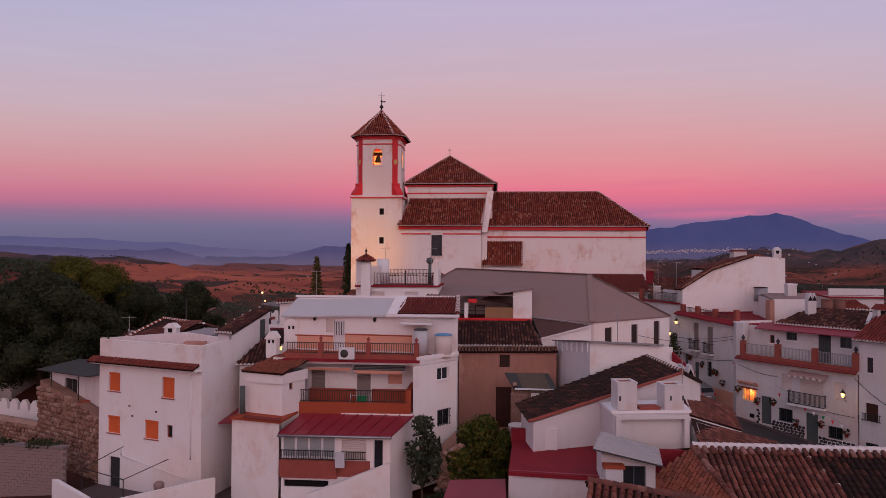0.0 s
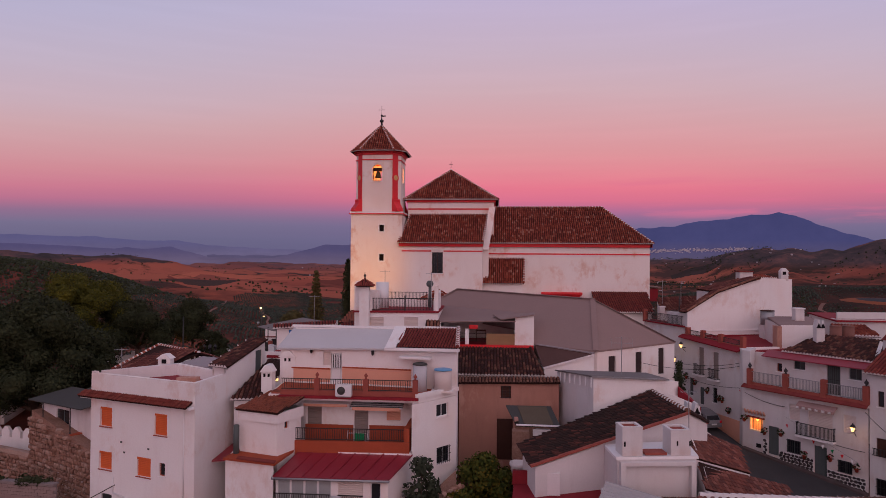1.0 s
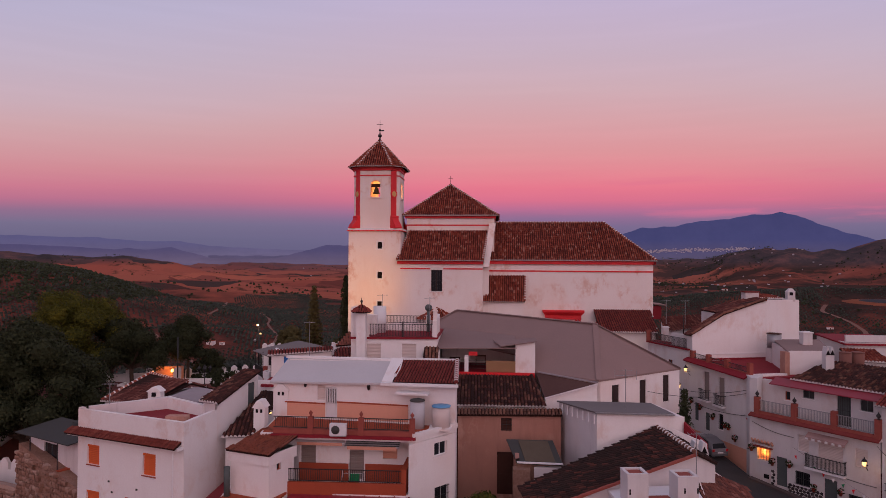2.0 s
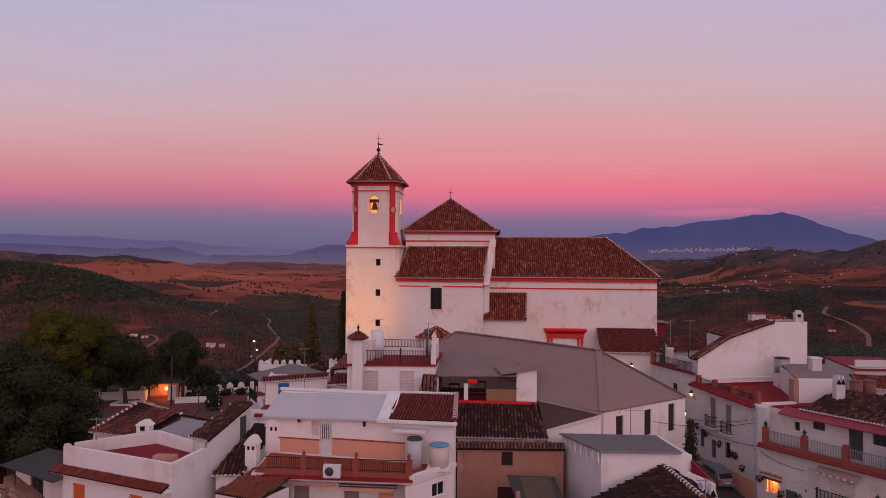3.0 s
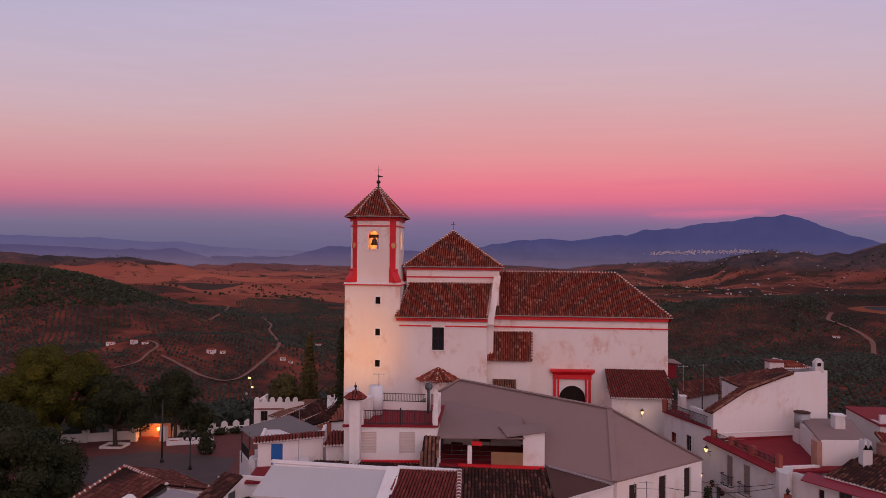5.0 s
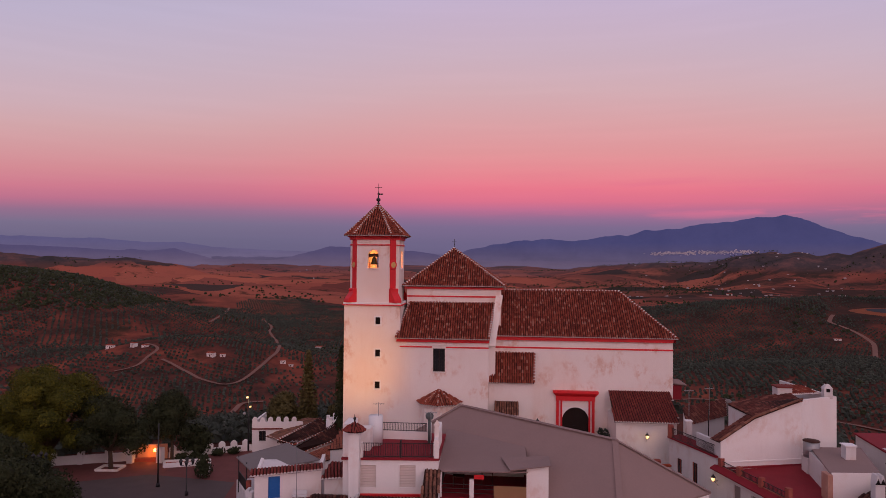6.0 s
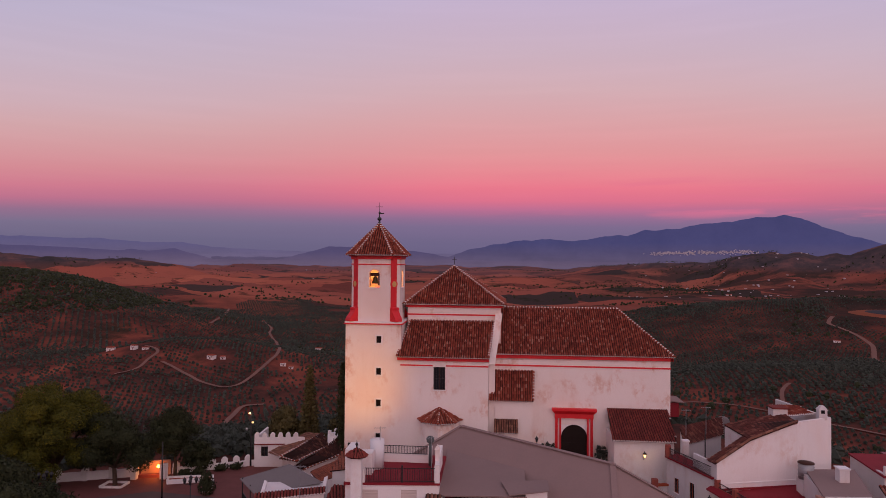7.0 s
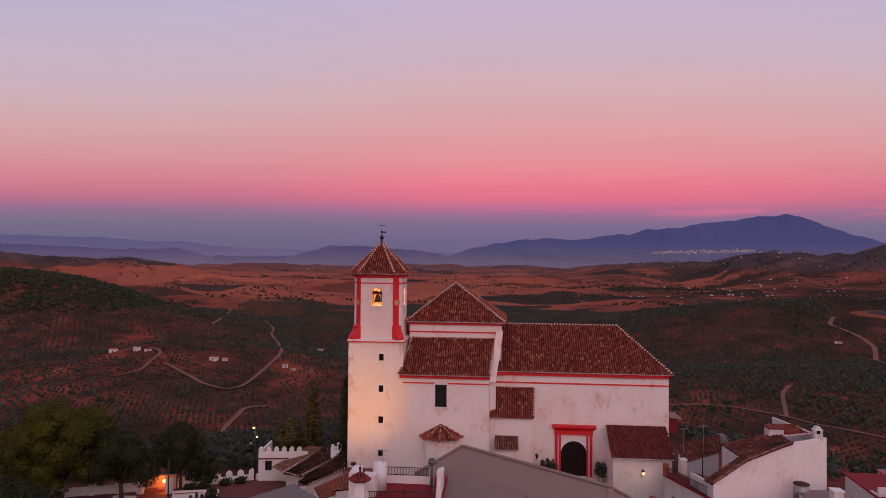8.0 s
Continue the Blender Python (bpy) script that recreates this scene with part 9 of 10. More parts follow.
spire("cypress", (-12.6, 93.2, -5.0), "tall narrow dark cypress behind the tower", 14.2, 1.15, DARKLEAF, 50)
spire("cypress", (24.9, 61.8, -7.0), "bushy dark cypress at the street corner", 7.3, 0.95, DARKLEAF, 51, 0.13)
spire("cypress", (-13.5, 100, -6.0), "dark cypress behind the plaza house", 10.0, 1.5, DARKLEAF, 52)
spire("conifer", (-19.5, 101.5, -6.0), "slender layered conifer behind the plaza house", 13.5, 1.9, CONIFER, 53, 0.2, True)
tree("leafy_tree", (-23.5, 103, -7.0), "dark rounded tree behind the plaza house", lobes_for(rg, 2.6, 2.2, 2.6, 7.0, 24, 0.8, 1.5), CONIFER, 0.18, 170, 54, 0.2, 5)
tree("leafy_tree", (-16.0, 104, -7.0), "dark rounded tree behind the tower", lobes_for(rg, 2.0, 2.0, 2.6, 5.8, 20, 0.8, 1.4), CONIFER, 0.18, 170, 55, 0.2, 5)


# ---------------------------------------------------------------- olive groves, tracks, farmhouses
def low_clump(m, x, y, z, s, rnd, n=5):
    """A small uneven crown, wide below and rounded above."""
    t0 = rnd.uniform(0, 6)
    vs = [(x + rnd.uniform(-0.2, 0.2) * s, y, z + s * rnd.uniform(1.5, 1.9))]
    for ring, (zz, rr) in enumerate(((1.2, 0.8), (0.25, 0.95))):
        for j in range(n):
            t = 2 * math.pi * j / n + ring * 0.5 + t0
            k = s * rr * rnd.uniform(0.75, 1.2)
            vs.append((x + k * math.cos(t), y + k * math.sin(t), z + s * zz * rnd.uniform(0.8, 1.2)))
    m.poly(vs, [(0, 1 + j, 1 + (j + 1) % n) for j in range(n)] + [(1 + j, 1 + n + j, 1 + n + (j + 1) % n, 1 + (j + 1) % n) for j in range(n)])


def groves():
    rnd = random.Random(3)
    near, far = Mesh(), Mesh()
    keep_out = {}
    for cx, cy, cr in CLEAR:
        for i in range(math.floor((cx - cr) / 40), math.floor((cx + cr) / 40) + 1):
            for j in range(math.floor((cy - cr) / 40), math.floor((cy + cr) / 40) + 1):
                keep_out.setdefault((i, j), []).append((cx, cy, cr))
    across, apart, wide, deep = 5.5, 4.1, 150.0, 120.0
    spots = []
    for ci in range(-8, 8):
        for cj in range(0, 12):
            h_ = math.sin(ci * 12.9898 + cj * 78.233) * 43758.5453
            h_ -= math.floor(h_)
            ca_, sa_ = math.cos((h_ - 0.5) * 2.2), math.sin((h_ - 0.5) * 2.2)
            cx, cy = (ci + 0.5) * wide, 100 + (cj + 0.5) * deep
            for gi in range(-24, 25):
                for gj in range(-18, 19):
                    u, v = gi * apart, gj * across
                    x = cx + u * ca_ - v * sa_ + rnd.uniform(-0.5, 0.5)
                    y = cy + u * sa_ + v * ca_ + rnd.uniform(-0.5, 0.5)
                    bx, by = x + 16 * math.sin(y * 0.03), y + 12 * math.sin(x * 0.035)
                    if math.floor(bx / wide) == ci and math.floor((by - 100) / deep) == cj:
                        spots.append((x, y))
    for x, y in spots:
        r = math.hypot(x - 8, y)
        turn = math.degrees(math.atan2(x - 8, y))
        if not (-44 < turn < 36) or r > 1400 or r < (112 if x < -15 or x > 40 else 132) or y < 100:
            continue
        mask = noise.fractal((x * 0.007, y * 0.007, 7.7), 1.0, 2.0, 4)
        if mask < -0.95 + 1.1 * smooth(950, 1400, r) or rnd.random() < 0.04 + 0.25 * smooth(-0.2, -0.8, mask):
            continue
        if any(math.hypot(x - px_, y - py_) < rr_ for px_, py_, rr_ in keep_out.get((math.floor(x / 40), math.floor(y / 40)), ())):
            continue
        z = height(x, y)
        s = rnd.uniform(0.85, 1.5) * (1.25 if mask > 0.2 else 1.0)
        if rnd.random() < 0.02:
            s *= 1.6
        if r < 430:
            c = (x, y, z + s * 1.05)
            low_clump(near, x, y, z + 0.15, s * 0.82, rnd)
            leafy(near, c, s * 0.95, 15 if r < 300 else 10, 0.3, rnd, 0.75)
        else:
            low_clump(far, x, y, z, s, rnd)
    for _ in range(420):
        x, y = rnd.uniform(-66, -12), rnd.uniform(100, 134)
        z, s = height(x, y), rnd.uniform(0.7, 1.5)
        low_clump(near, x, y, z - 0.1, s * 0.85, rnd)
        leafy(near, (x, y, z + s), s, 26, 0.2, rnd, 0.8)
    tagged(part("olive_grove", near, OLIVE, kind="stuff"), "olive trees standing in rows on the near slope", "olive trees")
    tagged(part("olive_grove", far, OLIVE, kind="stuff"), "distant olive trees in rows over the hills", "olive trees")
    # wild scrub and holm oaks on the crest of the left hill and in the gullies
    wild = Mesh()
    for _ in range(7600):
        if rnd.random() < 0.6:
            x, y = rnd.gauss(-520, 170), rnd.gauss(800, 90)
            if height(x, y) < -38:
                continue
        else:
            x, y = rnd.uniform(-700, 700), rnd.uniform(220, 1250)
            if noise.fractal((x * 0.005, y * 0.005, 4.4), 1.0, 2.0, 3) < 0.26:
                continue
        if any(math.hypot(x - px_, y - py_) < rr_ for px_, py_, rr_ in keep_out.get((math.floor(x / 40), math.floor(y / 40)), ())):
            continue
        for _k in range(2):
            low_clump(wild, x + rnd.gauss(0, 1.2), y + rnd.gauss(0, 1.2), height(x, y) - 0.3, rnd.uniform(1.0, 2.6), rnd, 6)
    tagged(part("scrub", wild, DARKLEAF, kind="stuff"), "dark scrub and oaks on the hill crest", "scrub")
    # hedges and copses scattered over the plain
    sc = Mesh()
    for _ in range(6500):
        turn, r = radians(rnd.uniform(-43, 35)), rnd.uniform(1300, 4300)
        x, y = 8 + r * math.sin(turn), r * math.cos(turn)
        if noise.fractal((x * 0.0016, y * 0.003, 2.1), 1.0, 2.0, 3) < 0.12 - 0.25 * smooth(200, 700, x):
            continue
        if x < 150 and rnd.random() < 0.82:
            continue
        for _k in range(rnd.randint(1, 6)):
            xx, yy = x + rnd.gauss(0, 30), y + rnd.gauss(0, 8)
            low_clump(sc, xx, yy, height(xx, yy), rnd.uniform(1.4, 3.4), rnd)
    tagged(part("copse", sc, DARKLEAF, kind="stuff"), "scattered dark copses and hedges on the plain", "trees")


CLEAR = [(-357, 642, 22), (-375, 655, 18), (-288, 669, 24), (-206, 779, 18)]


def farmhouse(x, y, w, d, h, turn, label):
    z = height(x, y)
    w, d, h = w * 0.52, d * 0.56, h * 0.6
    f = thing("farmhouse", (0, 0, 0), label, "farmhouse", "farmhouses in the valley")
    part("wall", Mesh().box(-w / 2, -d / 2, -1.0, w / 2, d / 2, h), WHITE_OLD, f)
    part("roof", Mesh().poly([(-w / 2 - 0.3, -d / 2 - 0.3, h), (w / 2 + 0.3, -d / 2 - 0.3, h), (w / 2 + 0.3, d / 2 + 0.3, h), (-w / 2 - 0.3, d / 2 + 0.3, h), (-w / 2 - 0.3, 0, h + d * 0.22), (w / 2 + 0.3, 0, h + d * 0.22)], [(0, 1, 5, 4), (2, 3, 4, 5), (1, 2, 5), (3, 0, 4), (3, 2, 1, 0)]), TILE_CHURCH, f)
    for i in range(2):
        part("window", Mesh().box(-w / 4 + i * w / 2 - 0.3, -d / 2 - 0.04, h * 0.45, -w / 4 + i * w / 2 + 0.3, -d / 2 - 0.003, h * 0.75), DARK, f)
    part("door", Mesh().box(-0.4, -d / 2 - 0.05, -0.2, 0.4, -d / 2 - 0.003, h * 0.6), WOOD_DARK, f)
    f.matrix_basis = pose(x, y, z, 0, 0, turn)


def track(pts, w, label):
    """A dirt track laid on the land through a few turning points."""
    m = Mesh(True)
    pts = [Vector((*p, 0)) for p in pts]
    path = []
    for i in range(len(pts) - 1):
        p0, p1, p2, p3 = pts[max(0, i - 1)], pts[i], pts[i + 1], pts[min(len(pts) - 1, i + 2)]
        for k in range(14):
            t = k / 14
            path.append(0.5 * ((2 * p1) + (p2 - p0) * t + (2 * p0 - 5 * p1 + 4 * p2 - p3) * t * t + (3 * p1 - p0 - 3 * p2 + p3) * t ** 3))
    path.append(pts[-1])
    for i, p in enumerate(path):
        d = (path[min(i + 1, len(path) - 1)] - path[max(i - 1, 0)]).normalized()
        s = Vector((-d.y, d.x, 0)) * (w / 2)
        zc = max(height(p.x + s.x * k, p.y + s.y * k) for k in (-1, -0.5, 0, 0.5, 1)) + 0.55
        m.v += [tuple(p + s + Vector((0, 0, zc))), tuple(p - s + Vector((0, 0, zc)))]
        CLEAR.append((p.x, p.y, w * 0.6 + 1.2))
    m.f = [(2 * i, 2 * i + 1, 2 * i + 3, 2 * i + 2) for i in range(len(path) - 1)]
    return tagged(part("dirt_track", m, TRACK), label, "track", kind="structure")


track([(-252, 495), (-231.5, 483), (-211, 468.5), (-195.7, 461.5), (-185.5, 461), (-179, 474), (-177, 498), (-178.5, 528), (-182.5, 558), (-195, 600), (-228, 690), (-250, 748), (-277, 801), (-295, 857), (-342, 948)], 3.0, "pale winding dirt track in the valley")
track([(-345, 783), (-369, 871), (-440, 1060)], 4.0, "pale dirt track on the far slope")
track([(-120, 300), (-140, 345), (-152, 375), (-157, 402), (-160, 426), (-150, 440)], 3.4, "pale dirt track below the village")
track([(-275, 470), (-265, 483), (-266, 500), (-268, 518), (-285, 530)], 2.6, "short farm track")
track([(330, 560), (350, 640), (378, 700), (380, 735), (372, 770), (378, 786), (388, 800)], 4.4, "curving pale track on the olive hill")
track([(70, 441), (95, 438), (118.7, 436.5), (152.9, 430.4), (177.4, 416.7), (200, 396), (222, 372)], 2.6, "pale track on the lower slope")
track([(178, 418), (183, 432), (189, 450), (197, 466), (205, 476)], 2.6, "pale spur of the track climbing the olive slope")
CLEAR += [(-316, 532, 16), (-292, 526, 18), (-221, 515, 18), (-166, 525, 14), (-186, 700, 16), (352, 716, 12), (480, 815, 84)]
for x, y, w_, d_, h_, tn, lb in ((-316, 531, 12, 7, 4, 12, "white farmhouse with a tiled roof among olives"), (-292, 525, 9, 7, 5, -20, "tall white farmhouse with a tiled roof"), (-281, 523, 10, 5, 2.6, 10, "low farm shed beside a farmhouse"),
                                 (-221, 514, 11, 8, 4.5, -10, "white farmhouse with a tiled roof above the track"), (-213, 517, 8, 6, 3, 20, "small tiled farm shed"), (-166, 524, 8, 6, 4, 25, "small white farmhouse among olives"),
                                 (-158, 520, 6, 4, 2.5, -5, "low white shed among olives"), (-186, 700, 13, 7, 4, 5, "white farmhouse on the olive slope"), (352, 716, 12, 6, 3, -15, "red-roofed farm shed on the hill"),
                                 (617, 1830, 26, 14, 6, 0, "white farm building on the ridge"), (640, 1815, 16, 10, 5, 8, "white farm building on the ridge")):
    farmhouse(x, y, w_, d_, h_, tn, lb)
# irrigation pond with bare banks
POND_LINER = plain("dark_pond_surface", (0.03, 0.03, 0.036), 0.9, var=0.2, scale=0.1)
BANK = plain("orange_clay_bank", (0.27, 0.075, 0.03), 0.95, var=0.4, scale=0.3)
PX, PY, pz = 480, 815, -35.6
ends = np.linspace(0, 2 * math.pi, 33)[:-1]
rim = [(PX + 46 * math.cos(a), PY + 66 * math.sin(a), pz) for a in ends]
pond = thing("irrigation_pond", (PX, PY, pz), "dark irrigation pond with bare orange banks", "pond", kind="structure")
part("bank", Mesh().poly([(PX + 66 * math.cos(a), PY + 92 * math.sin(a), pz - 4) for a in ends] + rim, [(j, (j + 1) % 32, 32 + (j + 1) % 32, 32 + j) for j in range(32)] + [tuple(range(32, 64))]), BANK, pond)
part("water", Mesh().slab([(PX + (x - PX) * 0.86, PY + (y - PY) * 0.84, z + 0.25) for x, y, z in rim], 0.1), POND_LINER, pond)
groves()


# white walls dulled to grey-lilac, the haze of distance put into their colour
FAR_TOWN = plain("hazed_far_town_walls", (0.5, 0.45, 0.48), 0.9, var=0.2)


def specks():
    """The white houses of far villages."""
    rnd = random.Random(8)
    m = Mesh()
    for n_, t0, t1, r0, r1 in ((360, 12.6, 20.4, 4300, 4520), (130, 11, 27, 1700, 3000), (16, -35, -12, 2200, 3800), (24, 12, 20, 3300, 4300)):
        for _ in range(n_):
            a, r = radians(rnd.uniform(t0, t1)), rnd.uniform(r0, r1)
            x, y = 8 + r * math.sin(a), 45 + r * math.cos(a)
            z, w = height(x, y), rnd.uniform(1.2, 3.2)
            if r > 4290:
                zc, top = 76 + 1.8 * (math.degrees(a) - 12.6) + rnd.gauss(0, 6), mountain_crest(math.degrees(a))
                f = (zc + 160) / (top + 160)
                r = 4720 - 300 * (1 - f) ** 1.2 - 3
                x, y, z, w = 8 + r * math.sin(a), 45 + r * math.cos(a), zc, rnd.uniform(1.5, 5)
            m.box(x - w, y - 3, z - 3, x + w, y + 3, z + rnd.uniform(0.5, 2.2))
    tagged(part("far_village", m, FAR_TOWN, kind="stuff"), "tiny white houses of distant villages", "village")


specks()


# ---------------------------------------------------------------- ruined wall, blockwork and shed on the left
rwl = thing("ruined_wall", (-25.5, 50, -10), "crumbling rubble-stone wall with patches of white plaster", "stone wall")
RA, RB2 = (-29.4, 52.2), (-21.2, 47.6)
part("wall_core", Mesh().hexa([(-29.4, 52.2, -11), (-21.2, 47.6, -11), (-20.9, 48.5, -11), (-29.0, 53.2, -11)], [(-29.4, 52.2, -3.3), (-21.2, 47.6, -5.2), (-20.9, 48.5, -5.2), (-29.0, 53.2, -3.3)]), STONE, rwl)
STONE_PIECE = stone_mat("rubble_stone_piece", (0.17, 0.075, 0.05), (0.32, 0.16, 0.105), (0.55, 0.40, 0.33))
rnd = random.Random(21)
shapes = []
for k in range(6):
    me = bpy.data.meshes.new("stone")
    vs = []
    for dx, dy, dz in ((-1, -1, -1), (1, -1, -1), (1, 1, -1), (-1, 1, -1), (-1, -1, 1), (1, -1, 1), (1, 1, 1), (-1, 1, 1)):
        vs.append((dx * rnd.uniform(0.36, 0.5), dy * rnd.uniform(0.3, 0.5), dz * rnd.uniform(0.34, 0.5)))
    vs += [(0.05, -0.62, 0.02)]
    me.from_pydata(vs, [], [(3, 2, 1, 0), (4, 5, 6, 7), (1, 2, 6, 5), (2, 3, 7, 6), (3, 0, 4, 7), (0, 1, 8), (1, 5, 8), (5, 4, 8), (4, 0, 8)])
    me.materials.append(STONE_PIECE)
    shapes.append(me)
ang = math.atan2(RB2[1] - RA[1], RB2[0] - RA[0])
zrow = -10.2
while zrow < -3.4:
    u, hh = rnd.uniform(-0.2, 0.2), rnd.uniform(0.26, 0.42)
    while u < 9.3:
        w_ = rnd.uniform(0.32, 0.62)
        top_ = -3.3 - 1.9 * u / 9.4 + 0.5 * noise.noise((u * 0.8, 0, 2))
        if zrow + hh < top_ and noise.noise((u * 0.35, zrow * 0.5, 9)) < 0.5 and len(rwl.children) < 300:
            p = along(RA, RB2, u + w_ / 2, zrow + hh / 2, 0.03)
            ob = new("stone", shapes[rnd.randrange(6)])
            ob.parent = rwl
            ob.matrix_local = Matrix.Translation(p - rwl.location) @ pose(0, 0, 0, rnd.uniform(-8, 8), rnd.uniform(-8, 8), math.degrees(ang) + rnd.uniform(-6, 6)) @ Matrix.Diagonal((w_, 0.5, hh, 1))
        u += w_ + 0.03
    zrow += hh + 0.02
part("plaster_patch", along_box(Mesh(), RA, RB2, 4.6, -9.4, 8.8, -7.4, -0.1, 0.12), WHITE_OLD, rwl)
wing = thing("rubble_bank_wall", (-32, 53.6, -10), "low rubble-stone wall of reddish stones under the crenellated wall", "stone wall")
RC, RD = (-36.5, 54.9), (-29.5, 52.3)
part("wall_core", along_box(Mesh(), RC, RD, 0, -12, 7.5, -6.9, -0.5, -0.02), STONE, wing)
ang2 = math.degrees(math.atan2(RD[1] - RC[1], RD[0] - RC[0]))
zrow = -11.4
while zrow < -7.2:
    u, hh = rnd.uniform(-0.2, 0.2), rnd.uniform(0.26, 0.42)
    while u < 7.3:
        w_ = rnd.uniform(0.32, 0.62)
        if noise.noise((u * 0.35, zrow * 0.5, 3)) < 0.3:
            ob = new("stone", shapes[rnd.randrange(6)])
            ob.parent = wing
            ob.matrix_local = Matrix.Translation(along(RC, RD, u + w_ / 2, zrow + hh / 2, 0.03) - wing.location) @ pose(0, 0, 0, rnd.uniform(-8, 8), rnd.uniform(-8, 8), ang2 + rnd.uniform(-6, 6)) @ Matrix.Diagonal((w_, 0.5, hh, 1))
        u += w_ + 0.03
    zrow += hh + 0.02
bank = thing("stone_terrace_wall", (5.4, 45.4, -9.5), "crumbling dry-stone terrace wall below the white house", "stone wall")
part("wall_core", Mesh().hexa([(4.6, 44.3, -11), (6.3, 44.9, -11), (6.1, 46.6, -11), (4.4, 46.0, -11)], [(4.8, 44.7, -6.6), (5.9, 45.2, -5.6), (5.8, 46.4, -5.2), (4.6, 45.8, -6.2)]), STONE, bank)
for k in range(90):
    f, g = rnd.random(), rnd.random()
    q_ = Vector((4.6 + 1.7 * f, 44.25 + 0.6 * f + 0.4 * g, -10.6 + (4.0 + 1.0 * f) * g))
    ob = new("stone", shapes[rnd.randrange(6)])
    ob.parent = bank
    ob.matrix_local = Matrix.Translation(q_ - bank.location) @ pose(0, 0, 0, rnd.uniform(-25, 25), rnd.uniform(-25, 25), rnd.uniform(0, 90)) @ Matrix.Diagonal((rnd.uniform(0.25, 0.5), 0.4, rnd.uniform(0.2, 0.38), 1))
for i, (x, y, r_) in enumerate(((-28.6, 45.6, 0.5), (-27.2, 45.5, 0.4), (-24.6, 45.3, 0.55), (-23.6, 45.25, 0.45))):
    tree("shrub", (x, y, -6.9), "dry dark weeds on top of the block wall", [(0, 0, 0.35, r_), (0.5, 0.1, 0.3, r_ * 0.8), (-0.5, 0.1, 0.25, r_ * 0.7)], DARKLEAF, 0.1, 300, 70 + i, 0.04, 2)
yl = thing("low_white_wall", (3.2, 41.2, -10), "low white garden wall below the stone terrace", "wall")
wall(yl, (1.9, 40.4), (5.2, 41.0), -12, -8.6, (), WHITE, z1q=-8.9)
tree("shrub", (1.6, 39.6, -10.6), "small dark shrub at the foot of the wall", [(0, 0, 0.9, 0.5), (0.25, 0.1, 1.5, 0.45), (-0.2, 0, 1.9, 0.35)], DARKLEAF, 0.1, 420, 61, 0.05, 2)
tree("shrub", (4.6, 43.4, -9.9), "small dark shrub under the tree", [(0, 0, 0.8, 0.5), (0.4, 0.1, 1.2, 0.45), (-0.4, 0, 1.0, 0.4)], DARKLEAF, 0.1, 420, 62, 0.05, 2)
bw = thing("block_wall", (-25, 45, -11), "grey concrete-block retaining wall", "block wall")
KA, KB = (-30.5, 45.6), (-22.3, 44.9)
part("wall_core", along_box(Mesh(), KA, KB, 0, -12, 8.2, -6.75, -0.4, -0.02), BLOCKWORK, bw)
BLOCK_PIECE = plain("concrete_block", (0.29, 0.21, 0.19), 0.95, var=0.35, scale=4, bumpy=0.5)
blk = bpy.data.meshes.new("block")
bm_ = Mesh().box(0, -0.04, 0, 0.47, 0.02, 0.22)
blk.from_pydata(bm_.v, [], bm_.f)
blk.materials.append(BLOCK_PIECE)
ak = math.degrees(math.atan2(KB[1] - KA[1], KB[0] - KA[0]))
for r_ in range(16):
    for c_ in range(17):
        p = along(KA, KB, c_ * 0.485 + (0.24 if r_ % 2 else 0.0), -10.6 + r_ * 0.236, 0.0)
        ob = new("block", blk)
        ob.parent = bw
        ob.matrix_local = Matrix.Translation(p - bw.location) @ pose(0, 0, 0, 0, 0, ak + rnd.uniform(-0.6, 0.6))
part("coping", along_box(Mesh(), KA, KB, -0.1, -6.75, 8.3, -6.62, -0.45, 0.08), BLOCKWORK, bw)
sd = thing("roof_shed", (-27, 52, -5), "small white shed with a dark grey sheet roof and dark window", "shed")
D1, D2 = (-29.0, 52.9), (-22.6, 49.6)
opening_set(sd, D1, D2, -5.2, -2.5, [((2.2, -4.3, 4.1, -3.0), "window", GREEN_METAL, 0)], WHITE_OLD, z1q=-2.4)
wall(sd, D2, (-21.6, 52.5), -5.2, -2.4, (), WHITE_OLD)
wall(sd, (-27.6, 56), D1, -5.2, -2.5, (), WHITE_OLD)
part("roof", Mesh().slab([(-29.9, 52.4, -2.45), (-22.9, 48.7, -2.3), (-21.4, 52.0, -1.9), (-28.2, 55.6, -2.0)], 0.07), GREY_SLATE, sd)
part("roof", Mesh().slab([(-25.6, 53.2, -1.75), (-21.2, 51.0, -1.6), (-20.0, 55.0, -1.2), (-24.6, 57.0, -1.3)], 0.07), GREY_SLATE, sd)
for u in (1.6, 5.6):
    part("post", Mesh().tube(along(D1, D2, u, -5, 0.75), along(D1, D2, u, -2.45, 0.75), 0.04), IRON, sd)
part("step", along_box(Mesh(), D1, D2, 1.0, -4.6, 6.0, -4.45, 0.0, 0.9), RUST, sd)
cw = thing("crenellated_wall", (-36, 57.5, -9), "white crenellated wall beside the path", "wall")
wall(cw, (-40, 58.6), (-32.6, 56.8), -10, -7.1, (), WHITE)
merlons(cw, (-40, 58.74), (-32.6, 56.94), -7.1, 0.95, 0.25, 0.95)
part("house_wall", Mesh().box(-46, 62, -10, -39.5, 66, -3.2), WHITE, cw)
part("wall", Mesh().box(-35.5, 61.5, -10, -31.8, 62, -5), WHITE_OLD, cw)

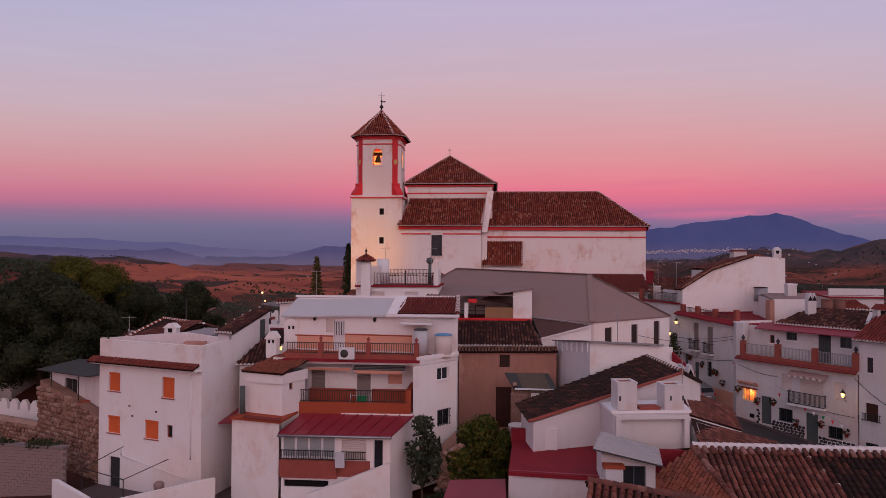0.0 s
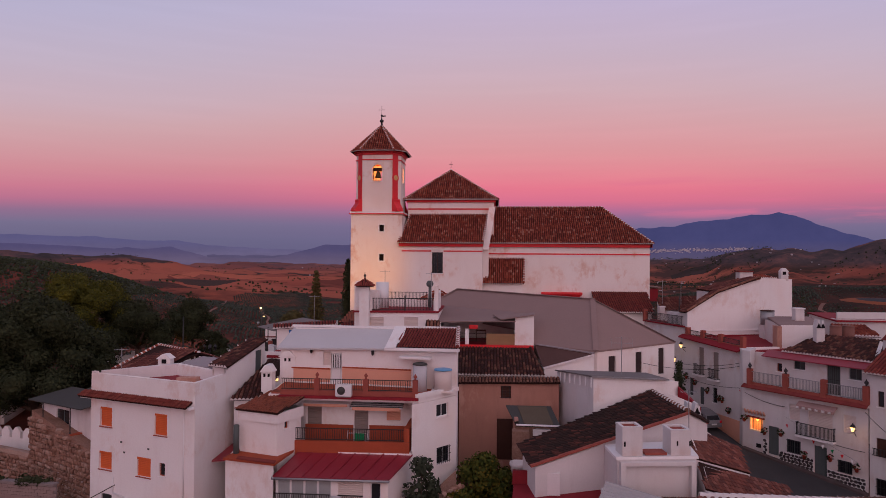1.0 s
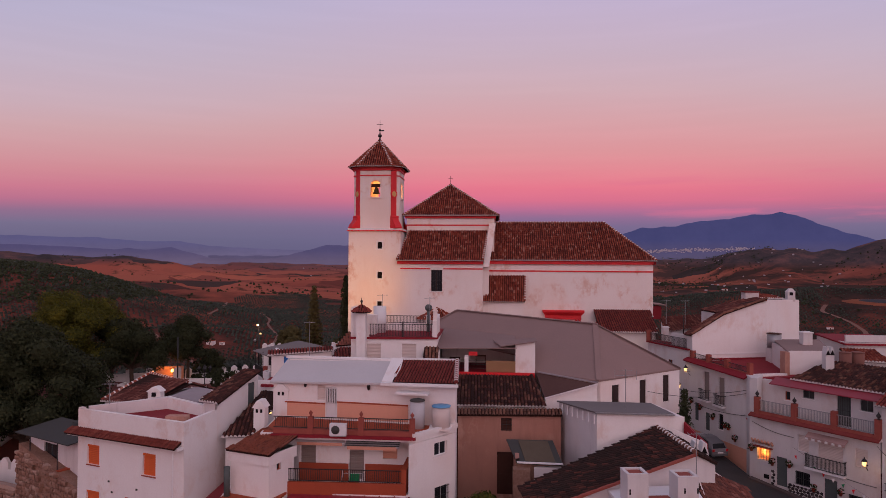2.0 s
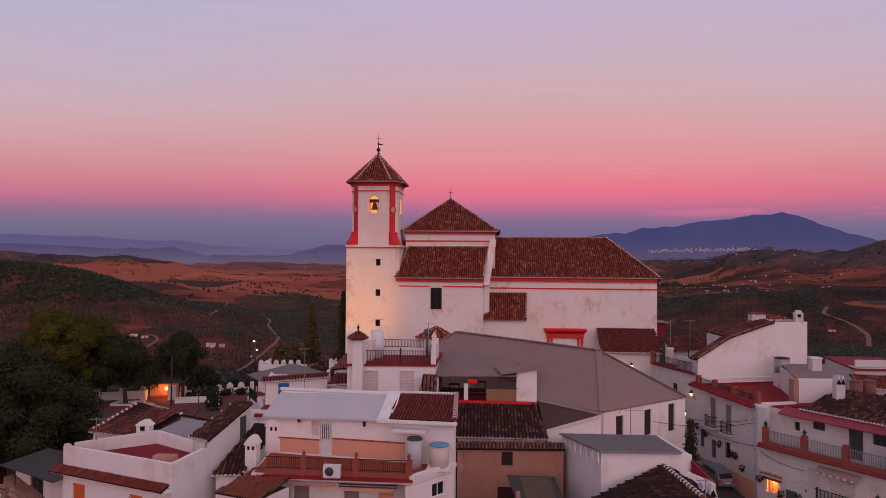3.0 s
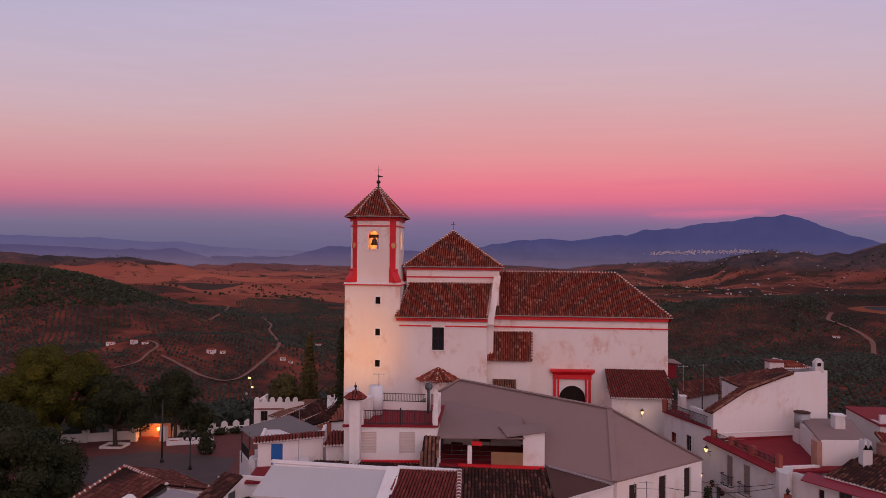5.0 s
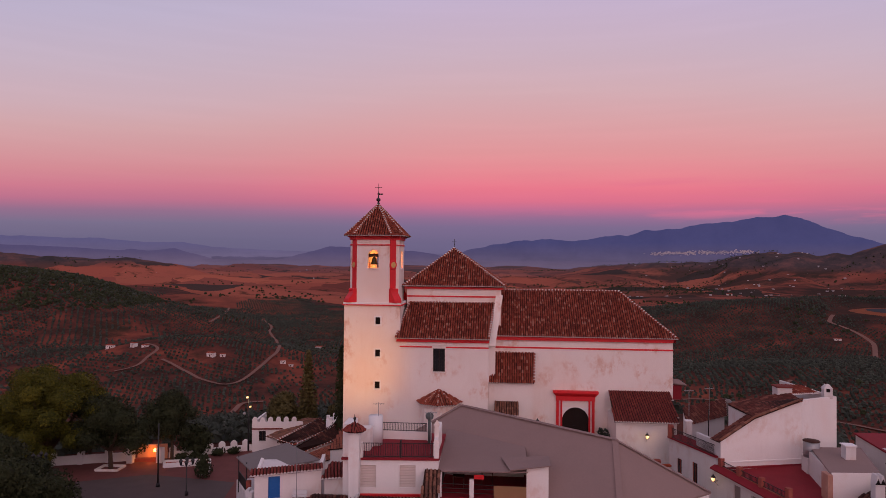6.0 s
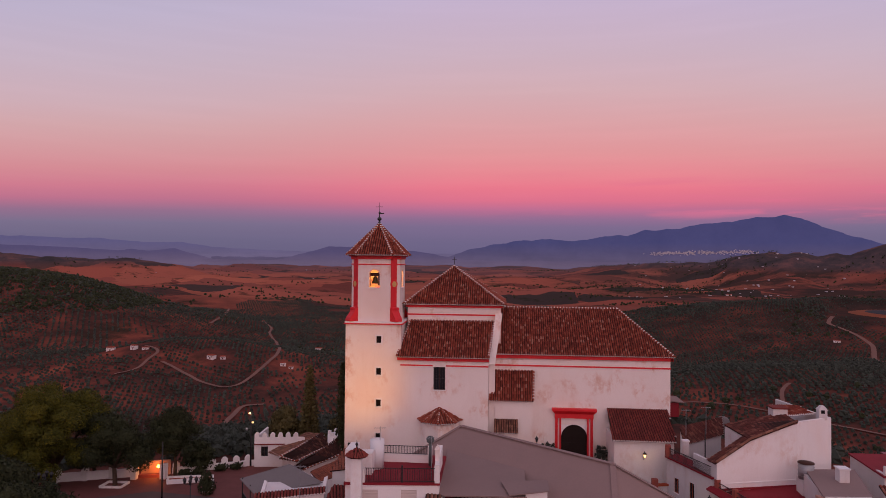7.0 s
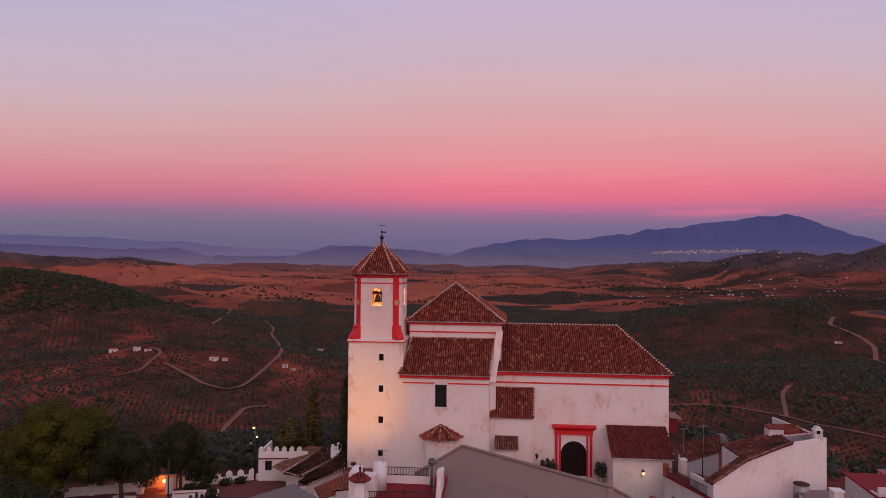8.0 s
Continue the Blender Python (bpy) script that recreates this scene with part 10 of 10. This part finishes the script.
# ---------------------------------------------------------------- near ridge caps, each a piece
RIDGE_WHITE = plain("whitewashed_ridge", (0.68, 0.62, 0.61), 0.9, var=0.25, scale=6)
piece_caps(nr, (NP[0], NP[1] + 0.12, NP[2] + 0.1), (NQ[0], NQ[1] + 0.12, NQ[2] + 0.1), 0.2, 0.42, RIDGE_WHITE)
part("ridge_bed", Mesh().beam((NP[0], NP[1] + 0.1, NP[2] + 0.0), (NQ[0], NQ[1] + 0.1, NQ[2] + 0.0), 0.5, 0.26), RIDGE_WHITE, nr)
for i in range(33):
    f = (i + 0.5) / 33
    c = Vector(NP).lerp(Vector(NQ), f)
    part("ridge_end_tile", Mesh(True).tube(c + Vector((0, -0.12, 0.1)), c + Vector((0.0, -0.55, -0.14)), 0.12, 0.15, 7), TILE_PIECE, nr)
piece_caps(nr, NE0, (NP[0], NP[1], NP[2] + 0.05), 0.17, 0.36, TILE_PIECE)
piece_caps(nr2, (MP2[0], MP2[1], MP2[2] + 0.05), (MQ2[0], MQ2[1], MQ2[2] + 0.05), 0.18, 0.36, TILE_PIECE)

# ---------------------------------------------------------------- cables, pots, aerials


def cable(p, q, sag, label="thin dark overhead cable between houses"):
    m = Mesh(True)
    p, q = Vector(p), Vector(q)
    prev = None
    for i in range(13):
        t = i / 12
        c = p.lerp(q, t) - Vector((0, 0, sag * 4 * t * (1 - t)))
        if prev is not None:
            m.tube(prev, c, 0.022, n=5, caps=False)
        prev = c
    return single("cable", m, IRON, label, "cable", "overhead cables")


cable((23.5, 64.7, 0.2), tuple(along(S1, S2, 8.3, -0.2, 0.05)), 0.5)
cable((20.0, 61.5, 0.5), tuple(along(S1, S2, 8.3, -0.5, 0.05)), 0.6)
cable(tuple(along(S1, S2, 8.4, -2.6, 0.1)), tuple(along(F1, F2, 10.4, -5.5, 0.2)), 0.9)
cable(tuple(along(S1, S2, 0.4, -2.9, 0.08)), tuple(along(S1, S2, 8.4, -2.5, 0.08)), 0.25)
cable(tuple(along(F1, F2, 0.3, -2.6, 0.08)), tuple(along(F1, F2, 4.0, -3.2, 0.08)), 0.2)
cable(tuple(along(F1, F2, 10.4, -2.4, 0.1)), tuple(along(Q1, Q2, 4.0, -4.6, 0.1)), 0.5)
cable((-6.0, 86.0, 6.0), (-6.1, 85.25, 1.9), 0.05, "thin cable down the tower wall")
PORCELAIN = plain("red_flowerpot", (0.30, 0.05, 0.03), 0.7, var=0.3)
rnd = random.Random(77)
for i, (a, b, u, z) in enumerate([(S1, S2, 3.9, -3.9), (S1, S2, 5.6, -4.3), (S1, S2, 6.1, -4.35), (S1, S2, 7.0, -5.2), (S1, S2, 1.9, -3.4), (F1, F2, 0.3, -5.2), (F1, F2, 3.7, -5.8), (F1, F2, 5.7, -7.2), (F1, F2, 7.8, -6.9), (F1, F2, 9.8, -7.2), (S1, S2, 0.6, -3.0), (F1, F2, 2.2, -6.0)]):
    c = along(a, b, u, z, 0.2)
    o = thing("flower_pot", tuple(c), "terracotta wall pot with red flowers", "flower pot", "wall flower pots")
    part("pot", Mesh(True).lathe(tuple(c), [(0.1, 0), (0.16, 0.24), (0.18, 0.26)], 10), PORCELAIN, o)
    lm = Mesh()
    leafy(lm, (c.x, c.y, c.z + 0.36), 0.24, 40, 0.1, rnd)
    part("leaves", lm, DARKLEAF, o, kind="stuff")
    fm = Mesh()
    leafy(fm, (c.x, c.y, c.z + 0.4), 0.26, 9, 0.07, rnd)
    part("flowers", fm, FLOWER, o, kind="stuff")
FLAG = [RED, ALU, plain("green_bunting", (0.02, 0.2, 0.08), 0.8)]
bn = thing("bunting", tuple(along(S1, S2, 8.4, -3.0, 0.1)), "string of small red white and green pennants", "bunting")
e0, e1 = along(S1, S2, 8.3, -2.4, 0.3), along(F1, F2, 10.2, -6.2, 0.9)
for i in range(14):
    c = e0.lerp(e1, (i + 0.5) / 14) - Vector((0, 0, 0.5 * math.sin(math.pi * (i + 0.5) / 14)))
    part("pennant", Mesh().poly([c + Vector((-0.14, 0, 0)), c + Vector((0.14, 0.05, 0)), c + Vector((0, 0.02, -0.32)), c + Vector((-0.14, 0.02, 0)), c + Vector((0.14, 0.07, 0)), c + Vector((0, 0.04, -0.32))], [(0, 2, 1), (3, 4, 5), (0, 1, 4, 3), (1, 2, 5, 4), (2, 0, 3, 5)]), FLAG[i % 3], bn)
part("string", Mesh().beam(e0, e1 , 0.01, 0.01), IRON, bn)


def aerial(x, y, z, h, label="thin metal television aerial"):
    o = thing("tv_aerial", (x, y, z), label, "aerial", "roof aerials")
    part("mast", Mesh().tube((x, y, z), (x, y, z + h), 0.03, n=6), STEEL, o)
    part("boom", Mesh().beam((x - 0.5, y, z + h - 0.15), (x + 0.5, y, z + h - 0.1), 0.03, 0.03), STEEL, o)
    for i in range(5):
        part("element", Mesh().beam((x - 0.45 + 0.22 * i, y - 0.3, z + h - 0.13), (x - 0.45 + 0.22 * i, y + 0.3, z + h - 0.13), 0.018, 0.018), STEEL, o)


aerial(-8.3, 60.8, 0.7, 5.2)
aerial(2.4, 62.6, 4.5, 3.6)
aerial(30.8, 82.9, 3.9, 3.0)
aerial(28.1, 80.9, 4.2, 2.8)
aerial(-19.4, 48.2, 0.9, 1.6)
aerial(20.6, 43.6, -2.2, 3.4)
aerial(-2.4, 64.9, 6.9, 1.3)
dsh = thing("satellite_dish", (-13.2, 42.0, -7.4), "small grey satellite dish on the yard wall", "satellite dish")
part("dish", Mesh(True).lathe((-13.2, 41.2, -8.2), [(0.05, 0), (0.3, 0.15), (0.34, 0.45), (0.2, 0.6), (0.05, 0.62)], 14), GREY_ROOF, dsh)
part("arm", Mesh().beam((-13.2, 41.2, -7.9), (-13.2, 40.6, -8.6), 0.05, 0.05), STEEL, dsh)
